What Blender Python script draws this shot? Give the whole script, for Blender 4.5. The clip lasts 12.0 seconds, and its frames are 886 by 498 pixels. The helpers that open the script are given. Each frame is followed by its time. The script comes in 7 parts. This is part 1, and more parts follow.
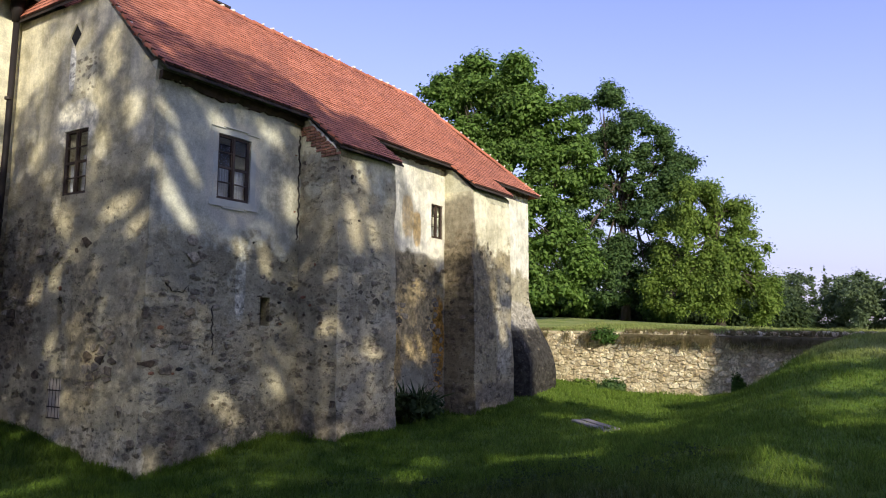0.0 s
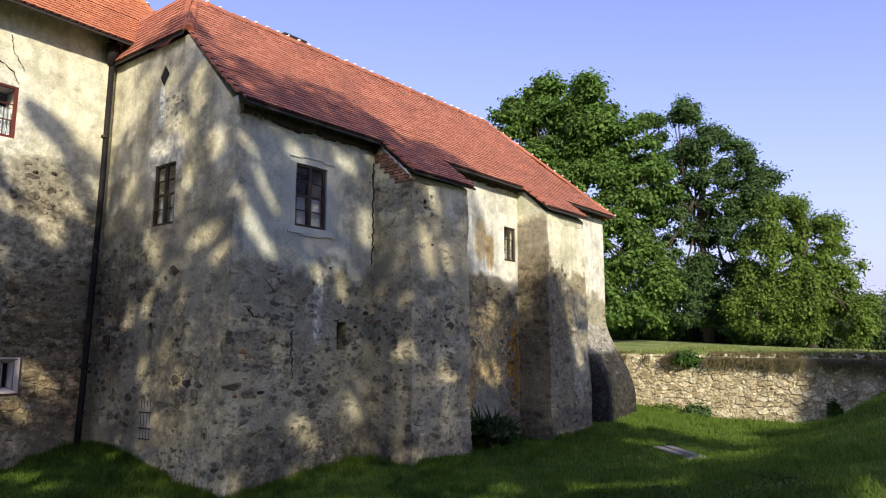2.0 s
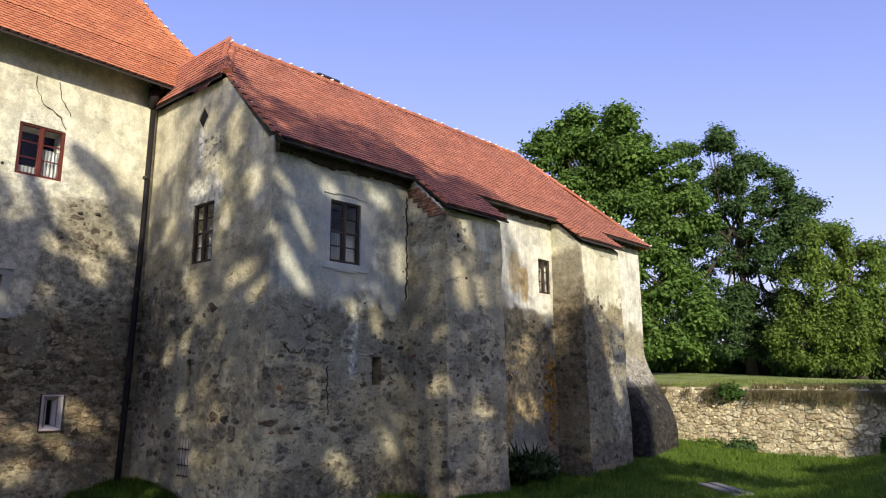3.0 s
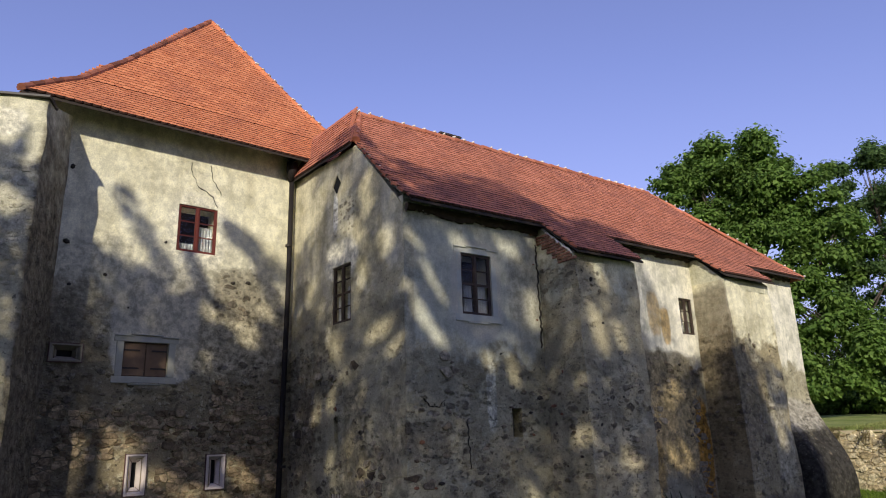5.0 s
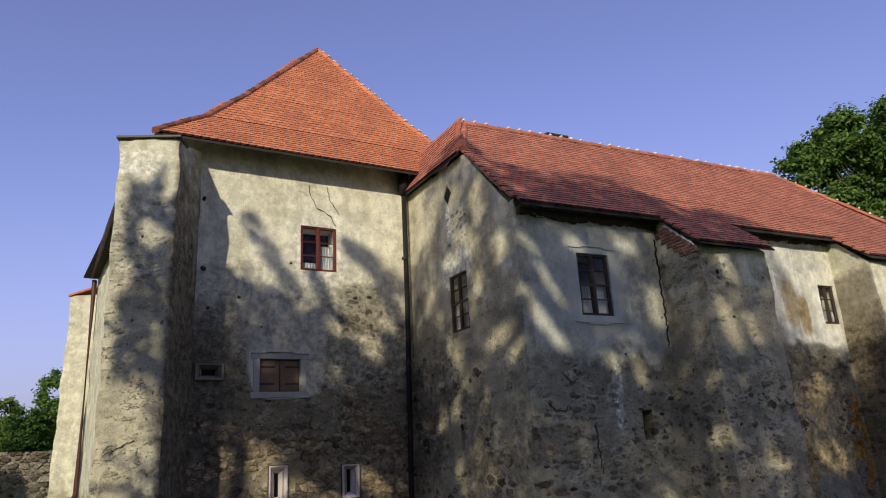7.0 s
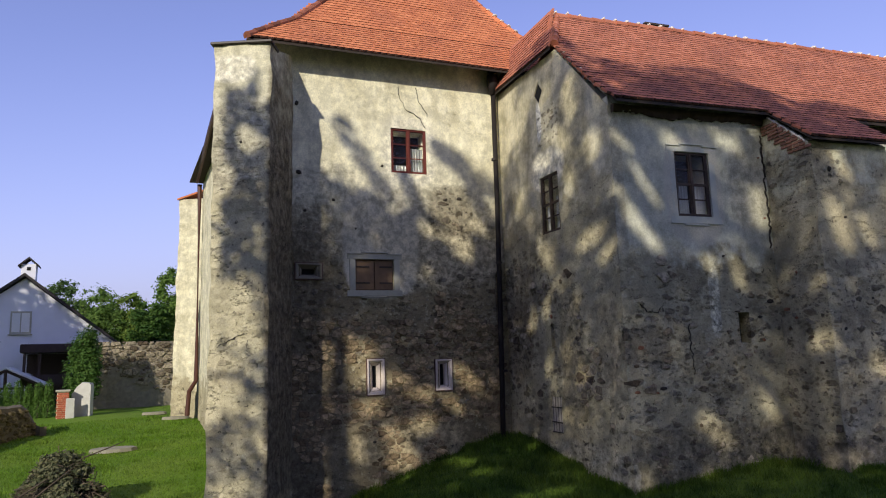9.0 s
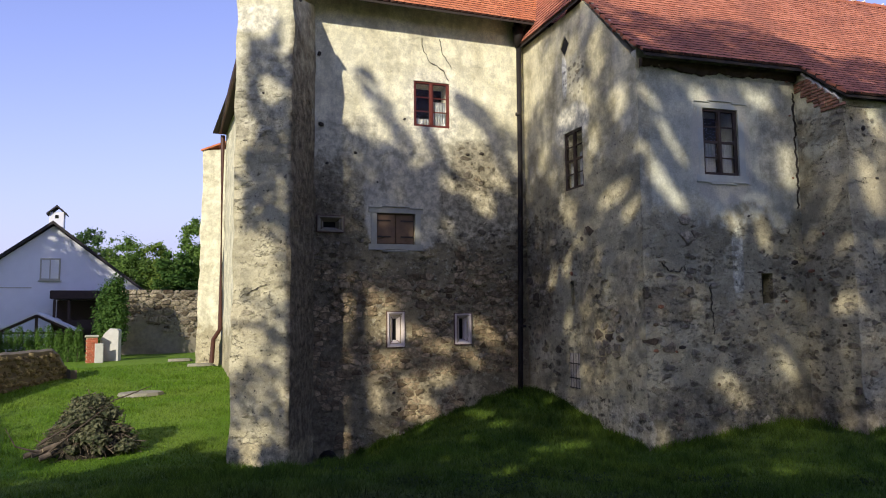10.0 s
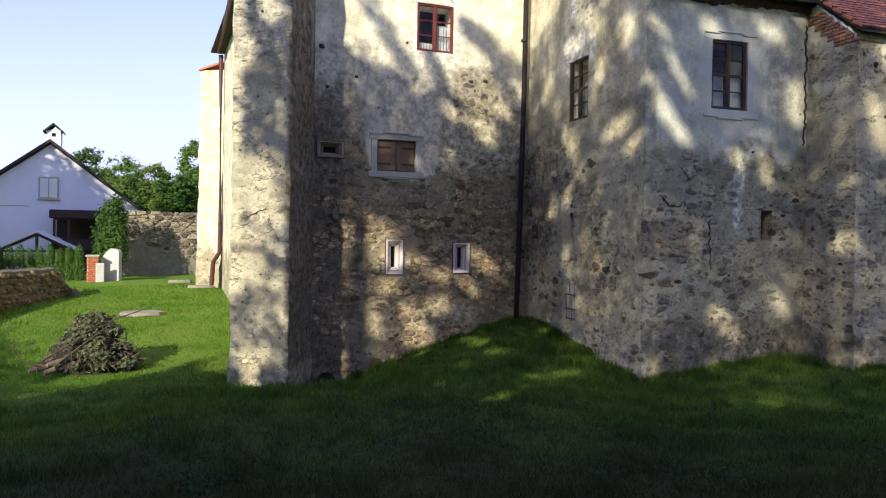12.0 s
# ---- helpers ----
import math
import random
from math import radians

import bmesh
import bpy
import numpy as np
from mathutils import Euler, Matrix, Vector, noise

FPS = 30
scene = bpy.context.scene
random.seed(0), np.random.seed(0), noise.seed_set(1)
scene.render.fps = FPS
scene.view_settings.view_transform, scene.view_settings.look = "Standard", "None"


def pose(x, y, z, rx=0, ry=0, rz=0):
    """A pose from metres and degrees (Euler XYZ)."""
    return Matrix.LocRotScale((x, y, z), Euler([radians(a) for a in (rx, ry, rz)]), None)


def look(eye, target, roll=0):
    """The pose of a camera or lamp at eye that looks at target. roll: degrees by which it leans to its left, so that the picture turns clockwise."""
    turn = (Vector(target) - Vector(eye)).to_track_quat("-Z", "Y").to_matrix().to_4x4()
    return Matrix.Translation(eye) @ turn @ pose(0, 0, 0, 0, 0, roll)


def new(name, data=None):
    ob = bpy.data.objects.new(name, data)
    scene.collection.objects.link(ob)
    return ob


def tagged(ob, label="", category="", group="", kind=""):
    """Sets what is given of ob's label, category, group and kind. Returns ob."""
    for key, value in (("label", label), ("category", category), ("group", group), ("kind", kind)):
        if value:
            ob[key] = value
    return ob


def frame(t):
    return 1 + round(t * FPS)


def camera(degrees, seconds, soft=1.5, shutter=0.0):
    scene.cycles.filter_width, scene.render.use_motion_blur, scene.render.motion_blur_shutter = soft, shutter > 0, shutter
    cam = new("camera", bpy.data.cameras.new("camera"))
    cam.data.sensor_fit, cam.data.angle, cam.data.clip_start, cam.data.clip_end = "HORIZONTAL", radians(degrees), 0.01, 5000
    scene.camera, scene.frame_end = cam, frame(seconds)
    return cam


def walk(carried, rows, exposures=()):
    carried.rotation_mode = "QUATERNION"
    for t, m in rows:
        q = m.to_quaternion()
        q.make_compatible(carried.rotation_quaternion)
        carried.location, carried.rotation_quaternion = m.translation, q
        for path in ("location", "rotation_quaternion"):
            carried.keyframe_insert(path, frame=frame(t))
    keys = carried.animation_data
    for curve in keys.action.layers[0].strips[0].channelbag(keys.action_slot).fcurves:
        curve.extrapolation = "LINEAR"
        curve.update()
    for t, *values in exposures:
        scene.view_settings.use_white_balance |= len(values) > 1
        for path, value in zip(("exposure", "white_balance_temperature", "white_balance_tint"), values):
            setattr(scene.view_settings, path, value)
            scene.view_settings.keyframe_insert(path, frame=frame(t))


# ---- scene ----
cam = camera(65.48, 12.0, soft=1.1)

PATH = [
    (0.0, pose(0, 0, 0, 96.769, -0.147, -0.018)),
    (0.5, pose(0, 0, 0, 96.902, -0.087, 1.113)),
    (1.0, pose(0, 0, 0, 97.173, -0.050, 3.005)),
    (1.5, pose(0, 0, 0, 97.627, -0.067, 4.574)),
    (2.0, pose(0, 0, 0, 98.689, 0.015, 6.128)),
    (2.5, pose(0, 0, 0, 100.160, 0.233, 7.399)),
    (4.5, pose(0, 0, 0, 104.724, 1.249, 17.094)),
    (5.0, pose(0, 0, 0, 105.827, 1.823, 20.487)),
    (5.5, pose(0, 0, 0, 106.723, 2.229, 23.380)),
    (6.0, pose(0, 0, 0, 107.541, 2.596, 26.141)),
    (6.5, pose(0, 0, 0, 107.834, 2.871, 28.493)),
    (7.0, pose(0, 0, 0, 106.747, 3.093, 30.700)),
    (9.0, pose(0, 0, 0, 98.896, 1.807, 38.050)),
    (9.5, pose(0, 0, 0, 96.846, 1.338, 39.223)),
    (10.0, pose(0, 0, 0, 95.183, 0.585, 39.663)),
    (10.5, pose(0, 0, 0, 93.795, 0.089, 39.734)),
    (11.0, pose(0, 0, 0, 91.850, -0.335, 39.669)),
    (11.5, pose(0, 0, 0, 90.250, -0.705, 39.637)),
    (12.0, pose(0, 0, 0, 89.275, -0.881, 39.558)),
]
EXPOSURES = [(0.0, 0.76), (2.5, 0.70), (5.5, 0.17), (6.5, 0.08), (9.5, 0.44), (10.5, 0.75), (12.0, 1.08)]
walk(cam, PATH, EXPOSURES)


# ---------------------------------------------------------------- light
# heights are metres above the eye's level; the bank under the camera is at -1.65
SUN_AZ, SUN_EL = radians(162), radians(25)
TO_SUN = Vector((math.sin(SUN_AZ) * math.cos(SUN_EL), math.cos(SUN_AZ) * math.cos(SUN_EL), math.sin(SUN_EL)))
world = bpy.data.worlds.new("sky")
scene.world = world
world.use_nodes = True
wn = world.node_tree
sky = wn.nodes.new("ShaderNodeTexSky")
sky.sky_type, sky.sun_disc = "NISHITA", False
sky.sun_elevation, sky.sun_rotation = SUN_EL, SUN_AZ
sky.air_density, sky.dust_density, sky.ozone_density = 1.0, 0.15, 3.0
tint = wn.nodes.new("ShaderNodeMix")
tint.data_type, tint.blend_type = "RGBA", "MULTIPLY"
tint.inputs[0].default_value, tint.inputs[7].default_value = 1.0, (1.22, 0.92, 1.2, 1.0)
wn.links.new(sky.outputs[0], tint.inputs[6])
haze = wn.nodes.new("ShaderNodeMix")
haze.data_type = "RGBA"
haze.inputs[7].default_value = (2.15, 2.2, 3.25, 1.0)
grey, veil = wn.nodes.new("ShaderNodeRGBToBW"), wn.nodes.new("ShaderNodeMapRange")
for i, v in ((1, 1.9), (2, 6.0), (3, 0.1), (4, 0.75)):
    veil.inputs[i].default_value = v
wn.links.new(tint.outputs[2], grey.inputs[0]), wn.links.new(grey.outputs[0], veil.inputs[0]), wn.links.new(veil.outputs[0], haze.inputs[0])
wn.links.new(tint.outputs[2], haze.inputs[6])
wn.links.new(haze.outputs[2], wn.nodes["Background"].inputs[0])
wn.nodes["Background"].inputs[1].default_value = 0.145
sun = new("sun", bpy.data.lights.new("sun", "SUN"))
sun.data.energy, sun.data.angle, sun.data.color = 3.35, radians(0.55), (1.0, 0.93, 0.78)
sun.matrix_basis = look(TO_SUN * 60, (0, 0, 0))


# ---------------------------------------------------------------- node material helpers
class Mat:
    """A principled material with short helpers for its node tree."""

    def __init__(self, name, rough=0.9, metal=0.0, spec=0.3):
        self.m = bpy.data.materials.new(name)
        self.m.use_nodes = True
        self.t = self.m.node_tree
        self.b = self.t.nodes["Principled BSDF"]
        self.b.inputs["Roughness"].default_value = rough
        self.b.inputs["Metallic"].default_value = metal
        self.b.inputs["Specular IOR Level"].default_value = spec
        self.pos = self.node("ShaderNodeNewGeometry").outputs["Position"]

    def node(self, kind, **props):
        n = self.t.nodes.new(kind)
        for k, v in props.items():
            setattr(n, k, v)
        return n

    def link(self, a, b):
        self.t.links.new(a, b)

    def put(self, sock, v):
        if isinstance(v, (int, float)):
            sock.default_value = v
        elif isinstance(v, (tuple, list)):
            sock.default_value = (*v, 1.0) if len(v) == 3 and sock.type == "RGBA" else v
        else:
            self.link(v, sock)

    def scaled(self, s, vec=None):
        n = self.node("ShaderNodeVectorMath", operation="MULTIPLY")
        self.link(vec or self.pos, n.inputs[0])
        n.inputs[1].default_value = s if isinstance(s, (tuple, list)) else (s, s, s)
        return n.outputs[0]

    def noise(self, scale, detail=4, rough=0.55, vec=None, distort=0.0):
        n = self.node("ShaderNodeTexNoise")
        self.link(vec or self.pos, n.inputs["Vector"])
        for k, v in (("Scale", scale), ("Detail", detail), ("Roughness", rough), ("Distortion", distort)):
            n.inputs[k].default_value = v
        return n.outputs["Fac"]

    def voronoi(self, scale, feature="F1", vec=None, out="Distance"):
        n = self.node("ShaderNodeTexVoronoi", feature=feature)
        self.link(vec or self.pos, n.inputs["Vector"])
        n.inputs["Scale"].default_value = scale
        return n.outputs[out]

    def ramp(self, v, lo, hi, a=0.0, b=1.0):
        n = self.node("ShaderNodeMapRange", interpolation_type="SMOOTHSTEP")
        self.put(n.inputs[0], v)
        for i, x in enumerate((lo, hi, a, b)):
            n.inputs[i + 1].default_value = x
        return n.outputs[0]

    def math(self, op, a, b=0.0):
        n = self.node("ShaderNodeMath", operation=op)
        self.put(n.inputs[0], a), self.put(n.inputs[1], b)
        return n.outputs[0]

    def mix(self, f, a, b):
        n = self.node("ShaderNodeMix", data_type="RGBA")
        self.put(n.inputs[0], f), self.put(n.inputs[6], a), self.put(n.inputs[7], b)
        return n.outputs[2]

    def vary(self, col, f, amount=0.3):
        n = self.node("ShaderNodeHueSaturation")
        self.put(n.inputs["Color"], col)
        self.put(n.inputs["Value"], self.ramp(f, 0, 1, 1 - amount, 1 + amount))
        return n.outputs[0]

    def height(self):
        n = self.node("ShaderNodeSeparateXYZ")
        self.link(self.pos, n.inputs[0])
        return n.outputs["Z"]

    def rand(self):
        return self.node("ShaderNodeObjectInfo").outputs["Random"]

    def island(self):
        return self.node("ShaderNodeNewGeometry").outputs["Random Per Island"]

    def done(self, col, bump=None, strength=0.4, dist=0.02, rough=None):
        self.put(self.b.inputs["Base Color"], col)
        if bump is not None:
            n = self.node("ShaderNodeBump")
            n.inputs["Strength"].default_value, n.inputs["Distance"].default_value = strength, dist
            self.put(n.inputs["Height"], bump)
            self.link(n.outputs[0], self.b.inputs["Normal"])
        if rough is not None:
            self.put(self.b.inputs["Roughness"], rough)
        return self.m


def simple(name, col, rough=0.85, amount=0.2, scale=6.0, metal=0.0, bump=0.0, per="noise"):
    k = Mat(name, rough, metal)
    f = k.noise(scale, 5)
    c = k.vary(col, f, amount)
    if per == "rand":
        c = k.vary(c, k.rand(), amount)
    if per == "island":
        c = k.vary(c, k.island(), amount)
    return k.done(c, f if bump else None, 0.5, bump)


def plaster(name, coat, worn, mortar, level, soft, stones=0.6, damp=0.5, zone=None, mend=None, runs=(), rubble=()):
    """Old lime plaster: a thin coat above, worn to grey mortar below, with fieldstones bared here and there.
    zone: (direction, from, to, second coat) along the wall; mend: (direction, along, height, half width, half height,
    colour) of a smooth later repair;
    runs: (direction, along, height, half width, half height, colour, amount) of rust, damp, bare or lighter patches,
    and of shade put into the colour;
    rubble: (direction, along, height, half width, half height) of places where the stones lie bare."""
    k = Mat(name, 0.95, spec=0.1)
    z = k.height()
    coat, worn, mortar = [(r, g, b * 0.92) for r, g, b in (coat, worn, mortar)]
    big, mid, fine, grit = k.noise(0.4, 3), k.noise(1.3, 6, 0.6), k.noise(6, 6, 0.68), k.noise(38, 4, 0.7)
    broken = k.noise(2.4, 8, 0.66)
    streak = k.noise(1.0, 6, 0.62, k.scaled((3.4, 3.4, 0.35)))

    def along(d):
        n = k.node("ShaderNodeVectorMath", operation="DOT_PRODUCT")
        k.link(k.pos, n.inputs[0])
        n.inputs[1].default_value = d
        return n.outputs["Value"]

    def less(v, c):
        return k.math("SUBTRACT", v, c)

    def times(*v):
        out = v[0]
        for x in v[1:]:
            out = k.math("MULTIPLY", out, x)
        return out

    def oval(d, u, h, a, b, soft_edge=0.25, ragged=1.3):
        dx = k.math("DIVIDE", less(along(d), u), a)
        dz = k.math("DIVIDE", less(z, h), b)
        e = k.math("ADD", k.math("POWER", k.math("ABSOLUTE", dx), 3.0), k.math("POWER", k.math("ABSOLUTE", dz), 3.0))
        e = k.math("ADD", e, times(less(broken, 0.5), ragged * 1.6))
        return k.ramp(e, 1.0 + soft_edge, 1.0 - soft_edge)

    if zone:
        coat = k.mix(k.ramp(k.math("ADD", along(zone[0]), times(mid, 0.6)), zone[1], zone[2]), coat, zone[3])
    # how far the coat has worn: ragged, lower on the wall first
    h = k.math("ADD", z, times(less(mid, 0.5), soft * 2.2))
    h = k.math("ADD", h, times(less(big, 0.5), soft * 2.2))
    h = k.math("ADD", h, times(less(broken, 0.5), soft * 1.9))
    h = k.math("ADD", h, times(less(streak, 0.5), soft * 0.8))
    low = k.ramp(h, level + soft * 0.28, level - soft * 0.28)
    deep = k.ramp(h, level + soft * 0.2, level - soft * 1.6)
    # the coat: rain streaks, grey film, chalky flakes
    top = k.mix(k.ramp(streak, 0.42, 0.66, 0, 0.5), coat, worn)
    top = k.mix(k.ramp(k.noise(1.1, 7, 0.66), 0.48, 0.62, 0, 0.6), top, worn)
    top = k.vary(top, k.ramp(k.noise(3.2, 8, 0.72), 0.32, 0.68), 0.17)
    top = k.mix(k.ramp(k.noise(2.0, 6, 0.6, k.scaled((1, 1, 0.5))), 0.56, 0.66, 0, 0.35), top, k.vary(coat, 1.0, 0.16))
    # the mortar under it: cloudy, with warm earth and cold damp in patches
    base = k.mix(k.ramp(mid, 0.36, 0.64), k.vary(mortar, 0.0, 0.16), k.vary(mortar, 1.0, 0.18))
    base = k.mix(k.ramp(k.noise(0.9, 6, 0.62), 0.50, 0.66, 0, 0.5), base, k.mix(0.5, mortar, (0.30, 0.225, 0.12)))
    base = k.mix(times(k.ramp(k.noise(0.8, 8, 0.7, k.scaled((1, 1, 1.8))), 0.5, 0.6), damp), base, k.mix(0.45, mortar, (0.06, 0.05, 0.035)))
    base = k.mix(k.ramp(k.noise(4.2, 7, 0.72), 0.56, 0.63, 0, 0.4), base, k.mix(0.4, worn, coat))
    col = k.mix(low, top, base)
    smooth = None
    if mend:
        smooth = oval(*mend[:5], 0.18, 0.45)
        col = k.mix(smooth, col, k.vary(mend[5], mid, 0.12))
        low = times(low, less(1.0, smooth))
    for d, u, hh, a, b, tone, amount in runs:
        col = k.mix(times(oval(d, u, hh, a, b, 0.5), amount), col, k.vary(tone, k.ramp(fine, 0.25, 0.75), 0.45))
    # fieldstones of many sizes, standing free of one another in the mortar
    bend = k.node("ShaderNodeTexNoise")
    k.link(k.pos, bend.inputs["Vector"])
    bend.inputs["Scale"].default_value, bend.inputs["Detail"].default_value = 3.4, 5.0

    def fieldstones(scale, flat, warp, least, most):
        v = k.node("ShaderNodeVectorMath", operation="ADD")
        k.link(k.scaled((1, 1, flat)), v.inputs[0])
        k.link(k.scaled(warp, bend.outputs["Color"]), v.inputs[1])
        tone = k.node("ShaderNodeSeparateXYZ")
        k.link(k.voronoi(scale, "F1", v.outputs[0], "Color"), tone.inputs[0])
        gone = less(k.voronoi(scale, "F1", v.outputs[0]), k.ramp(tone.outputs[0], 0.2, 1.0, least, most))
        return k.ramp(gone, 0.03, -0.05), k.ramp(gone, 0.10, 0.0), tone.outputs
    bared = times(k.math("ADD", 0.05, times(deep, 0.95)), k.ramp(k.math("ADD", times(broken, 0.6), times(fine, 0.4)), 0.42, 0.55), k.ramp(k.noise(0.75, 4, 0.6), 0.42, 0.56, 0.15, 1.0))
    for place in rubble:
        bared = k.math("MAXIMUM", bared, times(oval(*place, 0.3, 1.6), k.ramp(fine, 0.30, 0.45)))
    if smooth is not None:
        bared = times(bared, less(1.0, smooth))
    m1, r1, t1 = fieldstones(3.6, 1.9, 0.40, -0.06, 0.44)
    m2, r2, t2 = fieldstones(8.5, 1.7, 0.24, -0.06, 0.46)
    for m, r, t, f in ((m2, r2, t2, 0.65), (m1, r1, t1, 1.0)):
        shown = times(m, bared, stones * f)
        rim = times(less(r, m), bared, stones * f * 0.55)
        stone = k.mix(t[1], (0.075, 0.058, 0.042), k.mix(t[2], (0.22, 0.165, 0.10), (0.30, 0.27, 0.215)))
        col = k.mix(rim, col, (0.06, 0.05, 0.036))
        col = k.mix(times(shown, 0.85), col, k.vary(stone, k.ramp(fine, 0.25, 0.75), 0.4))
    # broken ledges of plaster: short dark strokes, mostly level
    ledge = k.noise(2.0, 7, 0.66, k.scaled((1.0, 1.0, 3.2)))
    stroke = times(k.ramp(k.math("ABSOLUTE", less(ledge, 0.565)), 0.010, 0.002), k.ramp(mid, 0.47, 0.58), k.math("ADD", 0.12, times(low, 0.88)))
    col = k.mix(times(stroke, 0.7), col, (0.05, 0.042, 0.032))
    pits = times(k.ramp(k.noise(9, 3, 0.6), 0.665, 0.685), k.math("ADD", 0.12, times(low, 0.88)))
    col = k.mix(times(pits, 0.7), col, (0.05, 0.043, 0.036))
    speck = k.noise(15, 5, 0.75)
    col = k.mix(times(k.ramp(speck, 0.58, 0.70, 0, 0.5), k.math("ADD", 0.2, times(low, 0.8))), col, k.mix(0.4, (0.5, 0.46, 0.36), col))
    col = k.mix(times(k.ramp(speck, 0.43, 0.31, 0, 0.7), k.math("ADD", 0.15, times(low, 0.85))), col, (0.085, 0.072, 0.052))
    col = k.vary(col, k.ramp(grit, 0.3, 0.7), 0.12)
    n = k.node("ShaderNodeHueSaturation")
    k.put(n.inputs["Color"], col)
    k.put(n.inputs["Value"], k.math("ADD", 1.0, times(less(fine, 0.5), k.ramp(low, 0, 1, 0.3, 0.9))))
    col = n.outputs[0]
    relief = k.math("ADD", times(r1, bared, 0.8), times(r2, bared, 0.4))
    bump = k.math("ADD", relief, k.math("ADD", times(fine, k.ramp(low, 0, 1, 0.35, 1.1)), times(grit, 0.25)))
    bump = k.math("ADD", bump, times(less(1.0, low), 0.35))
    bump = less(bump, k.math("ADD", times(pits, 0.8), times(stroke, 0.7)))
    return k.done(col, bump, 1.0, 0.04)


CREAM = (0.78, 0.73, 0.575)
ALONG_A, ALONG_T, ALONG_B = (0.5635, 0.8261, 0), (0.515, 0.857, 0), (0.8616, -0.5075, 0)      # directions of the long wall, the tower wall and the gable wall
A0, T0, B0 = -5.55 * 0.5635 + 12.85 * 0.8261, -12.75 * 0.515 + 10.6 * 0.857, -9.86 * 0.8616 - 15.39 * 0.5075
RUST, SOOT, LIME = (0.40, 0.25, 0.07), (0.04, 0.037, 0.032), (0.58, 0.56, 0.43)
OCHRE, BARE, BLEACH = (0.52, 0.385, 0.18), (0.13, 0.108, 0.072), (0.72, 0.68, 0.55)
ALONG_P = (0.819, 0.574, 0)               # across the front of the corner pier
PIER0 = -12.75 * 0.819 + 8.41 * 0.574
# the first run lightens the wall's middle; the one beside the pier darkens a strip
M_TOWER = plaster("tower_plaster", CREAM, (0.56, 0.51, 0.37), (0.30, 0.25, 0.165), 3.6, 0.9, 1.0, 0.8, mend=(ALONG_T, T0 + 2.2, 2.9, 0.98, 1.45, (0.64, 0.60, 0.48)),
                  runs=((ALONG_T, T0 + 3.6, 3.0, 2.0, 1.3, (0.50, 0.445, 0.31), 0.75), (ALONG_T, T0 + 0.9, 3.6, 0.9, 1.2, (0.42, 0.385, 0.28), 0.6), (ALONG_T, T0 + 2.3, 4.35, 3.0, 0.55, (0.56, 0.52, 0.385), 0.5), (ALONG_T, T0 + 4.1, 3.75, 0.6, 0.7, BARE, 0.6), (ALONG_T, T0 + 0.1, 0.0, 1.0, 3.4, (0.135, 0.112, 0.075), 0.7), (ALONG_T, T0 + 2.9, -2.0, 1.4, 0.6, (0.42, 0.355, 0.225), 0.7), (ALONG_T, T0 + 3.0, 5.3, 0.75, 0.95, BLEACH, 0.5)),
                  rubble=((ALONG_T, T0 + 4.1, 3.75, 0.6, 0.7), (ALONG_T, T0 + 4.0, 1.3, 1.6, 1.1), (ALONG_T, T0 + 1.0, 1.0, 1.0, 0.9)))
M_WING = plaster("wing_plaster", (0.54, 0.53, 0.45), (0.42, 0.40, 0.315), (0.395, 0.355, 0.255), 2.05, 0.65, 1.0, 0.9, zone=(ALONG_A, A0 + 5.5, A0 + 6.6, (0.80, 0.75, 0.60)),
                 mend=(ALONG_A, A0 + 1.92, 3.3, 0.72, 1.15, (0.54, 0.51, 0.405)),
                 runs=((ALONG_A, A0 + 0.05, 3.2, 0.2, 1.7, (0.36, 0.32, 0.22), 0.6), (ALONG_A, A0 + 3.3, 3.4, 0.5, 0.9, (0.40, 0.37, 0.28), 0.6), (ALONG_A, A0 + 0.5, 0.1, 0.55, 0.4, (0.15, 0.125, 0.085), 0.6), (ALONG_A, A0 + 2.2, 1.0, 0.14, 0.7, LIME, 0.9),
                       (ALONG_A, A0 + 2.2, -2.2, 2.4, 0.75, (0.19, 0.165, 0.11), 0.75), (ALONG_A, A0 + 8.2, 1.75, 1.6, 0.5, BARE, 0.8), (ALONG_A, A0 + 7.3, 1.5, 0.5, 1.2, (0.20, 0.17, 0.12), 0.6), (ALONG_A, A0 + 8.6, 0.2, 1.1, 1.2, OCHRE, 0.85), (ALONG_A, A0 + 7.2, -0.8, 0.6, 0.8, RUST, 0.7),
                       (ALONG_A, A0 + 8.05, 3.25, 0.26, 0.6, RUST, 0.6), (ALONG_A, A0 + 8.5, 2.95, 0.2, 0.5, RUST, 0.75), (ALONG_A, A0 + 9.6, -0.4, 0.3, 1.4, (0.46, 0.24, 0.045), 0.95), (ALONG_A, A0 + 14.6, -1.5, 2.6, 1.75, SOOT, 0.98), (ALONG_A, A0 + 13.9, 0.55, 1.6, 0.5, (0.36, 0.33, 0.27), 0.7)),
                 rubble=((ALONG_A, A0 + 0.7, 0.2, 0.8, 0.6), (ALONG_A, A0 + 3.2, 0.6, 0.7, 0.8), (ALONG_A, A0 + 8.2, 1.6, 1.7, 0.6), (ALONG_A, A0 + 7.0, -1.6, 0.8, 0.8), (ALONG_A, A0 + 1.6, -1.9, 1.4, 0.5)))
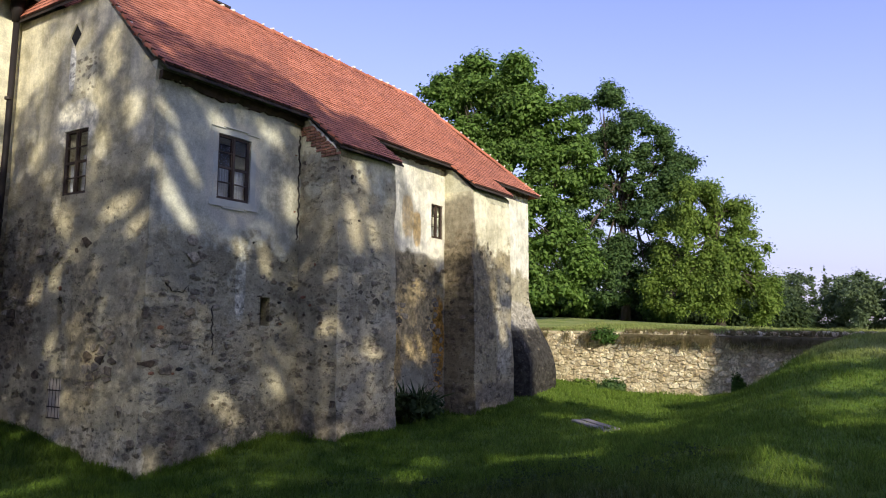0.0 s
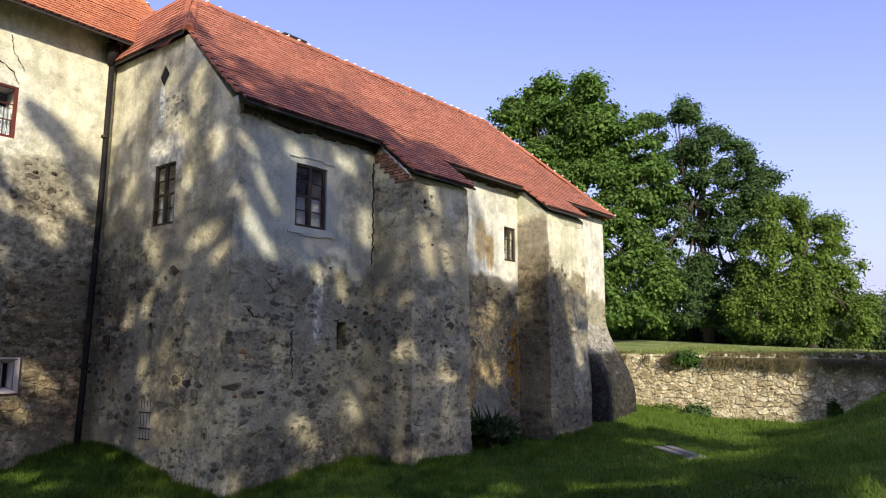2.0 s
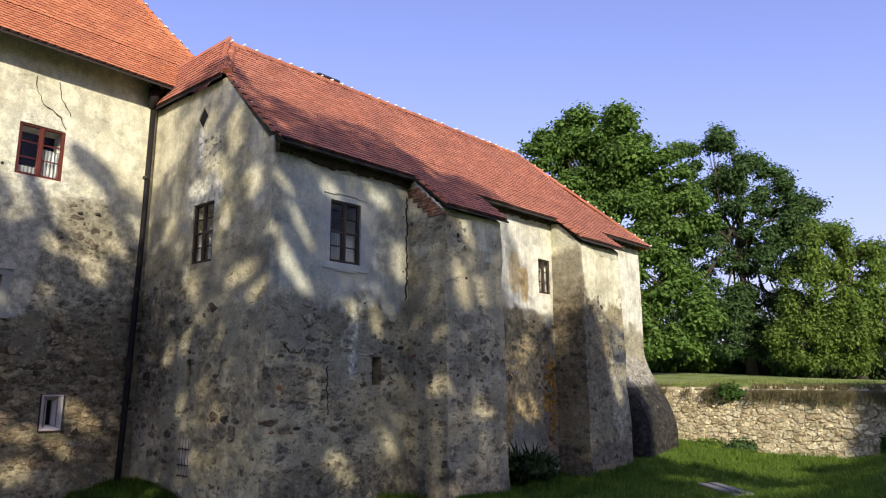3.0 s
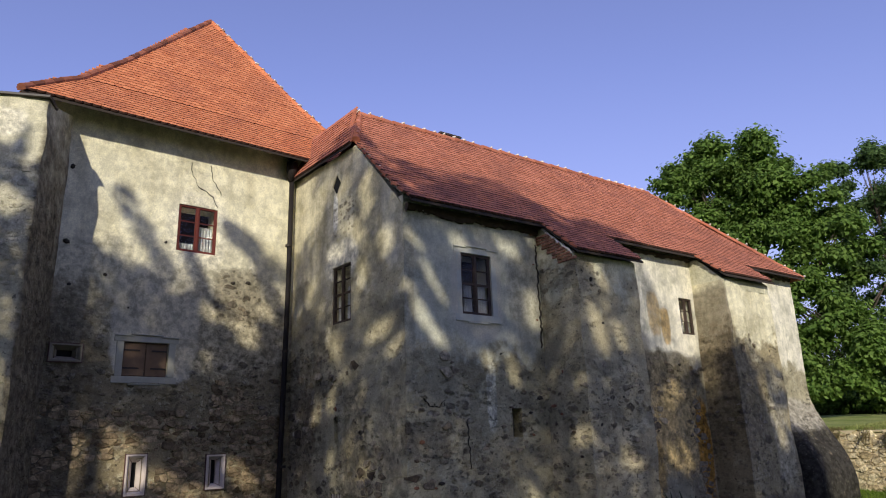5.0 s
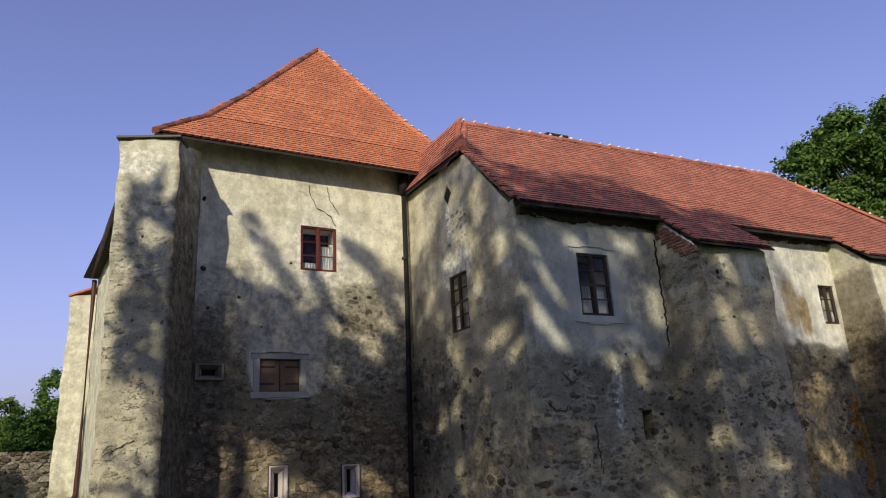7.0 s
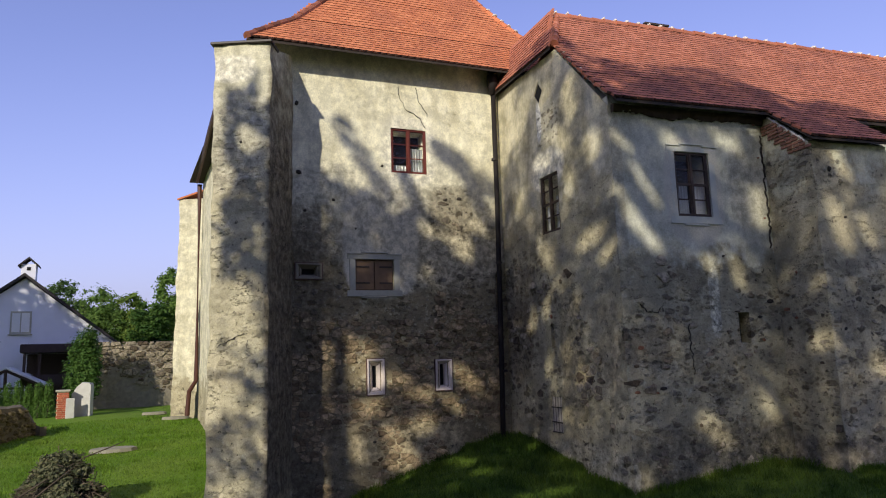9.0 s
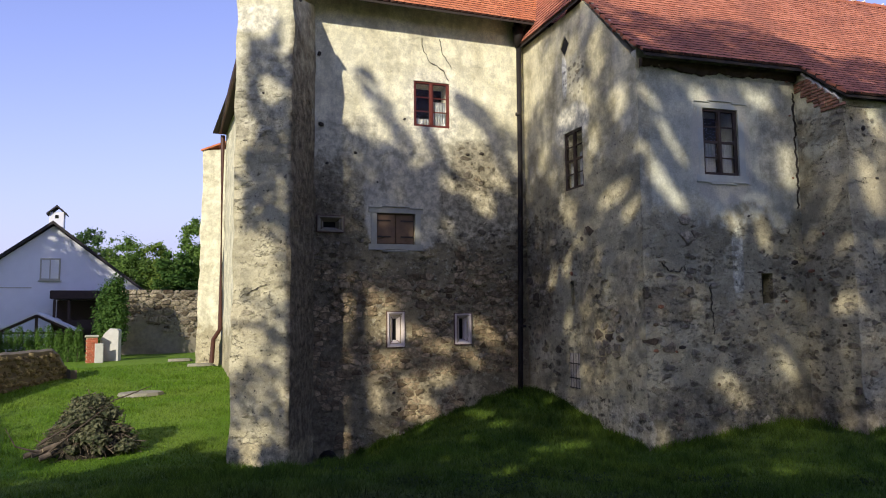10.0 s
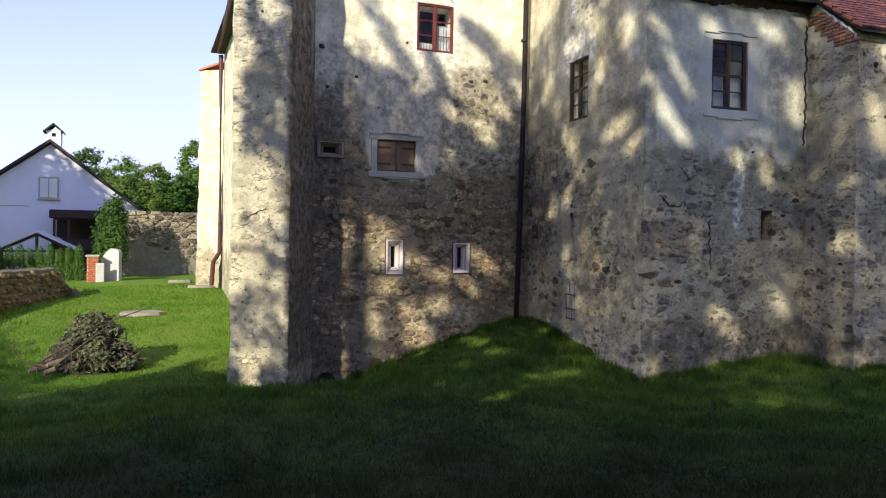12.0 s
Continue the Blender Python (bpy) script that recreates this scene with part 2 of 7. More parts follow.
M_END = plaster("gable_plaster", (0.66, 0.605, 0.465), (0.38, 0.335, 0.225), (0.485, 0.43, 0.305), 3.4, 1.7, 1.0, 0.9,
                runs=((ALONG_B, B0 + 3.6, 5.0, 0.6, 1.3, (0.40, 0.345, 0.20), 0.55), (ALONG_B, B0 + 2.45, 4.35, 0.72, 0.45, BLEACH, 0.75), (ALONG_B, B0 + 2.16, 5.6, 0.11, 0.5, (0.72, 0.70, 0.62), 0.85), (ALONG_B, B0 + 0.75, 1.55, 0.9, 0.7, (0.13, 0.115, 0.09), 0.6), (ALONG_B, B0 + 0.6, 0.3, 0.7, 1.0, (0.17, 0.13, 0.08), 0.6),
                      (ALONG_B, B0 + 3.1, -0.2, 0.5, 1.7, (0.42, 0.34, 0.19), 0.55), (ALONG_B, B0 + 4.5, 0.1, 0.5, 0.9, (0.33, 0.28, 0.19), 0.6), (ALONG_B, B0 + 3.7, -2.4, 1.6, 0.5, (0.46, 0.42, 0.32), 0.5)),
                rubble=((ALONG_B, B0 + 1.0, 1.6, 1.1, 0.9), (ALONG_B, B0 + 0.7, -0.4, 0.8, 1.2), (ALONG_B, B0 + 3.9, -2.3, 1.2, 0.6), (ALONG_B, B0 + 2.6, 5.4, 0.5, 0.5)))
# the tall dark run puts shade into the colour of the pier's right side
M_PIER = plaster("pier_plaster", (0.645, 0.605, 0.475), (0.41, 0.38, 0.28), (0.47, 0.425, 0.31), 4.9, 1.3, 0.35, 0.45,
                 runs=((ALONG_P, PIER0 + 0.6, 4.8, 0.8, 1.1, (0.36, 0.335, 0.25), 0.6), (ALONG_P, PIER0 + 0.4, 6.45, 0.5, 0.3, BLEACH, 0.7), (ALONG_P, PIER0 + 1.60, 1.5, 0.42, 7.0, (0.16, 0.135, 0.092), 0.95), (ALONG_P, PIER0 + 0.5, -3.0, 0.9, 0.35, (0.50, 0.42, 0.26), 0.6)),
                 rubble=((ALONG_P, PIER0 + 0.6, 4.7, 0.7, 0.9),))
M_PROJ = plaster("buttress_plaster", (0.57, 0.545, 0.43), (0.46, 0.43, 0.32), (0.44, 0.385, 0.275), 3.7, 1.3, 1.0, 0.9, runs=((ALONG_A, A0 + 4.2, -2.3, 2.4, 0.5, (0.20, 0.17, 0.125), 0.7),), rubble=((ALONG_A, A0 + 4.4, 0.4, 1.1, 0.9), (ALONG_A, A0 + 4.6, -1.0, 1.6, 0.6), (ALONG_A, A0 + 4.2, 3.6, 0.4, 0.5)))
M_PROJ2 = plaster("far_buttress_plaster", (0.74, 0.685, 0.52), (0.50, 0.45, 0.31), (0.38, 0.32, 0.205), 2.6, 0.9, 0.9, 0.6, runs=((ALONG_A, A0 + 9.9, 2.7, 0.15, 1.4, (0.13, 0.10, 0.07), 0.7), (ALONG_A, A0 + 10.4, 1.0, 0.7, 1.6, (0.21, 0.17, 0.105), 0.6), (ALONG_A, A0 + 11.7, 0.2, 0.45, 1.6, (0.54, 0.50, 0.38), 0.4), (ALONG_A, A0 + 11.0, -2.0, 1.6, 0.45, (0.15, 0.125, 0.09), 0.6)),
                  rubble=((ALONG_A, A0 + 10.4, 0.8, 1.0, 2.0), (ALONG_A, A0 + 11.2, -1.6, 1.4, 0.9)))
M_FAR = plaster("far_plaster", (0.68, 0.635, 0.50), (0.44, 0.40, 0.30), (0.42, 0.37, 0.26), -0.6, 0.9, 0.2, 0.4)
M_BANDLIGHT = simple("limewashed_window_band", (0.49, 0.49, 0.415), 0.9, 0.12, 7, bump=0.004)
M_GROOVE = simple("grimy_red_outline", (0.10, 0.05, 0.045), 0.9, 0.3, 12)
M_TRIM = simple("smooth_plaster_band", (0.40, 0.385, 0.315), 0.9, 0.12, 9, bump=0.004)
# the vent's surround, with the corner pier's shadow put into its colour
M_VENTRIM = simple("shaded_stone_surround", (0.23, 0.20, 0.15), 0.9, 0.25, 9, bump=0.006)
M_PALE = simple("pale_stone_surround", (0.60, 0.52, 0.47), 0.85, 0.12, 12, bump=0.004)
# near-black: the shade inside rooms and holes put into the colour
M_DARK = simple("interior_shade_black", (0.012, 0.012, 0.013), 0.9, 0.2, 3)
M_BRICK = simple("old_brick", (0.27, 0.135, 0.09), 0.9, 0.25, 14, bump=0.006, per="rand")
M_WOODDARK = simple("dark_brown_window_wood", (0.045, 0.028, 0.02), 0.55, 0.25, 30, bump=0.002)
M_WOODRED = simple("red_brown_window_wood", (0.13, 0.028, 0.018), 0.5, 0.25, 30, bump=0.002)
M_SHUT = simple("weathered_shutter_wood", (0.20, 0.125, 0.075), 0.8, 0.25, 9, bump=0.004, per="rand")
M_IRON = simple("rusty_iron", (0.035, 0.026, 0.022), 0.6, 0.4, 20, bump=0.003)
M_HATCH = simple("grey_hatch_boards", (0.40, 0.36, 0.31), 0.9, 0.3, 9, bump=0.004)
M_PIPE = simple("brown_painted_downpipe", (0.016, 0.012, 0.011), 0.75, 0.35, 8, bump=0.003)
M_PIPERED = simple("red_brown_downpipe", (0.075, 0.028, 0.02), 0.5, 0.3, 8)
M_CURTAIN = simple("white_curtain", (0.46, 0.45, 0.43), 0.9, 0.1, 8)
# darker copy of the curtain colour, offsetting strong light at two windows
M_CURTAIN_DIM = simple("dimmed_curtain", (0.26, 0.255, 0.24), 0.9, 0.1, 8)
M_EAVE = simple("dark_eave_timber", (0.04, 0.03, 0.023), 0.85, 0.35, 6, bump=0.006)
# dark brown that holds the shade under the wing's eaves
M_EAVE_SHADE = simple("eave_shade_brown", (0.062, 0.042, 0.029), 0.95, 0.5, 9, bump=0.012)
M_CAP = simple("sheet_metal_cap", (0.05, 0.04, 0.035), 0.5, 0.3, 8)
M_VERGE = simple("verge_mortar", (0.34, 0.30, 0.235), 0.95, 0.5, 14, bump=0.02)
M_MORTAR = simple("pale_ridge_mortar", (0.78, 0.72, 0.62), 0.95, 0.2, 20, bump=0.006)


def tile_mat(name, a, b, c, per):
    k = Mat(name, 0.85, spec=0.2)
    r = k.rand() if per == "rand" else k.island()
    col = k.mix(r, a, b)
    col = k.mix(k.ramp(k.noise(0.8, 5, 0.65), 0.42, 0.72, 0, 0.8), col, c)
    col = k.mix(k.ramp(k.noise(5, 4, 0.7), 0.6, 0.8, 0, 0.5), col, (0.10, 0.06, 0.045))
    col = k.vary(col, k.noise(45, 4), 0.2)
    return k.done(col, k.noise(60, 3), 0.4, 0.004)


TILE_BRIGHT = ((0.52, 0.165, 0.072), (0.68, 0.245, 0.11), (0.43, 0.145, 0.075))
TILE_OLD = ((0.40, 0.135, 0.076), (0.57, 0.215, 0.128), (0.31, 0.118, 0.08))
M_TILE_T, M_TILE_TI = tile_mat("orange_roof_tile", *TILE_BRIGHT, "rand"), tile_mat("orange_roof_tile_field", *TILE_BRIGHT, "island")
M_TILE_W, M_TILE_WI = tile_mat("old_red_roof_tile", *TILE_OLD, "rand"), tile_mat("old_red_roof_tile_field", *TILE_OLD, "island")


M_HIP = simple("dark_red_hip_tile", (0.24, 0.085, 0.05), 0.9, 0.35, 9, bump=0.004, per="rand")
M_TILE_EDGE = simple("dirty_tile_edge", (0.085, 0.04, 0.03), 0.95, 0.4, 12)


def stone_mat(name, a, b, per):
    k = Mat(name, 0.95, spec=0.15)
    r = k.rand() if per == "rand" else k.island()
    col = k.mix(r, a, b)
    col = k.vary(col, k.ramp(k.noise(11, 6, 0.7), 0.3, 0.7), 0.4)
    return k.done(col, k.noise(16, 6, 0.7), 1.0, 0.035)


M_STONE, M_STONEI = stone_mat("rubble_stone", (0.42, 0.335, 0.20), (0.80, 0.70, 0.48), "rand"), stone_mat("rubble_stone_mass", (0.42, 0.335, 0.20), (0.80, 0.70, 0.48), "island")
M_STONE_T, M_STONE_TI = stone_mat("tower_rubble", (0.125, 0.09, 0.054), (0.42, 0.32, 0.195), "rand"), stone_mat("tower_rubble_mass", (0.125, 0.09, 0.054), (0.42, 0.32, 0.195), "island")
M_STONE_G, M_STONE_GI = stone_mat("wing_fieldstone", (0.10, 0.075, 0.05), (0.40, 0.34, 0.24), "rand"), stone_mat("wing_fieldstone_mass", (0.10, 0.075, 0.05), (0.40, 0.34, 0.24), "island")
M_STONE_R = stone_mat("earthy_fieldstone", (0.13, 0.097, 0.05), (0.25, 0.195, 0.10), "rand")
M_BEDDARK = simple("dark_wall_core", (0.13, 0.105, 0.07), 0.95, 0.3, 6, bump=0.02)
M_BED_G = simple("grey_garden_wall_mortar", (0.27, 0.235, 0.175), 0.95, 0.3, 6, bump=0.02)
M_BED = simple("lime_mortar_bed", (0.56, 0.47, 0.31), 0.95, 0.3, 6, bump=0.02)


def glass_mat():
    k = Mat("window_glass", 0.06, spec=0.25)
    k.b.inputs["Transmission Weight"].default_value = 1.0
    k.b.inputs["IOR"].default_value = 1.18
    return k.done((0.9, 0.93, 0.95))


M_GLASS = glass_mat()


def leaf_mat(name, a, b, glow=0.35):
    k = Mat(name, 0.7, spec=0.15)
    col = k.mix(k.island(), a, b)
    col = k.vary(col, k.noise(0.5, 3), 0.3)
    k.done(col)
    tr = k.node("ShaderNodeBsdfTranslucent")
    k.link(k.vary(col, 0.9, 0.35), tr.inputs[0])
    mx = k.node("ShaderNodeMixShader")
    mx.inputs[0].default_value = glow
    k.link(k.b.outputs[0], mx.inputs[1]), k.link(tr.outputs[0], mx.inputs[2])
    k.link(mx.outputs[0], k.t.nodes["Material Output"].inputs[0])
    return k.m


M_LEAF1 = leaf_mat("chestnut_leaves", (0.072, 0.14, 0.024), (0.18, 0.275, 0.065))
M_LEAF2 = leaf_mat("ash_leaves", (0.05, 0.10, 0.032), (0.125, 0.195, 0.065))
M_LEAF3 = leaf_mat("light_drooping_leaves", (0.10, 0.165, 0.03), (0.20, 0.27, 0.055))
M_LEAF4 = leaf_mat("far_wood_leaves", (0.03, 0.052, 0.02), (0.07, 0.10, 0.034))
# paler leaves: the far wood's distance haze put into the colour
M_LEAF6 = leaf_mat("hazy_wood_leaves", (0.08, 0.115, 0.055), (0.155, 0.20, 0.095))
M_LEAF5 = leaf_mat("hedge_leaves", (0.045, 0.105, 0.02), (0.09, 0.16, 0.035))
M_THUJA = leaf_mat("thuja_sprays", (0.06, 0.13, 0.022), (0.13, 0.22, 0.045))
M_BARK = simple("bark", (0.075, 0.06, 0.045), 0.95, 0.35, 9, bump=0.03)


def grass_mat(name, per):
    k = Mat(name, 0.9, spec=0.15)
    n1, n2 = k.noise(0.45, 4), k.noise(6, 5, 0.7)
    col = k.mix(k.ramp(n1, 0.3, 0.7), (0.082, 0.148, 0.018), (0.135, 0.20, 0.028))
    col = k.mix(k.ramp(n2, 0.58, 0.8, 0, 0.5), col, (0.13, 0.14, 0.04))
    col = k.mix(k.ramp(k.noise(1.6, 6, 0.65), 0.46, 0.62, 0, 0.75), col, (0.045, 0.088, 0.014))
    # short-mown lawn beyond the tower
    sx = k.node("ShaderNodeSeparateXYZ")
    k.link(k.pos, sx.inputs[0])
    col = k.mix(k.ramp(sx.outputs["X"], -12.5, -15.5), col, k.mix(k.ramp(n1, 0.3, 0.7), (0.12, 0.225, 0.02), (0.165, 0.255, 0.035)))
    # lighter grass on the moat floor towards the stone wall
    col = k.mix(k.ramp(sx.outputs["X"], -1.5, 3.5, 0, 0.7), col, k.mix(k.ramp(n2, 0.35, 0.65), (0.125, 0.21, 0.026), (0.20, 0.275, 0.05)))
    col = k.mix(k.ramp(k.height(), -0.9, -0.4, 0, 0.85), col, k.mix(k.ramp(k.noise(0.7, 5), 0.35, 0.65), (0.22, 0.27, 0.07), (0.36, 0.37, 0.13)))
    # leaf litter and thin grass on the bank, with the trees' shade painted in
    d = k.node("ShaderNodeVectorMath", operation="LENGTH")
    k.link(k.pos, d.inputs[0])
    litter_shade = k.math("ADD", d.outputs["Value"], k.math("MULTIPLY", k.math("SUBTRACT", k.noise(0.5, 6, 0.65), 0.5), 7.0))
    col = k.mix(k.math("MULTIPLY", k.ramp(litter_shade, 12.0, 7.0, 0, 0.8), k.ramp(sx.outputs["X"], 4.0, 0.5, 0.3, 1.0)), col, k.mix(k.ramp(n2, 0.4, 0.6), (0.035, 0.036, 0.016), (0.085, 0.075, 0.04)))
    if per:
        col = k.vary(col, k.island(), 0.35)
    else:
        col = k.vary(col, k.noise(30, 4, 0.7), 0.4)
    m = k.done(col, None if per else k.noise(28, 5, 0.75), 0.9, 0.06)
    if per:
        tr = k.node("ShaderNodeBsdfTranslucent")
        k.link(col, tr.inputs[0])
        mx = k.node("ShaderNodeMixShader")
        mx.inputs[0].default_value = 0.4
        k.link(k.b.outputs[0], mx.inputs[1]), k.link(tr.outputs[0], mx.inputs[2])
        k.link(mx.outputs[0], k.t.nodes["Material Output"].inputs[0])
    return m


M_GRASS, M_BLADE = grass_mat("meadow_grass", False), grass_mat("grass_blades", True)

# ---------------------------------------------------------------- building helpers
WORLDS = {}


def thing(name, label, category, m=None, group="", kind=""):
    ob = new(name)
    ob.empty_display_size = 0.3
    m = m or Matrix()
    ob.matrix_basis = m
    WORLDS[ob] = m
    return tagged(ob, label, category, group, kind)


def part(name, bm, material, parent=None, label="", xf=None, smooth=False):
    """Links a bmesh, given in the world or in the frame xf, as one mesh object under parent."""
    me = bpy.data.meshes.new(name)
    base = WORLDS[parent] if parent else Matrix()
    bm.transform(base.inverted() @ (xf or Matrix()))
    bmesh.ops.recalc_face_normals(bm, faces=bm.faces)
    bm.to_mesh(me)
    bm.free()
    me.materials.append(material)
    if smooth:
        me.shade_smooth()
    ob = new(name, me)
    if parent:
        ob.parent = parent
        WORLDS[ob] = base
    if label:
        ob["label"] = label
    return ob


def alone(name, bm, material, label, category, xf=None, at=(0, 0, 0), group="", kind="", smooth=False):
    """A top-level thing that is one mesh, with its origin at its base."""
    xf = (xf or Matrix()) @ Matrix.Translation(at)
    me = bpy.data.meshes.new(name)
    bmesh.ops.translate(bm, verts=bm.verts, vec=-Vector(at))
    bmesh.ops.recalc_face_normals(bm, faces=bm.faces)
    bm.to_mesh(me)
    bm.free()
    me.materials.append(material)
    if smooth:
        me.shade_smooth()
    ob = new(name, me)
    ob.matrix_basis = xf
    WORLDS[ob] = xf
    return tagged(ob, label, category, group, kind)


def piece(name, me, parent, m):
    """One more object on shared mesh data, at the world pose m."""
    ob = new(name, me)
    ob.parent = parent
    ob.matrix_basis = WORLDS[parent].inverted() @ m
    return ob


def mesh_of(bm, name, material, smooth=False):
    me = bpy.data.meshes.new(name)
    bmesh.ops.recalc_face_normals(bm, faces=bm.faces)
    bm.to_mesh(me)
    bm.free()
    me.materials.append(material)
    if smooth:
        me.shade_smooth()
    return me


def raw(name, verts, faces, material, parent=None, smooth=False):
    me = bpy.data.meshes.new(name)
    me.from_pydata([tuple(v) for v in verts], [], faces)
    me.materials.append(material)
    if smooth:
        me.shade_smooth()
    ob = new(name, me)
    if parent:
        ob.parent = parent
        ob.matrix_parent_inverse = WORLDS[parent].inverted()
        WORLDS[ob] = WORLDS[parent]
    return ob


def box(bm, x0, y0, z0, x1, y1, z1, bevel=0.0):
    r = bmesh.ops.create_cube(bm, size=1.0, matrix=Matrix.Translation(((x0 + x1) / 2, (y0 + y1) / 2, (z0 + z1) / 2)) @ Matrix.Diagonal((x1 - x0, y1 - y0, z1 - z0, 1)))
    if bevel:
        edges = {e for v in r["verts"] for e in v.link_edges}
        bmesh.ops.bevel(bm, geom=list(edges), offset=bevel, segments=1, affect="EDGES")
    return bm


def boxed(*a, **k):
    return box(bmesh.new(), *a, **k)


def tube(bm, points, radii, sides=8):
    """A bent round bar along points."""
    rings = []
    points = [Vector(p) for p in points]
    for i, p in enumerate(points):
        d = (points[min(i + 1, len(points) - 1)] - points[max(i - 1, 0)]).normalized()
        q = d.to_track_quat("Z", "Y")
        rad = radii[i] if isinstance(radii, (list, tuple)) else radii
        rings.append([bm.verts.new(p + q @ Vector((rad * math.cos(a), rad * math.sin(a), 0))) for a in (2 * math.pi * j / sides for j in range(sides))])
    for a, b in zip(rings, rings[1:]):
        for j in range(sides):
            bm.faces.new((a[j], a[(j + 1) % sides], b[(j + 1) % sides], b[j]))
    bm.faces.new(rings[0][::-1]), bm.faces.new(rings[-1])
    return bm


def wall_frame(x, y, az):
    """A frame on a wall's foot: x along the wall to the right as seen from outside, y into the wall, z up."""
    a = radians(az)
    return Matrix(((math.sin(a), -math.cos(a), 0, x), (math.cos(a), math.sin(a), 0, y), (0, 0, 1, 0), (0, 0, 0, 1)))


def rough_wall(u0, u1, z0, z1, holes=(), depth=0.7, step=0.22, rough=0.03, top=None, crease=4.6, lean=0.0, seed=0.0, flare=None):
    """A thick wall with openings right through it and an uneven, hand-plastered face. holes: u0, u1, z0, z1."""
    def lines(a, b, extra):
        marks = sorted({a, b, *[e for e in extra if a < e < b]})
        out = []
        for p, q in zip(marks, marks[1:]):
            n = max(1, round((q - p) / step))
            out += [p + (q - p) * i / n for i in range(n)]
        return out + [marks[-1]]
    us = lines(u0, u1, [h[i] for h in holes for i in (0, 1)])
    zs = lines(z0, z1, [h[i] for h in holes for i in (2, 3)] + ([crease] if top else []))
    nu, nz = len(us), len(zs)

    def level(u, z):
        if top and z > crease:
            return crease + (z - crease) / (z1 - crease) * (top(u) - crease)
        return z
    edge = {(h[i], h[j]) for h in holes for i in (0, 1) for j in (2, 3)}
    verts = []
    for side in (0, 1):
        for z in zs:
            for u in us:
                zz = level(u, z)
                y = depth if side else 0.0
                if not side:
                    y += rough * (noise.noise((u * 1.1 + seed, zz * 1.1, seed)) * 1.3 + noise.noise((u * 3.7, zz * 3.7 + seed, 3.1)) * 0.7)
                    y -= lean * max(0.0, 1.0 - (zz - z0) / (z1 - z0)) ** 1.6
                    if flare:
                        y -= flare(u, zz)
                uu = u + 1.3 * rough * noise.noise((seed + u, zz * 1.6, 7.7)) if not side and u in (us[0], us[-1]) else u
                verts.append((uu, y, zz))
    idx = lambda s, j, i: s * nu * nz + j * nu + i

    def solid(j, i):
        if not (0 <= i < nu - 1 and 0 <= j < nz - 1):
            return False
        uc, zc = (us[i] + us[i + 1]) / 2, (zs[j] + zs[j + 1]) / 2
        return not any(h[0] < uc < h[1] and h[2] < zc < h[3] for h in holes)
    faces = []
    for j in range(nz - 1):
        for i in range(nu - 1):
            if not solid(j, i):
                continue
            faces.append((idx(0, j, i), idx(0, j, i + 1), idx(0, j + 1, i + 1), idx(0, j + 1, i)))
            faces.append((idx(1, j, i), idx(1, j + 1, i), idx(1, j + 1, i + 1), idx(1, j, i + 1)))
            for dj, di, a, b in ((0, -1, (j, i), (j + 1, i)), (0, 1, (j + 1, i + 1), (j, i + 1)), (-1, 0, (j, i + 1), (j, i)), (1, 0, (j + 1, i), (j + 1, i + 1))):
                if not solid(j + dj, i + di):
                    faces.append((idx(0, *a), idx(0, *b), idx(1, *b), idx(1, *a)))
    bm = bmesh.new()
    vs = [bm.verts.new(v) for v in verts]
    for f in faces:
        bm.faces.new([vs[i] for i in f])
    bmesh.ops.delete(bm, geom=[v for v in bm.verts if not v.link_faces], context="VERTS")
    return bm


def blob(seed, sub=1):
    """A rounded, uneven fieldstone of unit size."""
    bm = bmesh.new()
    bmesh.ops.create_icosphere(bm, subdivisions=sub, radius=0.5)
    for v in bm.verts:
        n = noise.noise(v.co * 1.9 + Vector((seed * 7.3, 0, seed)))
        v.co *= 1.0 + 0.45 * n
        v.co = Vector([max(-0.44, min(0.44, c)) for c in v.co])
    return bm


def smooth_step(a, b, x):
    t = min(1.0, max(0.0, (x - a) / (b - a)))
    return t * t * (3 - 2 * t)


# ---------------------------------------------------------------- ground
WALL_A, WALL_B = Vector((3.0, 28.54)), Vector((14.35, 20.35))     # line of the moat wall's face
WALL_DIR = (WALL_B - WALL_A).normalized()
WALL_OUT = Vector((-WALL_DIR.y, WALL_DIR.x))                      # away from the moat


def field_level(x, y):
    r = math.hypot(x, y)
    return -0.06 + 0.055 * max(0.0, min(r, 48) - 28) * smooth_step(24, 6, x) + 0.12 * noise.noise((x * 0.07, y * 0.07, 0))


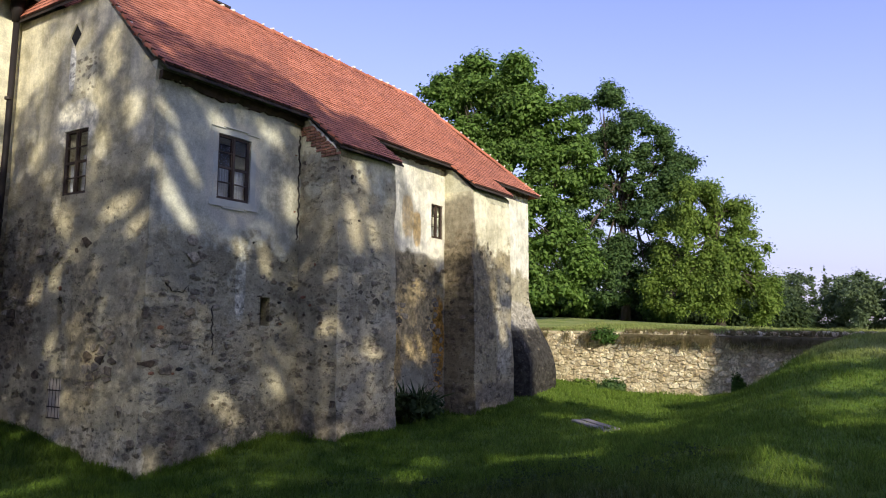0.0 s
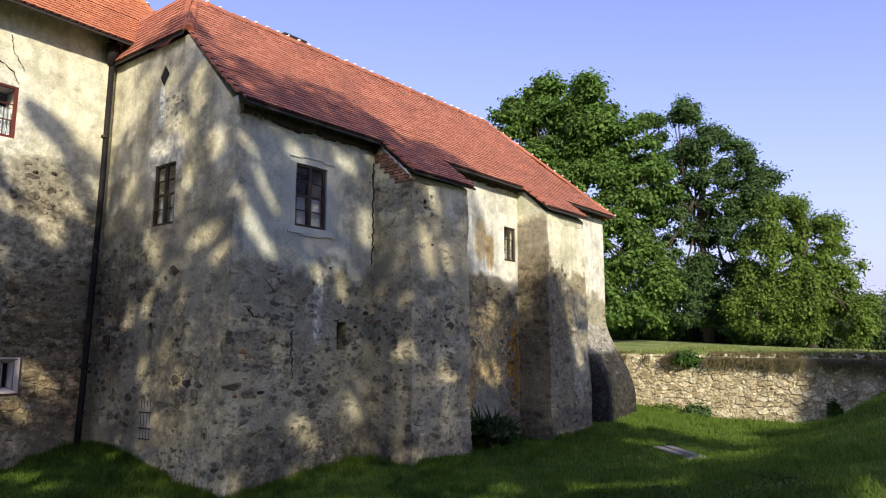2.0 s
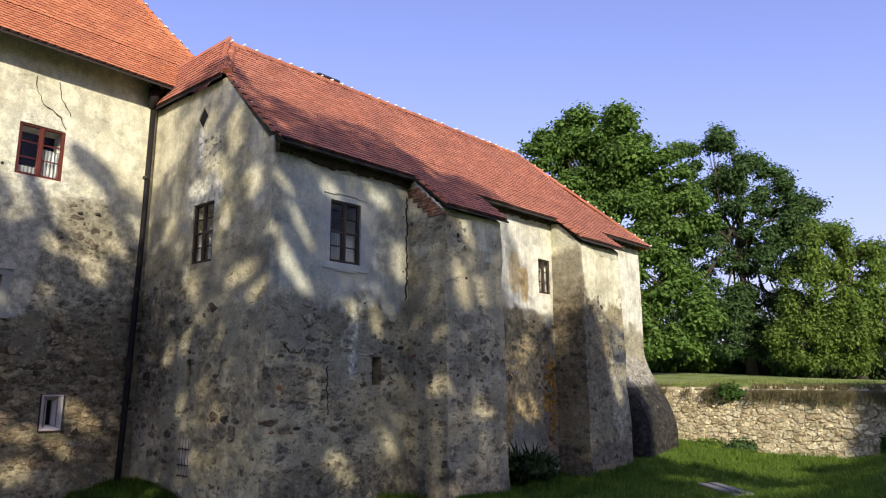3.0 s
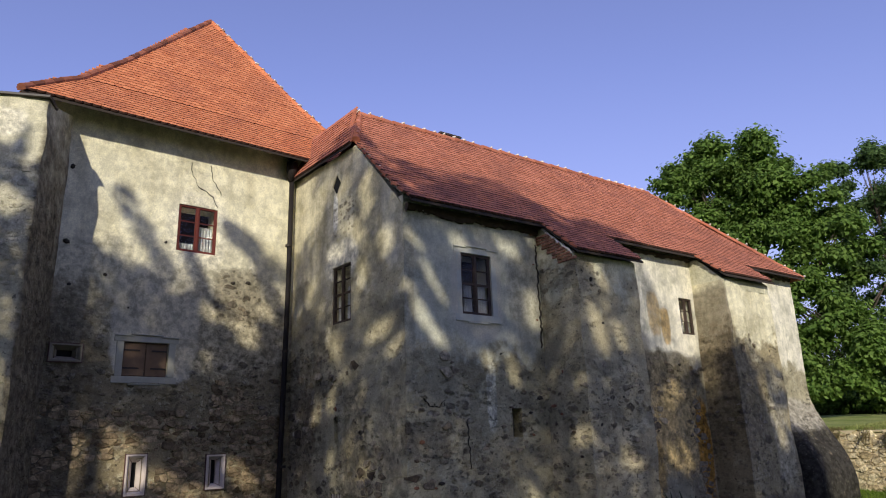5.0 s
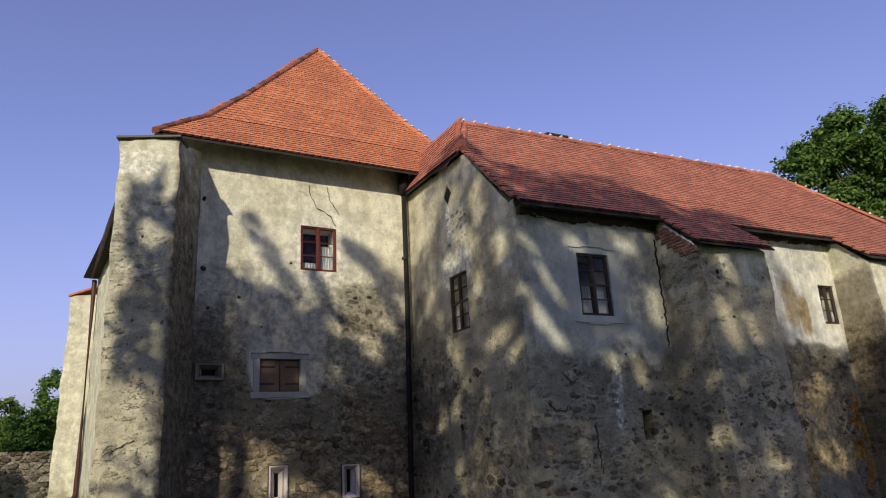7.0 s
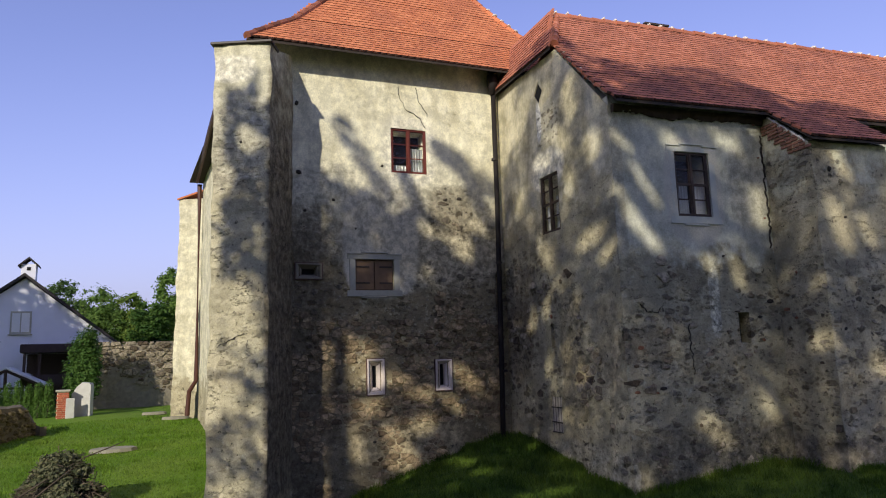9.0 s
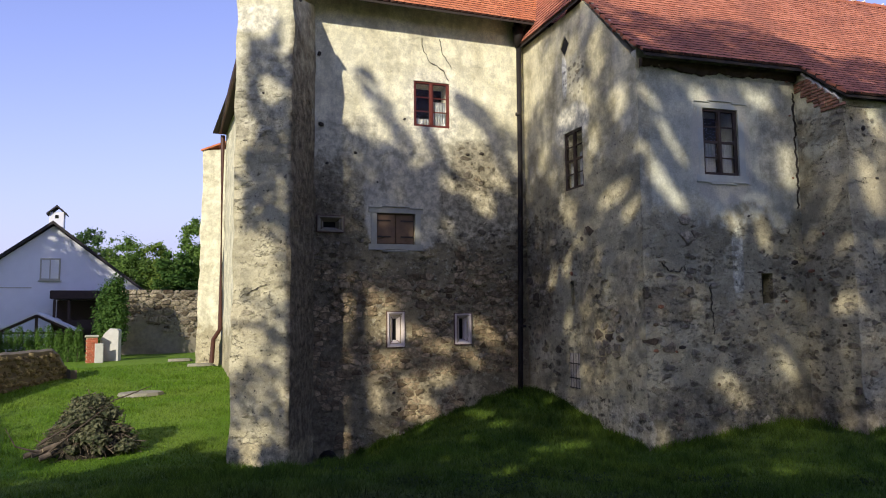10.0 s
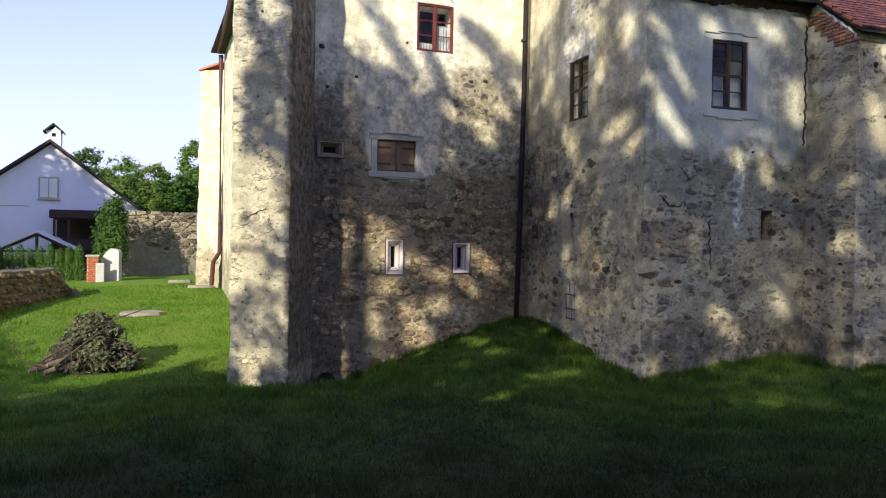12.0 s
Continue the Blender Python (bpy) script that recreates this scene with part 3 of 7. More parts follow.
def ground_level(x, y):
    # moat floor
    g = -2.42 + 0.10 * noise.noise((x * 0.23, y * 0.23, 5.0))
    d = (Vector((x, y)) - WALL_A).dot(WALL_OUT)
    s = (Vector((x, y)) - WALL_A).dot(WALL_DIR)
    g += 0.42 * smooth_step(-7.0, -1.0, d) * smooth_step(7.0, 1.0, s) + 0.12 * smooth_step(-9, -2, d)
    # lower ground and a ditch before the tower's corner pier, and a lawn that climbs past it
    u = -0.883 * x + 0.469 * y
    g -= 0.55 * smooth_step(-8.0, -12.5, x)
    g -= 0.32 * math.exp(-(((x + 12.6) / 2.2) ** 2 + ((y - 10.2) / 2.2) ** 2))
    g += 0.075 * max(0.0, min(u, 31.0) - 16.8) * smooth_step(-11, -14, x)
    g -= 0.42 * math.exp(-(((x + 11.9) / 1.3) ** 2 + ((y - 10.2) / 1.2) ** 2))
    g -= 0.28 * math.exp(-(((x + 10.2) / 1.5) ** 2 + ((y - 8.9) / 1.3) ** 2))
    # heaped earth in the corner of wing and tower
    g += 0.55 * math.exp(-(((x + 9.9) / 2.0) ** 2 + ((y - 15.0) / 2.2) ** 2))
    g -= 0.26 * math.exp(-(((x + 5.3) / 2.4) ** 2 + ((y - 12.4) / 2.2) ** 2))
    # the bank that the camera stands on and that runs up to the moat wall's end
    bank = -1.66 + 1.55 * smooth_step(-9.5, -1.0, d) * smooth_step(7.2, 11.8, s) + 0.08 * noise.noise((x * 0.4, y * 0.4, 1.0))
    g += (bank - g) * smooth_step(7.0, 12.4, s)
    if y < -2:
        g += (-1.4 - g) * smooth_step(-2, -12, y) * smooth_step(-30, -16, x)
    if d > 0.80 and s < 60 and y > 5:
        g = field_level(x, y)
    return g


def build_ground():
    near = [i * 0.5 for i in range(-72, 89)]
    far = [50, 58, 70, 90, 120, 170, 260, 420, 800, 1600, 3500]
    xs = [-f for f in far[::-1]] + near + far
    ys = [-f for f in far[::-1]] + near + far
    verts, faces, n = [], [], len(xs)
    for y in ys:
        for x in xs:
            e = smooth_step(60, 140, math.hypot(x, y))
            z = ground_level(max(-75, min(75, x)), max(-75, min(75, y)))
            verts.append((x, y, z * (1 - e) - 0.35 * e))
    for j in range(n - 1):
        for i in range(n - 1):
            faces.append((j * n + i, j * n + i + 1, (j + 1) * n + i + 1, (j + 1) * n + i))
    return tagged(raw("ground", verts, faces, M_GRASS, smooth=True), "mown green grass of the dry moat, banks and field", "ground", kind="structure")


build_ground()

# ---------------------------------------------------------------- castle: frames of its walls
F_A = wall_frame(-5.55, 12.85, 34.3)      # long wall of the wing, from its free corner
F_B = wall_frame(-9.86, 15.39, 120.5)     # short wall of the wing, from the tower to the free corner
F_T = wall_frame(-12.75, 10.60, 31.0)     # tower wall; the wing meets it at 5.6
F_P = wall_frame(-12.75, 8.41, 55.0)      # front of the diagonal corner pier
F_L = wall_frame(-24.15, 15.5, 117.8)     # tower's side wall, seen along its face
F_Q = wall_frame(-25.55, 15.32, 62.0)     # front of the far corner pier

wing = thing("castle_wing", "long old castle wing with patchy grey plaster and red tiled roof", "building", Matrix.Translation((-5.55, 12.85, -2.7)))
tower = thing("castle_tower", "square castle tower with cream plaster and orange tiled roof", "building", Matrix.Translation((-12.75, 10.6, -3.3)))


def window(parent, fr, u0, u1, z0, z1, wood, cols, rows, curtain=(0.0, 0.0), recess=0.10, heavy=(), name="window", label="", cloth=None):
    """A timber window set back in its opening: frame, mullion, sashes with thin bars, one pane a light, curtains in the lower part. curtain: its height by sash."""
    w = 0.05
    bm = bmesh.new()
    box(bm, u0, recess, z0, u0 + w, recess + 0.09, z1, 0.006), box(bm, u1 - w, recess, z0, u1, recess + 0.09, z1, 0.006)
    box(bm, u0 + w, recess, z0, u1 - w, recess + 0.09, z0 + w * 1.3, 0.006), box(bm, u0 + w, recess, z1 - w, u1 - w, recess + 0.09, z1, 0.006)
    fra = part(name, bm, wood, parent, label, fr)
    us = [u0 + w + (u1 - u0 - 2 * w) * i / cols for i in range(cols + 1)]
    zs = [z0 + w + (z1 - z0 - 2 * w) * i / rows for i in range(rows + 1)]
    for u in us[1:-1]:
        part("mullion", boxed(u - 0.028, recess - 0.012, z0 + w, u + 0.028, recess + 0.07, z1 - w, bevel=0.006), wood, fra, "", fr)
    for c in range(cols):
        a, b = us[c] + (0.028 if c else 0), us[c + 1] - (0.028 if c < cols - 1 else 0)
        for i, z in enumerate(zs[1:-1]):
            t = 0.026 if (i + 1) in heavy else 0.012
            part("glazing_bar", boxed(a, recess + 0.004, z - t, b, recess + 0.05, z + t, bevel=0.004), wood, fra, "", fr)
        part("sash_stile", boxed(a, recess + 0.008, z0 + w, a + 0.024, recess + 0.06, z1 - w, bevel=0.004), wood, fra, "", fr)
        part("sash_stile", boxed(b - 0.024, recess + 0.008, z0 + w, b, recess + 0.06, z1 - w, bevel=0.004), wood, fra, "", fr)
        for i in range(rows):
            p = part("pane", boxed(a, recess + 0.028, zs[i], b, recess + 0.032, zs[i + 1]), M_GLASS, fra, "", fr)
            p.visible_shadow = False
        if curtain[c]:
            bm = bmesh.new()
            top = z0 + (z1 - z0) * curtain[c]
            n = 22
            v = [[bm.verts.new((a + 0.02 + (b - a - 0.04) * i / n, recess + 0.12 + 0.022 * math.sin(i * 1.35 + c) * f, z)) for i in range(n + 1)] for z, f in ((z0 + 0.05, 1.0), ((z0 + top) / 2, 0.8), (top, 0.4))]
            for lo, hi in zip(v, v[1:]):
                for i in range(n):
                    bm.faces.new((lo[i], lo[i + 1], hi[i + 1], hi[i]))
            ext = bmesh.ops.extrude_face_region(bm, geom=list(bm.faces))
            bmesh.ops.translate(bm, verts=[g for g in ext["geom"] if isinstance(g, bmesh.types.BMVert)], vec=(0, 0.004, 0))
            part("curtain", bm, cloth or M_CURTAIN, fra, "pale gathered curtain", fr)
    # near-black panel stands in for the unlit room
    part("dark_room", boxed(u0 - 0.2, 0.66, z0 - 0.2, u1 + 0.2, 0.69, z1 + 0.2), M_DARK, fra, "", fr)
    return fra


def band(parent, fr, u0, u1, z0, z1, o0, o1, q0, q1, mat=None, ear=0.06, proud=0.022):
    """A smooth limewashed band round an opening, with ears at its corners and thin stepped ledges above and below."""
    mat = mat or M_TRIM
    bm = bmesh.new()
    box(bm, o0, -proud, z0, u0, 0.03, z1, 0.006), box(bm, u1, -proud, z0, o1, 0.03, z1, 0.006)
    box(bm, o0 - ear, -proud, z1, o1 + ear, 0.03, q1, 0.006), box(bm, o0 - ear, -proud, q0, o1 + ear, 0.03, z0, 0.006)
    b = part("window_surround", bm, mat, parent, "smooth limewashed render band", fr)
    a = (o1 - o0) * 0.26
    for s, q in ((1, q1), (-1, q0)):
        for x0, x1, dz in ((o0 - ear, o0 + a, 0.0), (o0 + a - 0.04, o1 - a + 0.04, 0.035), (o1 - a, o1 + ear, 0.0)):
            zc = q + s * dz
            part("drip_ledge", boxed(x0, -proud - 0.028, zc - 0.013, x1, 0.02, zc + 0.013, bevel=0.004), mat, b, "", fr)
    return b


def slit(parent, fr, u0, u1, z0, z1, w, h, mat=None):
    """A narrow embrasure with a splayed pale surround."""
    uc, zc = (u0 + u1) / 2, (z0 + z1) / 2
    bm = bmesh.new()
    ring = lambda a, b, y: [bm.verts.new(p) for p in ((uc - a, y, zc - b), (uc + a, y, zc - b), (uc + a, y, zc + b), (uc - a, y, zc + b))]
    W, H = (u1 - u0) / 2, (z1 - z0) / 2
    r = [ring(W, H, 0.05), ring(W, H, -0.06), ring(W - 0.035, H - 0.035, -0.06), ring(w / 2, h / 2, 0.10), ring(w / 2, h / 2, 0.17)]
    for a, b in zip(r, r[1:]):
        for i in range(4):
            bm.faces.new((a[i], a[(i + 1) % 4], b[(i + 1) % 4], b[i]))
    s = part("slit_window", bm, mat or M_PALE, parent, "narrow slit with splayed pale surround", fr)
    edge = bmesh.new()
    box(edge, uc - W - 0.016, -0.05, zc - H - 0.016, uc - W - 0.002, 0.03, zc + H + 0.016), box(edge, uc + W + 0.002, -0.05, zc - H - 0.016, uc + W + 0.016, 0.03, zc + H + 0.016)
    box(edge, uc - W - 0.002, -0.05, zc - H - 0.016, uc + W + 0.002, 0.03, zc - H - 0.002), box(edge, uc - W - 0.002, -0.05, zc + H + 0.002, uc + W + 0.002, 0.03, zc + H + 0.016)
    part("outline", edge, M_GROOVE, s, "thin red-brown painted outline", fr)
    # mitre joints of the four splayed sides
    for sx in (-1, 1):
        for sz in (-1, 1):
            part("mitre_joint", tube(bmesh.new(), [(uc + sx * (W - 0.03), -0.058, zc + sz * (H - 0.03)), (uc + sx * w / 2, 0.094, zc + sz * h / 2)], 0.006, 5), M_GROOVE, s, "", fr)
    # near-black panel close behind the slit, for the shade inside it
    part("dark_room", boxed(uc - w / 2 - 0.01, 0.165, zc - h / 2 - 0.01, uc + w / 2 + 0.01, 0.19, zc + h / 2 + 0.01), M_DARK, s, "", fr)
    return s


# ---------------------------------------------------------------- roofs
TILE_W, TILE_STEP, TILE_L = 0.185, 0.155, 0.30


def tile_shape():
    """A beaver-tail tile: x across, y up the slope from its tail, z off the roof."""
    w, t = TILE_W / 2 - 0.003, 0.05
    out = [(-w, TILE_L), (-w, 0.035), (-w * 0.6, 0.008), (0, 0), (w * 0.6, 0.008), (w, 0.035), (w, TILE_L)]
    verts = [(x, y, t) for x, y in out] + [(x, y, 0) for x, y in out]
    n = len(out)
    faces = [tuple(range(n - 1, -1, -1))] + [(i, i + 1, n + i + 1, n + i) for i in range(n - 1)]
    return verts, [f[::-1] for f in faces]


class Slope:
    """A tiled slope in a wall frame, whose rise follows a bent profile of (distance in, height)."""

    def __init__(self, fr, profile):
        self.fr, self.p = fr, profile
        self.w = [0.0]
        for a, b in zip(profile, profile[1:]):
            self.w.append(self.w[-1] + math.hypot(b[0] - a[0], b[1] - a[1]))

    def at(self, w):
        for i in range(len(self.p) - 1):
            if w <= self.w[i + 1] or i == len(self.p) - 2:
                f = (w - self.w[i]) / (self.w[i + 1] - self.w[i])
                (b0, z0), (b1, z1) = self.p[i], self.p[i + 1]
                return b0 + (b1 - b0) * f, z0 + (z1 - z0) * f, math.atan2(z1 - z0, b1 - b0)

    def z(self, b):
        for (b0, z0), (b1, z1) in zip(self.p, self.p[1:]):
            if b <= b1:
                break
        return z0 + (z1 - z0) * (b - b0) / (b1 - b0)

    def deck(self, parent, corners, mat, name="roof_deck"):
        """The boarded roof surface under the tiles, 7 cm thick. corners: (u, b), convex."""
        bm = bmesh.new()
        lo = [bm.verts.new((u, b, self.z(b) - 0.075)) for u, b in corners]
        hi = [bm.verts.new((u, b, self.z(b) - 0.03)) for u, b in corners]
        bm.faces.new(lo[::-1]), bm.faces.new(hi)
        for i in range(len(corners)):
            j = (i + 1) % len(corners)
            bm.faces.new((lo[i], lo[j], hi[j], hi[i]))
        return part(name, bm, mat, parent, "", self.fr)

    def tile(self, parent, u0, u1, inside, single, field, near, count=300, sag=0.02):
        rnd = random.Random(7)
        sv, sf = tile_shape()
        edge = [1 if 2 <= i <= 5 else 0 for i in range(len(sf))]
        spots = []
        rows = int(self.w[-1] / TILE_STEP)
        for j in range(rows):
            b, z, tilt = self.at(j * TILE_STEP)
            off = TILE_W / 2 * (j % 2)
            for i in range(int((u1 - u0) / TILE_W) + 1):
                u = u0 + off + i * TILE_W
                if inside(u, b):
                    spots.append((u, b, z, tilt))
        spots.sort(key=lambda s: (s[0] - near[0]) ** 2 + (s[1] - near[1]) ** 2)
        me = mesh_of(bmesh.new(), "roof_tile", single)
        me.clear_geometry()
        me.from_pydata(sv, [], sf)
        me.materials.append(M_TILE_EDGE)
        me.polygons.foreach_set("material_index", edge)
        verts, faces = [], []
        for n, (u, b, z, tilt) in enumerate(spots):
            z += sag * noise.noise((u * 0.5, b * 0.5, 2.0)) + rnd.uniform(0, 0.004)
            m = self.fr @ Matrix.Translation((u + rnd.uniform(-0.006, 0.006), b, z)) @ Matrix.Rotation(tilt - 0.085 + rnd.uniform(-0.008, 0.008), 4, "X") @ Matrix.Rotation(rnd.uniform(-0.03, 0.03), 4, "Z")
            if n < count:
                piece("roof_tile", me, parent, m)
            else:
                k = len(verts)
                verts += [m @ Vector(v) for v in sv]
                faces += [tuple(k + i for i in f) for f in sf]
        ob = raw("roof_tile_field", verts, faces, field, parent)
        ob.data.materials.append(M_TILE_EDGE)
        ob.data.polygons.foreach_set("material_index", edge * (len(faces) // len(sf)))
        return tagged(ob, "weathered clay beaver-tail tiles", kind="stuff")


def ridge_line(parent, p, q, mat, every=0.36, rad=0.10, mortar=True):
    """Half-round ridge tiles laid end to end, each with a dab of pale mortar at its lap."""
    p, q = Vector(p), Vector(q)
    d = q - p
    n = max(1, round(d.length / every))
    turn = d.to_track_quat("Y", "Z").to_matrix().to_4x4()
    bm, bd = bmesh.new(), bmesh.new()
    step = d.length / n
    v = []
    for y, r in ((-0.03, rad * 1.1), (step, rad * 0.92)):
        v.append([bm.verts.new((r * math.cos(a), y, r * math.sin(a) - 0.03)) for a in (math.pi * (i / 6 * 1.2 - 0.1) for i in range(7))])
    for i in range(6):
        bm.faces.new((v[0][i], v[0][i + 1], v[1][i + 1], v[1][i]))
    bm.faces.new(v[0])
    bmesh.ops.create_icosphere(bd, subdivisions=1, radius=0.058, matrix=Matrix.Translation((0, -0.03, rad * 0.72)) @ Matrix.Diagonal((2.0, 0.8, 0.8, 1)))
    me, md = mesh_of(bm, "ridge_tile", mat), mesh_of(bd, "mortar_dab", M_MORTAR)
    rnd = random.Random(3)
    for i in range(n):
        m = Matrix.Translation(p + d * (i / n) + Vector((0, 0, rnd.uniform(-0.012, 0.012)))) @ turn
        t = piece("ridge_tile", me, parent, m)
        if mortar and rnd.random() < 0.85:
            WORLDS[t] = m
            piece("mortar_dab", md, t, m @ Matrix.Rotation(rnd.uniform(-0.4, 0.4), 4, "Y"))


W_AT = lambda fr, u, y, z: fr @ Vector((u, y, z))

# ---- wing walls
P1, P2 = (3.85, 5.94, 1.22), (9.93, 12.24, 1.02)
WIN_A, WIN_E, HOLE_A = (1.49, 2.35, 2.73, 4.12), (9.22, 9.83, 2.77, 3.81), (2.75, 3.03, 0.10, 0.72)


def end_flare(u, z):
    return 1.04 * smooth_step(12.9, 13.6, u) * smooth_step(1.3, -1.4, z)


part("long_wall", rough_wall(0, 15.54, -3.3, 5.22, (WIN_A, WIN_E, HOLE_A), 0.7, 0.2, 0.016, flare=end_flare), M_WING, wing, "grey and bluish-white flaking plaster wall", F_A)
WIN_B, VENT, SLIT_B, GRATE = (2.05, 2.89, 2.80, 4.20), (2.00, 2.42, 6.04, 6.60), (2.21, 2.36, 0.12, 0.68), (2.05, 2.52, -1.78, -0.98)
top_b = lambda u: 7.08 if u < 3.08 else 7.08 - (u - 3.08) * 1.09
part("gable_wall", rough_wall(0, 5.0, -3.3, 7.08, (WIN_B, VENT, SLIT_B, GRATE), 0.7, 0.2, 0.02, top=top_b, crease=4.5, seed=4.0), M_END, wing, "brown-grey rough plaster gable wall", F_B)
for u0, u1, out in (P1, P2):
    pm = F_A @ Matrix.Translation((0, -out, 0))
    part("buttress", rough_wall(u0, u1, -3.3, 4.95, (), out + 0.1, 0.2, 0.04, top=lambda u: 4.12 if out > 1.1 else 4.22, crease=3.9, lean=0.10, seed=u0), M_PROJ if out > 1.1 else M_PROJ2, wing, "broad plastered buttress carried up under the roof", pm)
    # brick cheek that closes the buttress under the roof slope
    bm = bmesh.new()
    zt = 4.98
    a = [bm.verts.new(v) for v in ((u0, -out + 0.02, 4.0), (u0, 0.0, 4.0), (u0, 0.0, zt), (u0, -0.3, 4.93), (u0, -out + 0.02, 4.12 + (1.22 - out) * 0.7))]
    b = [bm.verts.new((u1, v.co.y, v.co.z)) for v in a]
    bm.faces.new(a), bm.faces.new(b[::-1])
    for i in range(5):
        bm.faces.new((a[i], a[(i + 1) % 5], b[(i + 1) % 5], b[i]))
    cheek = part("buttress_cheek", bm, M_PROJ, wing, "", F_A)
    if out > 1.1:
        rnd = random.Random(5)
        me = mesh_of(boxed(-0.02, -0.07, -0.03, 0.02, 0.07, 0.03, bevel=0.008), "brick", M_BRICK)
        for j in range(11):
            z = 4.02 + j * 0.075
            edge = -0.3 - (4.93 - z) / 0.81 * (out - 0.32)
            y = edge + 0.10 + 0.07 * (j % 2)
            while y < min(-0.05, edge + 0.62):
                piece("brick", me, cheek, F_A @ Matrix.Translation((u0 - 0.012 + rnd.uniform(-0.012, 0.006), y, z)))
                y += 0.155
        # crumbling lime bedding along the slope
        tb = bmesh.new()
        tube(tb, [(u0 - 0.015 + 0.012 * math.sin(i * 2.7), -0.22 - i * 0.058, 4.97 - i * 0.051 + 0.02 * math.sin(i * 1.9)) for i in range(17)], [0.026 + 0.014 * math.sin(i * 2.3) for i in range(17)], 6)
        part("lime_bedding", tb, M_MORTAR, cheek, "crumbling pale mortar along the brick slope", F_A)
part("far_end_wall", boxed(15.0, 0.7, -3.3, 15.54, 6.8, 5.0), M_WING, wing, "", F_A)
part("back_wall", boxed(0.9, 6.2, -3.3, 15.0, 6.8, 5.0), M_WING, wing, "", F_A)

# ---- wing roof
wing_roof = part("roof", boxed(0.9, 3.36, 8.62, 12.9, 3.44, 8.70), M_EAVE, wing, "old red clay tile roof", F_A)
PROF_W = [(-1.42, 4.16), (-0.35, 5.04), (0.6, 5.89), (1.9, 7.14), (3.4, 8.76)]
sl = Slope(F_A, PROF_W)


def inside_wing(u, b):
    lo = -0.12 if b < 1.9 else -0.12 + (b - 1.9) * 0.6
    hi = 15.9 - (b + 0.28) * 0.79
    if not lo <= u <= hi:
        return False
    return b > -0.36 or P1[0] - 0.1 < u < P1[1] + 0.1 or (P2[0] - 0.1 < u < P2[1] + 0.1 and b > -1.22)


for c in ([(0.0, -0.35), (15.9, -0.35), (15.2, 0.6), (0.0, 0.6)], [(0.0, 0.6), (15.2, 0.6), (14.17, 1.9), (0.0, 1.9)], [(0.0, 1.9), (14.17, 1.9), (13.0, 3.4), (0.78, 3.4)],
          [(P1[0] - 0.1, -1.4), (P1[1] + 0.1, -1.4), (P1[1] + 0.1, -0.35), (P1[0] - 0.1, -0.35)], [(P2[0] - 0.1, -1.2), (P2[1] + 0.1, -1.2), (P2[1] + 0.1, -0.35), (P2[0] - 0.1, -0.35)]):
    sl.deck(wing_roof, c, M_EAVE)
sl.tile(wing_roof, -0.05, 15.9, inside_wing, M_TILE_W, M_TILE_WI, (0.3, 0.0))
# back slope and far hip close the roof; the half-hip stands over the gable wall
bm = bmesh.new()
bk = [bm.verts.new(v) for v in ((0.78, 3.4, 8.73), (13.0, 3.4, 8.73), (15.9, 7.1, 4.9), (0.0, 7.1, 4.9), (15.9, -0.28, 5.0))]
bm.faces.new((bk[0], bk[1], bk[2], bk[3])), bm.faces.new((bk[1], bk[4], bk[2]))
part("back_slope", bm, M_TILE_WI, wing_roof, "", F_A)
PROF_H = [(-0.16, 7.10), (0.80, 8.83)]
sh = Slope(F_B, PROF_H)
hip_in = lambda u, b: u < 3.12 - (b + 0.16) * 1.55 and u > -0.75 + (b + 0.16) * 0.25
sh.deck(wing_roof, [(-0.7, -0.16), (3.15, -0.16), (1.6, 0.80), (-0.5, 0.80)], M_EAVE)
sh.tile(wing_roof, -0.7, 3.2, hip_in, M_TILE_W, M_TILE_WI, (3.0, 0.0), 60)
# low capped flue just behind the ridge
flue = part("ridge_flue", boxed(3.66, 3.62, 8.4, 4.34, 4.1, 8.90, bevel=0.02), M_VERGE, wing_roof, "low flue with a dark slab behind the ridge", F_A)
part("flue_slab", boxed(3.60, 3.52, 8.99, 4.40, 4.2, 9.055, bevel=0.012), M_CAP, flue, "", F_A)
for x in (3.72, 4.22):
    part("slab_leg", boxed(x, 3.6, 8.87, x + 0.07, 4.05, 9.0), M_CAP, flue, "", F_A)
ra, rb = W_AT(F_A, 0.78, 3.4, 8.80), W_AT(F_A, 13.0, 3.4, 8.79)
ridge_line(wing_roof, ra, rb, M_TILE_W)
ridge_line(wing_roof, W_AT(F_A, -0.14, 1.88, 7.24), ra, M_TILE_W, mortar=False)
ridge_line(wing_roof, W_AT(F_A, 15.9, -0.28, 5.10), rb, M_TILE_W, rad=0.08)
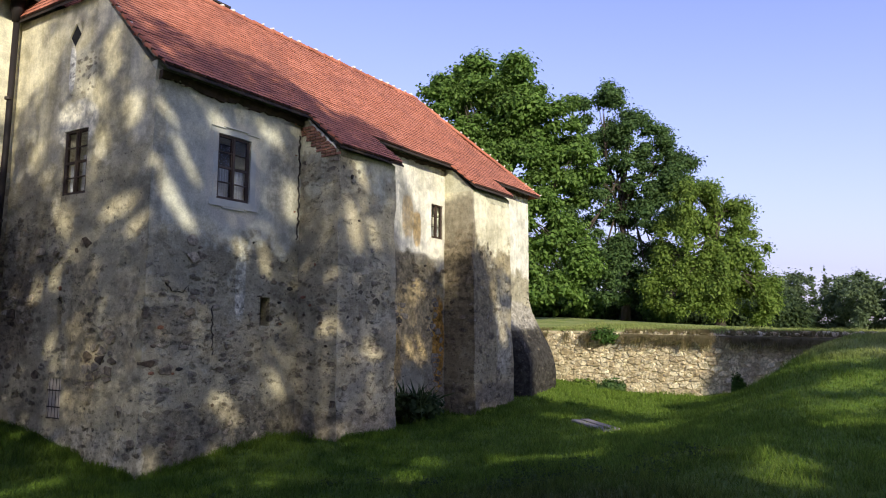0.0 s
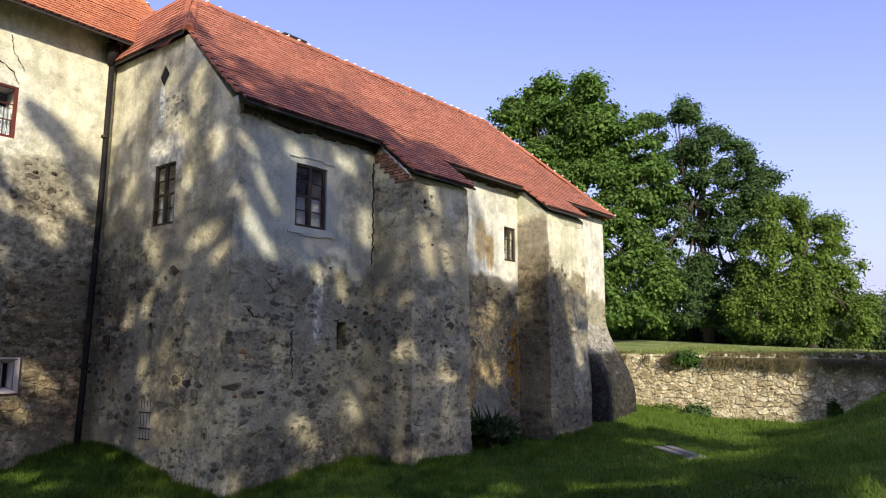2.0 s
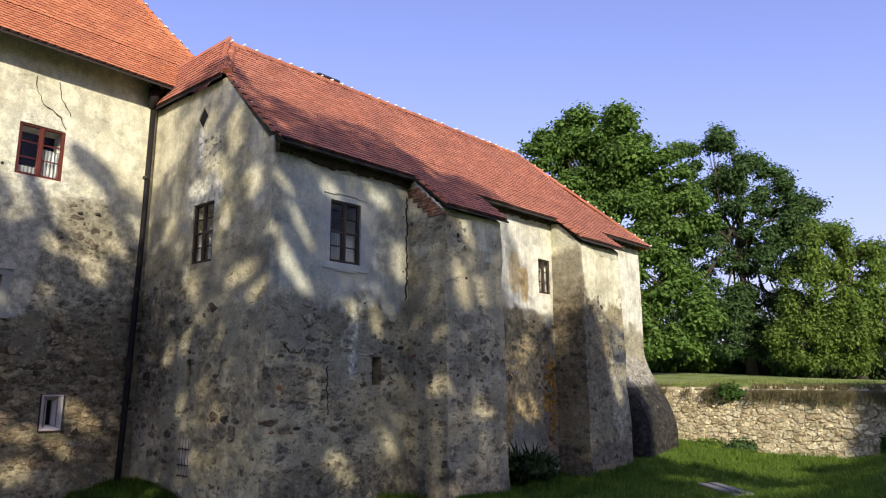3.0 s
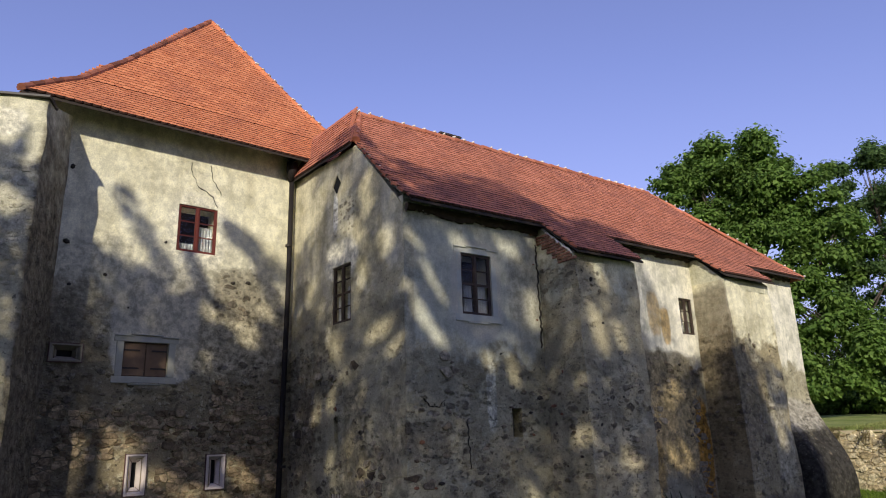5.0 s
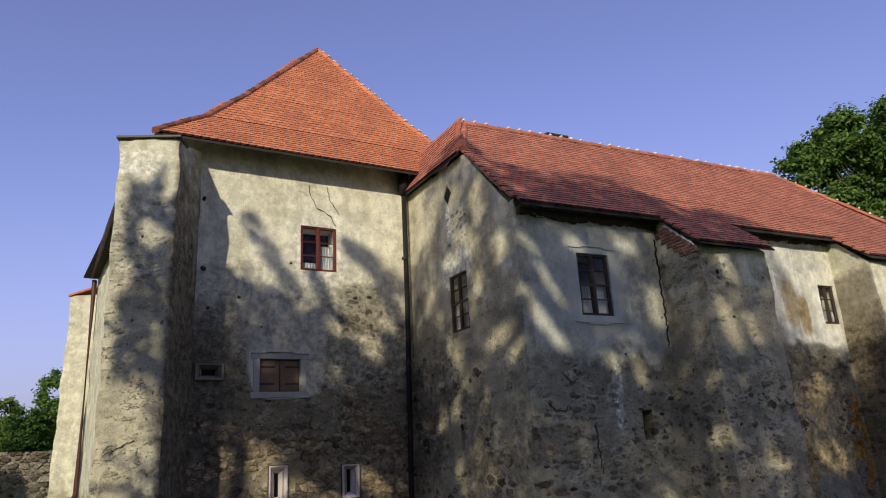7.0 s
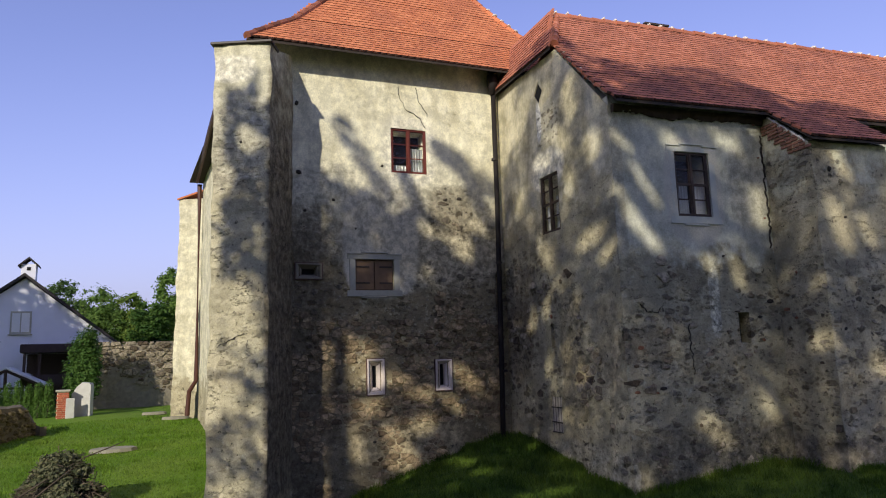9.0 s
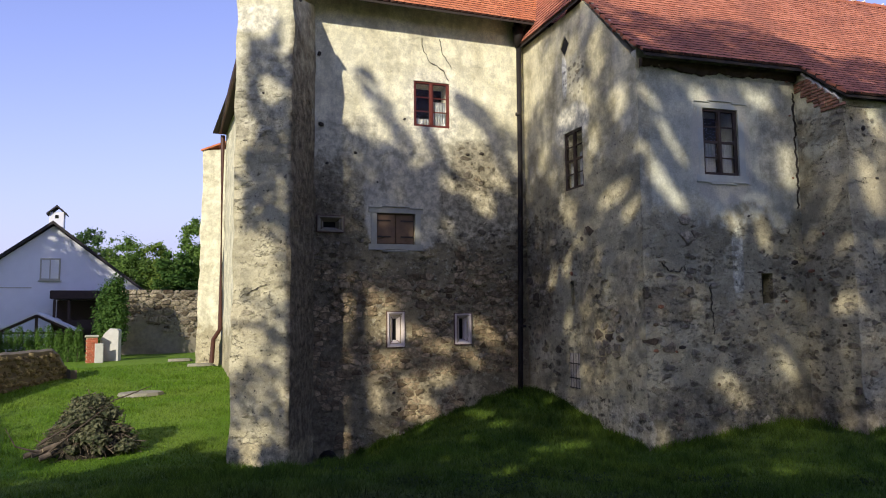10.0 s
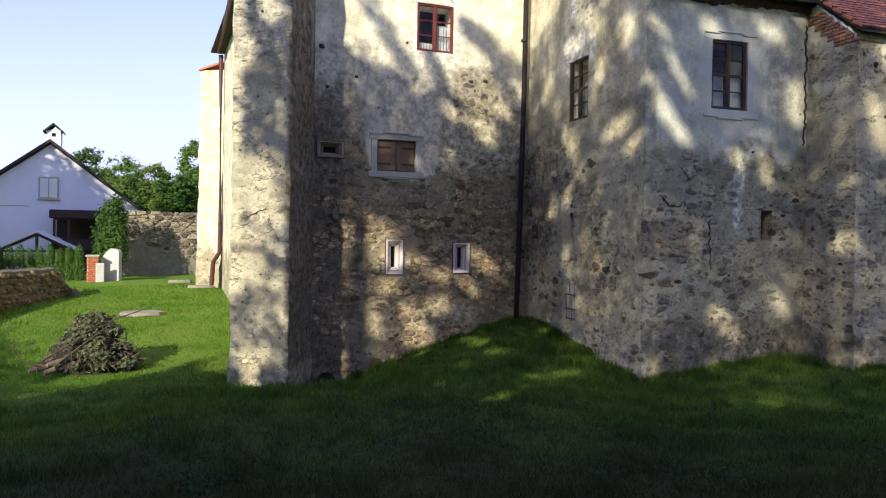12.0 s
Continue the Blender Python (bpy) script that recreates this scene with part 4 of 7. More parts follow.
# verge of mortar and tile ends on the gable wall
tb = bmesh.new()
tube(tb, [W_AT(F_A, -0.03 + 0.012 * math.sin(i * 3.1), -0.05 + 0.098 * i, sl.z(-0.05 + 0.098 * i) - 0.05 + 0.018 * math.sin(i * 2.3)) for i in range(21)], [0.05 + 0.012 * math.sin(i * 1.9) for i in range(21)], 6)
verge = part("verge", tb, M_VERGE, wing_roof, "dark verge of mortar and tile ends")
rnd = random.Random(12)
dab = [mesh_of(boxed(-0.03, -0.05, -0.03, 0.03, 0.05, 0.03, bevel=0.01), "verge_lump", m) for m in (M_MORTAR, M_VERGE, M_TILE_W)]
for i in range(40):
    b = -0.05 + 1.95 * i / 40
    piece("verge_lump", rnd.choice(dab), verge, F_A @ Matrix.Translation((-0.06 + rnd.uniform(-0.02, 0.02), b, sl.z(b) - 0.05 + rnd.uniform(-0.03, 0.05))) @ Matrix.Rotation(rnd.uniform(-0.6, 0.9), 4, "X") @ Matrix.Diagonal((rnd.uniform(0.7, 1.3), rnd.uniform(0.5, 1.2), rnd.uniform(0.5, 1.2), 1)))
def eave_band(u0, u1, z, seed):
    """A dark strip with a ragged lower edge, the shade under the eaves put into its colour."""
    bm = bmesh.new()
    rows = []
    n = int((u1 - u0) / 0.06)
    for i in range(n + 1):
        u = u0 + (u1 - u0) * i / n
        low = z + 0.05 + 0.09 * noise.noise((u * 1.1, seed, 0)) + 0.06 * noise.noise((u * 4.3, seed, 2)) + 0.035 * noise.noise((u * 13.0, seed, 4))
        y = -0.06 + 0.03 * noise.noise((u * 5.0, seed, 7))
        rows.append([bm.verts.new((u, 0.06, low)), bm.verts.new((u, y, low + 0.01)), bm.verts.new((u, y - 0.03, low + 0.09 + 0.02 * noise.noise((u * 7, seed, 9)))), bm.verts.new((u, y - 0.03, 5.02)), bm.verts.new((u, 0.06, 5.02))])
    for a, b in zip(rows, rows[1:]):
        for j in range(5):
            bm.faces.new((a[j], b[j], b[(j + 1) % 5], a[(j + 1) % 5]))
    bm.faces.new(rows[0]), bm.faces.new(rows[-1][::-1])
    return bm


for u0, u1, z in ((0.06, P1[0] - 0.02, 4.79), (P1[1] + 0.02, P2[0] - 0.02, 4.88), (P2[1] + 0.02, 15.5, 4.9)):
    shade_band = part("wall_plate", eave_band(u0, u1, z, u0), M_EAVE_SHADE, wing_roof, "dark ragged band for the shade under the eaves", F_A)
    rnd = random.Random(int(u0 * 10))
    for i in range(int((u1 - u0) * 3.2)):
        bm = blob(i * 1.3 + u0)
        bmesh.ops.scale(bm, verts=bm.verts, vec=(rnd.uniform(0.05, 0.13), 0.05, rnd.uniform(0.025, 0.06)))
        part("broken_stone", bm, rnd.choice((M_EAVE_SHADE, M_EAVE_SHADE, M_BRICK, M_VERGE)), shade_band, "", F_A @ Matrix.Translation((rnd.uniform(u0 + 0.1, u1 - 0.1), -0.04, z + rnd.uniform(0.0, 0.12))))
# ---- wing openings
window(wing, F_A, *WIN_A, M_WOODDARK, 2, 4, (0.5, 0.5), recess=0.04, heavy=(2,), label="dark brown wooden window with white curtains")
band(wing, F_A, *WIN_A, 1.36, 2.50, 2.58, 4.25, M_BANDLIGHT, proud=0.008)
window(wing, F_A, *WIN_E, M_WOODDARK, 2, 3, (0.45, 0.45), recess=0.03, cloth=M_CURTAIN_DIM, label="small brown wooden window")
window(wing, F_B, *WIN_B, M_WOODDARK, 2, 4, (0.48, 0.62), recess=0.03, heavy=(2,), label="dark brown window in gable wall")
# near-black panels set shallow in the openings, for their inner shade
for fr, h, y in ((F_A, HOLE_A, 0.3), (F_B, SLIT_B, 0.12), (F_B, VENT, 0.03)):
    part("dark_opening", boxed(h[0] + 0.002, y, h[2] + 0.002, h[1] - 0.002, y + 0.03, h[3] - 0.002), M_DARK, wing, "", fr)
# diamond vent: corner fillets make the hole a lozenge
bm = bmesh.new()
uc, zc, hw, hh = 2.21, 6.32, 0.21, 0.28
for sx in (-1, 1):
    for sz in (-1, 1):
        a = [bm.verts.new((uc + sx * x, y, zc + sz * z)) for y in (-0.004, 0.028) for x, z in ((hw, 0), (hw, hh), (0, hh))]
        bm.faces.new(a[:3]), bm.faces.new(a[3:][::-1])
        bm.faces.new((a[0], a[2], a[5], a[3]))
part("diamond_vent", bm, M_END, wing, "", F_B)
# iron-barred cellar opening
part("cellar_hatch", boxed(GRATE[0] + 0.002, 0.02, GRATE[2] + 0.002, GRATE[1] - 0.002, 0.06, GRATE[3] - 0.002), M_HATCH, wing, "grey weathered boards behind iron bars", F_B)
gr = part("cellar_grating", boxed(GRATE[0], -0.002, GRATE[2], GRATE[1], 0.018, GRATE[2] + 0.02), M_IRON, wing, "rusty iron bars over cellar opening", F_B)
for i in range(4):
    u = GRATE[0] + 0.06 + i * 0.115
    part("bar", tube(bmesh.new(), [(u, 0.008, GRATE[2]), (u, 0.008, GRATE[3])], 0.005, 6), M_IRON, gr, "", F_B)
for z in (-1.55, -1.22):
    part("bar", boxed(GRATE[0], -0.002, z - 0.012, GRATE[1], 0.018, z + 0.012), M_IRON, gr, "", F_B)

# ---------------------------------------------------------------- tower
WIN_T, SHUT = (2.50, 3.47, 4.70, 5.89), (1.53, 2.51, 1.67, 2.44)
SMALL, S1, S2 = (0.07, 0.70, 1.93, 2.31), (1.78, 2.21, -0.85, 0.0), (3.53, 3.97, -0.82, -0.06)
inner = lambda s, w, h: ((s[0] + s[1]) / 2 - w, (s[0] + s[1]) / 2 + w, (s[2] + s[3]) / 2 - h, (s[2] + s[3]) / 2 + h)
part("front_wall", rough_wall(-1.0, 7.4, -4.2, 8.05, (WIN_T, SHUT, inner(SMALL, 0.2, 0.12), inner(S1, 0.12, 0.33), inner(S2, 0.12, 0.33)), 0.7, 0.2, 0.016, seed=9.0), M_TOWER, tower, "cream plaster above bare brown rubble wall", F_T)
part("side_wall", rough_wall(0, 12.2, -4.2, 7.3, (), 0.7, 0.4, 0.03, seed=2.0), M_FAR, tower, "", F_L)
part("back_wall", boxed(-1.0, 10.6, -3.5, 7.4, 11.2, 7.6), M_TOWER, tower, "", F_T)
part("right_wall", boxed(6.8, 0.72, -3.5, 7.38, 10.6, 7.6), M_TOWER, tower, "", F_T)
window(tower, F_T, *WIN_T, M_WOODRED, 2, 3, (0.2, 0.6), recess=0.03, cloth=M_CURTAIN_DIM, label="red-brown wooden window with white curtains")
band(tower, F_T, *SHUT, 1.38, 2.66, 1.53, 2.57)
shut = part("shutter_frame", boxed(SHUT[0], 0.09, SHUT[2], SHUT[1], 0.14, SHUT[3]), M_WOODDARK, tower, "closed weathered wooden shutters", F_T)
for i in range(2):
    a, b = SHUT[0] + 0.02 + i * 0.48, SHUT[0] + 0.485 + i * 0.475
    part("shutter_leaf", boxed(a, 0.055, SHUT[2] + 0.02, b, 0.09, SHUT[3] - 0.02, bevel=0.006), M_SHUT, shut, "", F_T)
for i in range(2):
    a, b = SHUT[0] + 0.02 + i * 0.48, SHUT[0] + 0.485 + i * 0.475
    for z in (SHUT[2] + 0.17, SHUT[3] - 0.2):
        part("hinge_strap", boxed(a + (0.0 if i == 0 else 0.12), 0.04, z, b - (0.12 if i == 0 else 0.0), 0.055, z + 0.035), M_IRON, shut, "", F_T)
slit(tower, F_T, *S1, 0.11, 0.52), slit(tower, F_T, *S2, 0.11, 0.52)
slit(tower, F_T, *SMALL, 0.30, 0.14, M_VENTRIM)

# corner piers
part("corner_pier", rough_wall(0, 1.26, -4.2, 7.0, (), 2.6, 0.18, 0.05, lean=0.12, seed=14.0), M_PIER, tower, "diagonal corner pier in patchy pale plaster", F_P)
part("pier_cap", boxed(-0.08, -0.10, 7.0, 1.30, 0.5, 7.06, bevel=0.01), M_CAP, tower, "", F_P)
bm = bmesh.new()
hd = [bm.verts.new((x, y, z)) for x in (0.02, 1.24) for y, z in ((0.45, 6.9), (2.5, 6.9), (2.5, 7.75), (0.45, 7.06))]
bm.faces.new(hd[:4]), bm.faces.new(hd[4:][::-1])
for i in range(4):
    bm.faces.new((hd[i], hd[(i + 1) % 4], hd[4 + (i + 1) % 4], hd[4 + i]))
part("pier_head", bm, M_PIER, tower, "sloping head that carries the pier under the eaves", F_P)
part("corner_pier", rough_wall(0, 1.05, -3.0, 6.75, (), 2.4, 0.25, 0.05, lean=0.3, seed=17.0), M_FAR, tower, "", F_Q)
bm = bmesh.new()
cap = [bm.verts.new(v) for v in ((-0.06, -0.08, 6.72), (1.1, -0.08, 7.02), (1.1, 2.4, 7.3), (-0.06, 2.4, 7.0))]
bm.faces.new(cap)
ext = bmesh.ops.extrude_face_region(bm, geom=list(bm.faces))
bmesh.ops.translate(bm, verts=[g for g in ext["geom"] if isinstance(g, bmesh.types.BMVert)], vec=(0, 0, 0.07))
part("pier_cap", bm, M_TILE_T, tower, "", F_Q)

# tower roof
tower_roof = part("roof", boxed(3.9, 4.4, 13.5, 4.3, 4.8, 13.6), M_EAVE, tower, "steep orange clay tile roof", F_T)
AP = F_T.inverted() @ Vector((-14.3, 16.72, 14.2))
PROF_T = [(-0.64, 7.57), (0.5, 8.72), (1.6, 10.15), (AP.y, 14.2)]
st = Slope(F_T, PROF_T)
U_L, U_R = -1.15, 8.3


def t_edges(b):
    f = (b + 0.64) / (AP.y + 0.64)
    return U_L + (AP.x - U_L) * f, U_R + (AP.x - U_R) * f


bs = [p[0] for p in PROF_T]
for b0, b1 in zip(bs, bs[1:]):
    st.deck(tower_roof, [(t_edges(b0)[0], b0), (t_edges(b0)[1], b0), (t_edges(b1)[1], b1), (t_edges(b1)[0] - 0.001, b1)] if b1 < AP.y - 0.01 else [(t_edges(b0)[0], b0), (t_edges(b0)[1], b0), (AP.x, AP.y)], M_EAVE)
st.tile(tower_roof, U_L, U_R, lambda u, b: t_edges(b)[0] + 0.02 < u < t_edges(b)[1] - 0.02, M_TILE_T, M_TILE_TI, (2.6, 0.0))
for side, u in ((0, U_L), (1, U_R)):
    pts = [W_AT(F_T, t_edges(b)[side], b, z + 0.05) for b, z in PROF_T]
    for p, q in zip(pts, pts[1:]):
        ridge_line(tower_roof, p, q, M_TILE_T if side else M_HIP, every=0.34, rad=0.10, mortar=side == 1)
bm = bmesh.new()
lv = [bm.verts.new(W_AT(F_T, t_edges(b)[0], b, z)) for b, z in PROF_T]
rv = [bm.verts.new(W_AT(F_T, t_edges(b)[1], b, z)) for b, z in PROF_T[:-1]]
r2 = bm.verts.new(W_AT(F_T, AP.x, 7.0, 14.1))
bl, br = bm.verts.new((-24.3, 15.2, 7.4)), bm.verts.new(W_AT(F_T, 7.6, 11.6, 7.6))
bm.faces.new((lv[0], lv[1], lv[2], lv[3], r2, bl)), bm.faces.new((rv[0], rv[1], rv[2], lv[3], r2, br)), bm.faces.new((bl, r2, br))
part("back_slope", bm, M_TILE_TI, tower_roof)

# added dark sheet that covers the tiles' underside along the side eave
bm = bmesh.new()
sf = [bm.verts.new(v) for z in (7.32, 7.38) for v in ((-12.90, 9.22, z), (-24.4, 15.05, z - 0.1), (-24.15, 15.55, z - 0.1), (-12.65, 9.7, z))]
for f in ((0, 1, 2, 3), (7, 6, 5, 4), (0, 4, 5, 1), (1, 5, 6, 2), (2, 6, 7, 3), (3, 7, 4, 0)):
    bm.faces.new([sf[i] for i in f])
part("eave_soffit", bm, M_EAVE, tower_roof, "dark sheet under the side eave")
# downpipe in the corner of tower and wing
pipe = part("downpipe", tube(bmesh.new(), [(5.40, -0.16, 7.15), (5.38, -0.16, 4.0), (5.32, -0.17, 1.0), (5.26, -0.20, -1.2), (5.2, -0.26, -2.4)], 0.068, 10), M_PIPE, tower, "dark brown rainwater downpipe", F_T, True)
bm = bmesh.new()
tube(bm, [(5.36, -0.17, 7.02), (5.36, -0.2, 7.22), (5.36, -0.22, 7.30), (5.36, -0.24, 7.55), (5.36, -0.24, 7.66)], [0.07, 0.12, 0.15, 0.15, 0.12], 10)
part("rainwater_head", bm, M_PIPE, pipe, "", F_T, True)
for z in (5.2, 2.4, -0.4):
    part("pipe_clip", tube(bmesh.new(), [(5.345, -0.172 - max(0, 1 - z) * 0.03, z - 0.03), (5.345, -0.172 - max(0, 1 - z) * 0.03, z + 0.03)], 0.082, 10), M_IRON, pipe, "", F_T)
# far downpipe and side gutter
part("side_gutter", tube(bmesh.new(), [(-12.95, 9.0, 7.25), (-18.5, 12.05, 7.25), (-24.2, 15.25, 7.25)], 0.07, 6), M_PIPERED, tower)
part("downpipe", tube(bmesh.new(), [W_AT(F_L, 0.25, -0.15, 7.1), W_AT(F_L, 0.25, -0.12, -0.6), W_AT(F_L, 0.12, -0.35, -1.0), W_AT(F_L, 0.12, -0.4, -1.9)], 0.09, 8), M_PIPERED, tower, "red-brown downpipe beside far pier")

# ---------------------------------------------------------------- rubble walls
def clip(poly, px, pz, nx, nz):
    """Keeps the part of a polygon behind the line through p with normal n."""
    out = []
    for (ax, az), (bx, bz) in zip(poly, poly[1:] + poly[:1]):
        da, db = (ax - px) * nx + (az - pz) * nz, (bx - px) * nx + (bz - pz) * nz
        if da <= 0:
            out.append((ax, az))
        if (da < 0 < db) or (db < 0 < da):
            f = da / (da - db)
            out.append((ax + (bx - ax) * f, az + (bz - az) * f))
    return out


def masonry(parent, fr, u0, u1, z0, z1, w, h, near, single, mass, proud=0.05, joint=0.025, keep=None, count=300, seed=1, name="stone"):
    """Random rubble: every stone a broken polygon with worn edges that fits its neighbours, set in mortar."""
    rnd = random.Random(seed)
    nu, nz = int((u1 - u0) / w) + 1, int((z1 - z0) / h) + 1
    site = {(i, j): (u0 + (i + 0.5 * (j % 2) + rnd.uniform(-0.48, 0.48)) * w, z0 + (j + 0.5 + rnd.uniform(-0.36, 0.36)) * h) for i in range(nu + 1) for j in range(nz)}
    k = w / h
    heft = {key: rnd.uniform(-0.24, 0.24) for key in site}
    stones = []
    for (i, j), (u, z) in site.items():
        if not (u0 <= u <= u1 and z0 <= z <= z1) or (keep and not keep(u, z, rnd)):
            continue
        poly = [(-w, -w), (w, -w), (w, w), (-w, w)]
        for di in (-2, -1, 0, 1, 2):
            for dj in (-2, -1, 0, 1, 2):
                q = site.get((i + di, j + dj))
                if q and (di or dj) and poly:
                    x, y = q[0] - u, (q[1] - z) * k
                    f = max(0.2, min(0.8, 0.5 + heft[i, j] - heft[i + di, j + dj]))
                    poly = clip(poly, x * f, y * f, x, y)
        poly = clip(clip(poly, 0, (z1 - z) * k, 0, 1), 0, (z0 - z) * k, 0, -1)
        poly = [(x, y / k) for x, y in poly]
        if len(poly) < 3:
            continue
        size = max(math.hypot(*p) for p in poly)
        f = max(0.4, 1 - joint / max(size * 0.7, 0.01))
        p = [(x * f + rnd.uniform(-0.012, 0.012), y * f + rnd.uniform(-0.012, 0.012)) for x, y in poly]
        d, tx, tz = proud * rnd.uniform(0.45, 1.25), rnd.uniform(-0.1, 0.1), rnd.uniform(-0.1, 0.1)
        n = len(p)
        vs = [(x, 0.06, y) for x, y in p] + [(x, -d * 0.45, y) for x, y in p] + [(x * 0.86, -d + x * tx + y * tz + rnd.uniform(-0.008, 0.008), y * 0.86) for x, y in p] + [(0, -d * rnd.uniform(0.85, 1.15), 0)]
        fs = []
        for a in range(n):
            b = (a + 1) % n
            fs += [(a, b, n + b, n + a), (n + a, n + b, 2 * n + b, 2 * n + a), (2 * n + a, 2 * n + b, 3 * n)]
        stones.append(((u - near[0]) ** 2 + (z - near[1]) ** 2, fr @ Matrix.Translation((u, 0, z)), vs, fs))
    stones.sort(key=lambda s: s[0])
    verts, faces = [], []
    for n, (_, m, vs, fs) in enumerate(stones):
        if n < count:
            me = bpy.data.meshes.new(name)
            me.from_pydata(vs, [], fs)
            me.materials.append(single)
            piece(name, me, parent, m)
        else:
            o = len(verts)
            verts += [m @ Vector(v) for v in vs]
            faces += [tuple(o + i for i in f) for f in fs]
    if verts:
        tagged(raw("stone_mass", verts, faces, mass, parent), "irregular fieldstones bedded in lime mortar", kind="stuff")


# moat wall
F_M = Matrix(((WALL_DIR.x, WALL_OUT.x, 0, WALL_A.x), (WALL_DIR.y, WALL_OUT.y, 0, WALL_A.y), (0, 0, 1, 0), (0, 0, 0, 1)))
moat = thing("moat_wall", "sunlit rubble stone retaining wall of the moat", "stone wall", Matrix.Translation((WALL_A.x, WALL_A.y, -2.5)), kind="structure")
part("mortar_core", rough_wall(0, 14.5, -3.0, -0.02, (), 1.7, 0.3, 0.03, seed=3.0, top=lambda u: 0.04 - 0.014 * u, crease=-1.0), M_BED, moat, "", F_M)
masonry(moat, F_M, 0.05, 14.4, -2.7, 0.02, 0.225, 0.14, (5.5, -1.0), M_STONE, M_STONEI, 0.06, 0.012, lambda u, z, r_: z < -0.06 + 0.12 * noise.noise((u * 1.7, 0, 3)) or r_.random() < 0.4, 300, 2)

bm = bmesh.new()
rows = [[bm.verts.new(F_M @ Vector((u * 0.35, y, 0.075 - 0.014 * u * 0.35 + 0.05 * noise.noise((u * 0.5, y * 2, 0)) - (0.10 + 0.16 * noise.noise((u * 0.9, 0, 5))) * (y < 0.1)))) for u in range(42)] for y in (-0.04, 0.3, 0.7, 1.2, 1.9)]
for p, q in zip(rows, rows[1:]):
    for i in range(41):
        bm.faces.new((p[i], p[i + 1], q[i + 1], q[i]))
part("turf_cap", bm, M_GRASS, moat, "grass growing over the wall's top", smooth=True)

# ---------------------------------------------------------------- trees
def leaves(name, lobes, count, size, mat, parent, seed, shell=0.55, droop=0.2, gaps=0.0, clumps=0):
    """A crown: small bent leaf sprays strewn through the outer part of several lobes, with an uneven outline."""
    rnd = np.random.default_rng(seed)
    if clumps:
        small = []
        for x, y, z, a, b, c in lobes:
            for i in range(clumps):
                d = rnd.normal(size=3)
                d /= np.linalg.norm(d)
                f = rnd.uniform(0.26, 0.54)
                small.append((x + d[0] * a * (1.1 - f), y + d[1] * b * (1.1 - f), z + d[2] * c * (1.1 - f), a * f, b * f, c * f * 0.62))
        lobes = small
    vol = np.array([l[3] * l[4] * l[5] for l in lobes]) ** 0.67
    per = (count * vol / vol.sum()).astype(int)
    P, N = [], []
    for (x, y, z, a, b, c), n in zip(lobes, per):
        d = rnd.normal(size=(n, 3))
        d /= np.linalg.norm(d, axis=1)[:, None]
        k = 1.0 + 0.16 * np.sin(d[:, 0] * 7 + x) * np.cos(d[:, 2] * 6 + y) + 0.10 * np.sin(d[:, 1] * 13 + z * 2)
        rr = np.minimum(np.abs(rnd.normal(0, 0.48, n)), 1.06) * k if clumps or shell < 0 else (shell + (1 - shell) * rnd.random(n) ** 0.6) * k + np.abs(rnd.normal(0, 0.05, n))
        P.append(np.c_[x, y, z] + d * rr[:, None] * [a, b, c])
        N.append(d)
    P, N = np.concatenate(P), np.concatenate(N)
    if gaps:
        g = np.sin(P[:, 0] * 1.3 + 1.1 * P[:, 2]) + np.sin(P[:, 1] * 1.7 - P[:, 2] * 0.9) + np.sin(P[:, 2] * 2.1 + P[:, 0] * 0.6)
        ok = g < 3 * (1 - gaps) - 0.6
        P, N = P[ok], N[ok]
    n = len(P)
    up = np.array([0, 0, 1.0])
    nor = N * 0.7 + up * 0.55 + rnd.normal(size=(n, 3)) * 0.42
    nor /= np.linalg.norm(nor, axis=1)[:, None]
    ax = rnd.normal(size=(n, 3)) + N * 0.5 - up * droop
    ax -= nor * (ax * nor).sum(1)[:, None]
    ax /= np.linalg.norm(ax, axis=1)[:, None] + 1e-9
    side = np.cross(ax, nor)
    s = size * rnd.uniform(0.6, 1.35, n)[:, None]
    w = s * rnd.uniform(0.35, 0.6, n)[:, None]
    V = np.stack([P - ax * s * 0.5, P + side * w * 0.6 + nor * w * 0.15, P + ax * s * 0.55, P - side * w * 0.6 + nor * w * 0.15], 1).reshape(-1, 3)
    me = bpy.data.meshes.new(name)
    me.vertices.add(4 * n), me.loops.add(4 * n), me.polygons.add(n)
    me.vertices.foreach_set("co", V.astype(np.float32).ravel())
    me.loops.foreach_set("vertex_index", np.arange(4 * n, dtype=np.int32))
    me.polygons.foreach_set("loop_start", np.arange(0, 4 * n, 4, dtype=np.int32))
    me.update(calc_edges=True)
    me.materials.append(mat)
    ob = new(name, me)
    ob.parent = parent
    ob.matrix_parent_inverse = WORLDS[parent].inverted()
    return ob


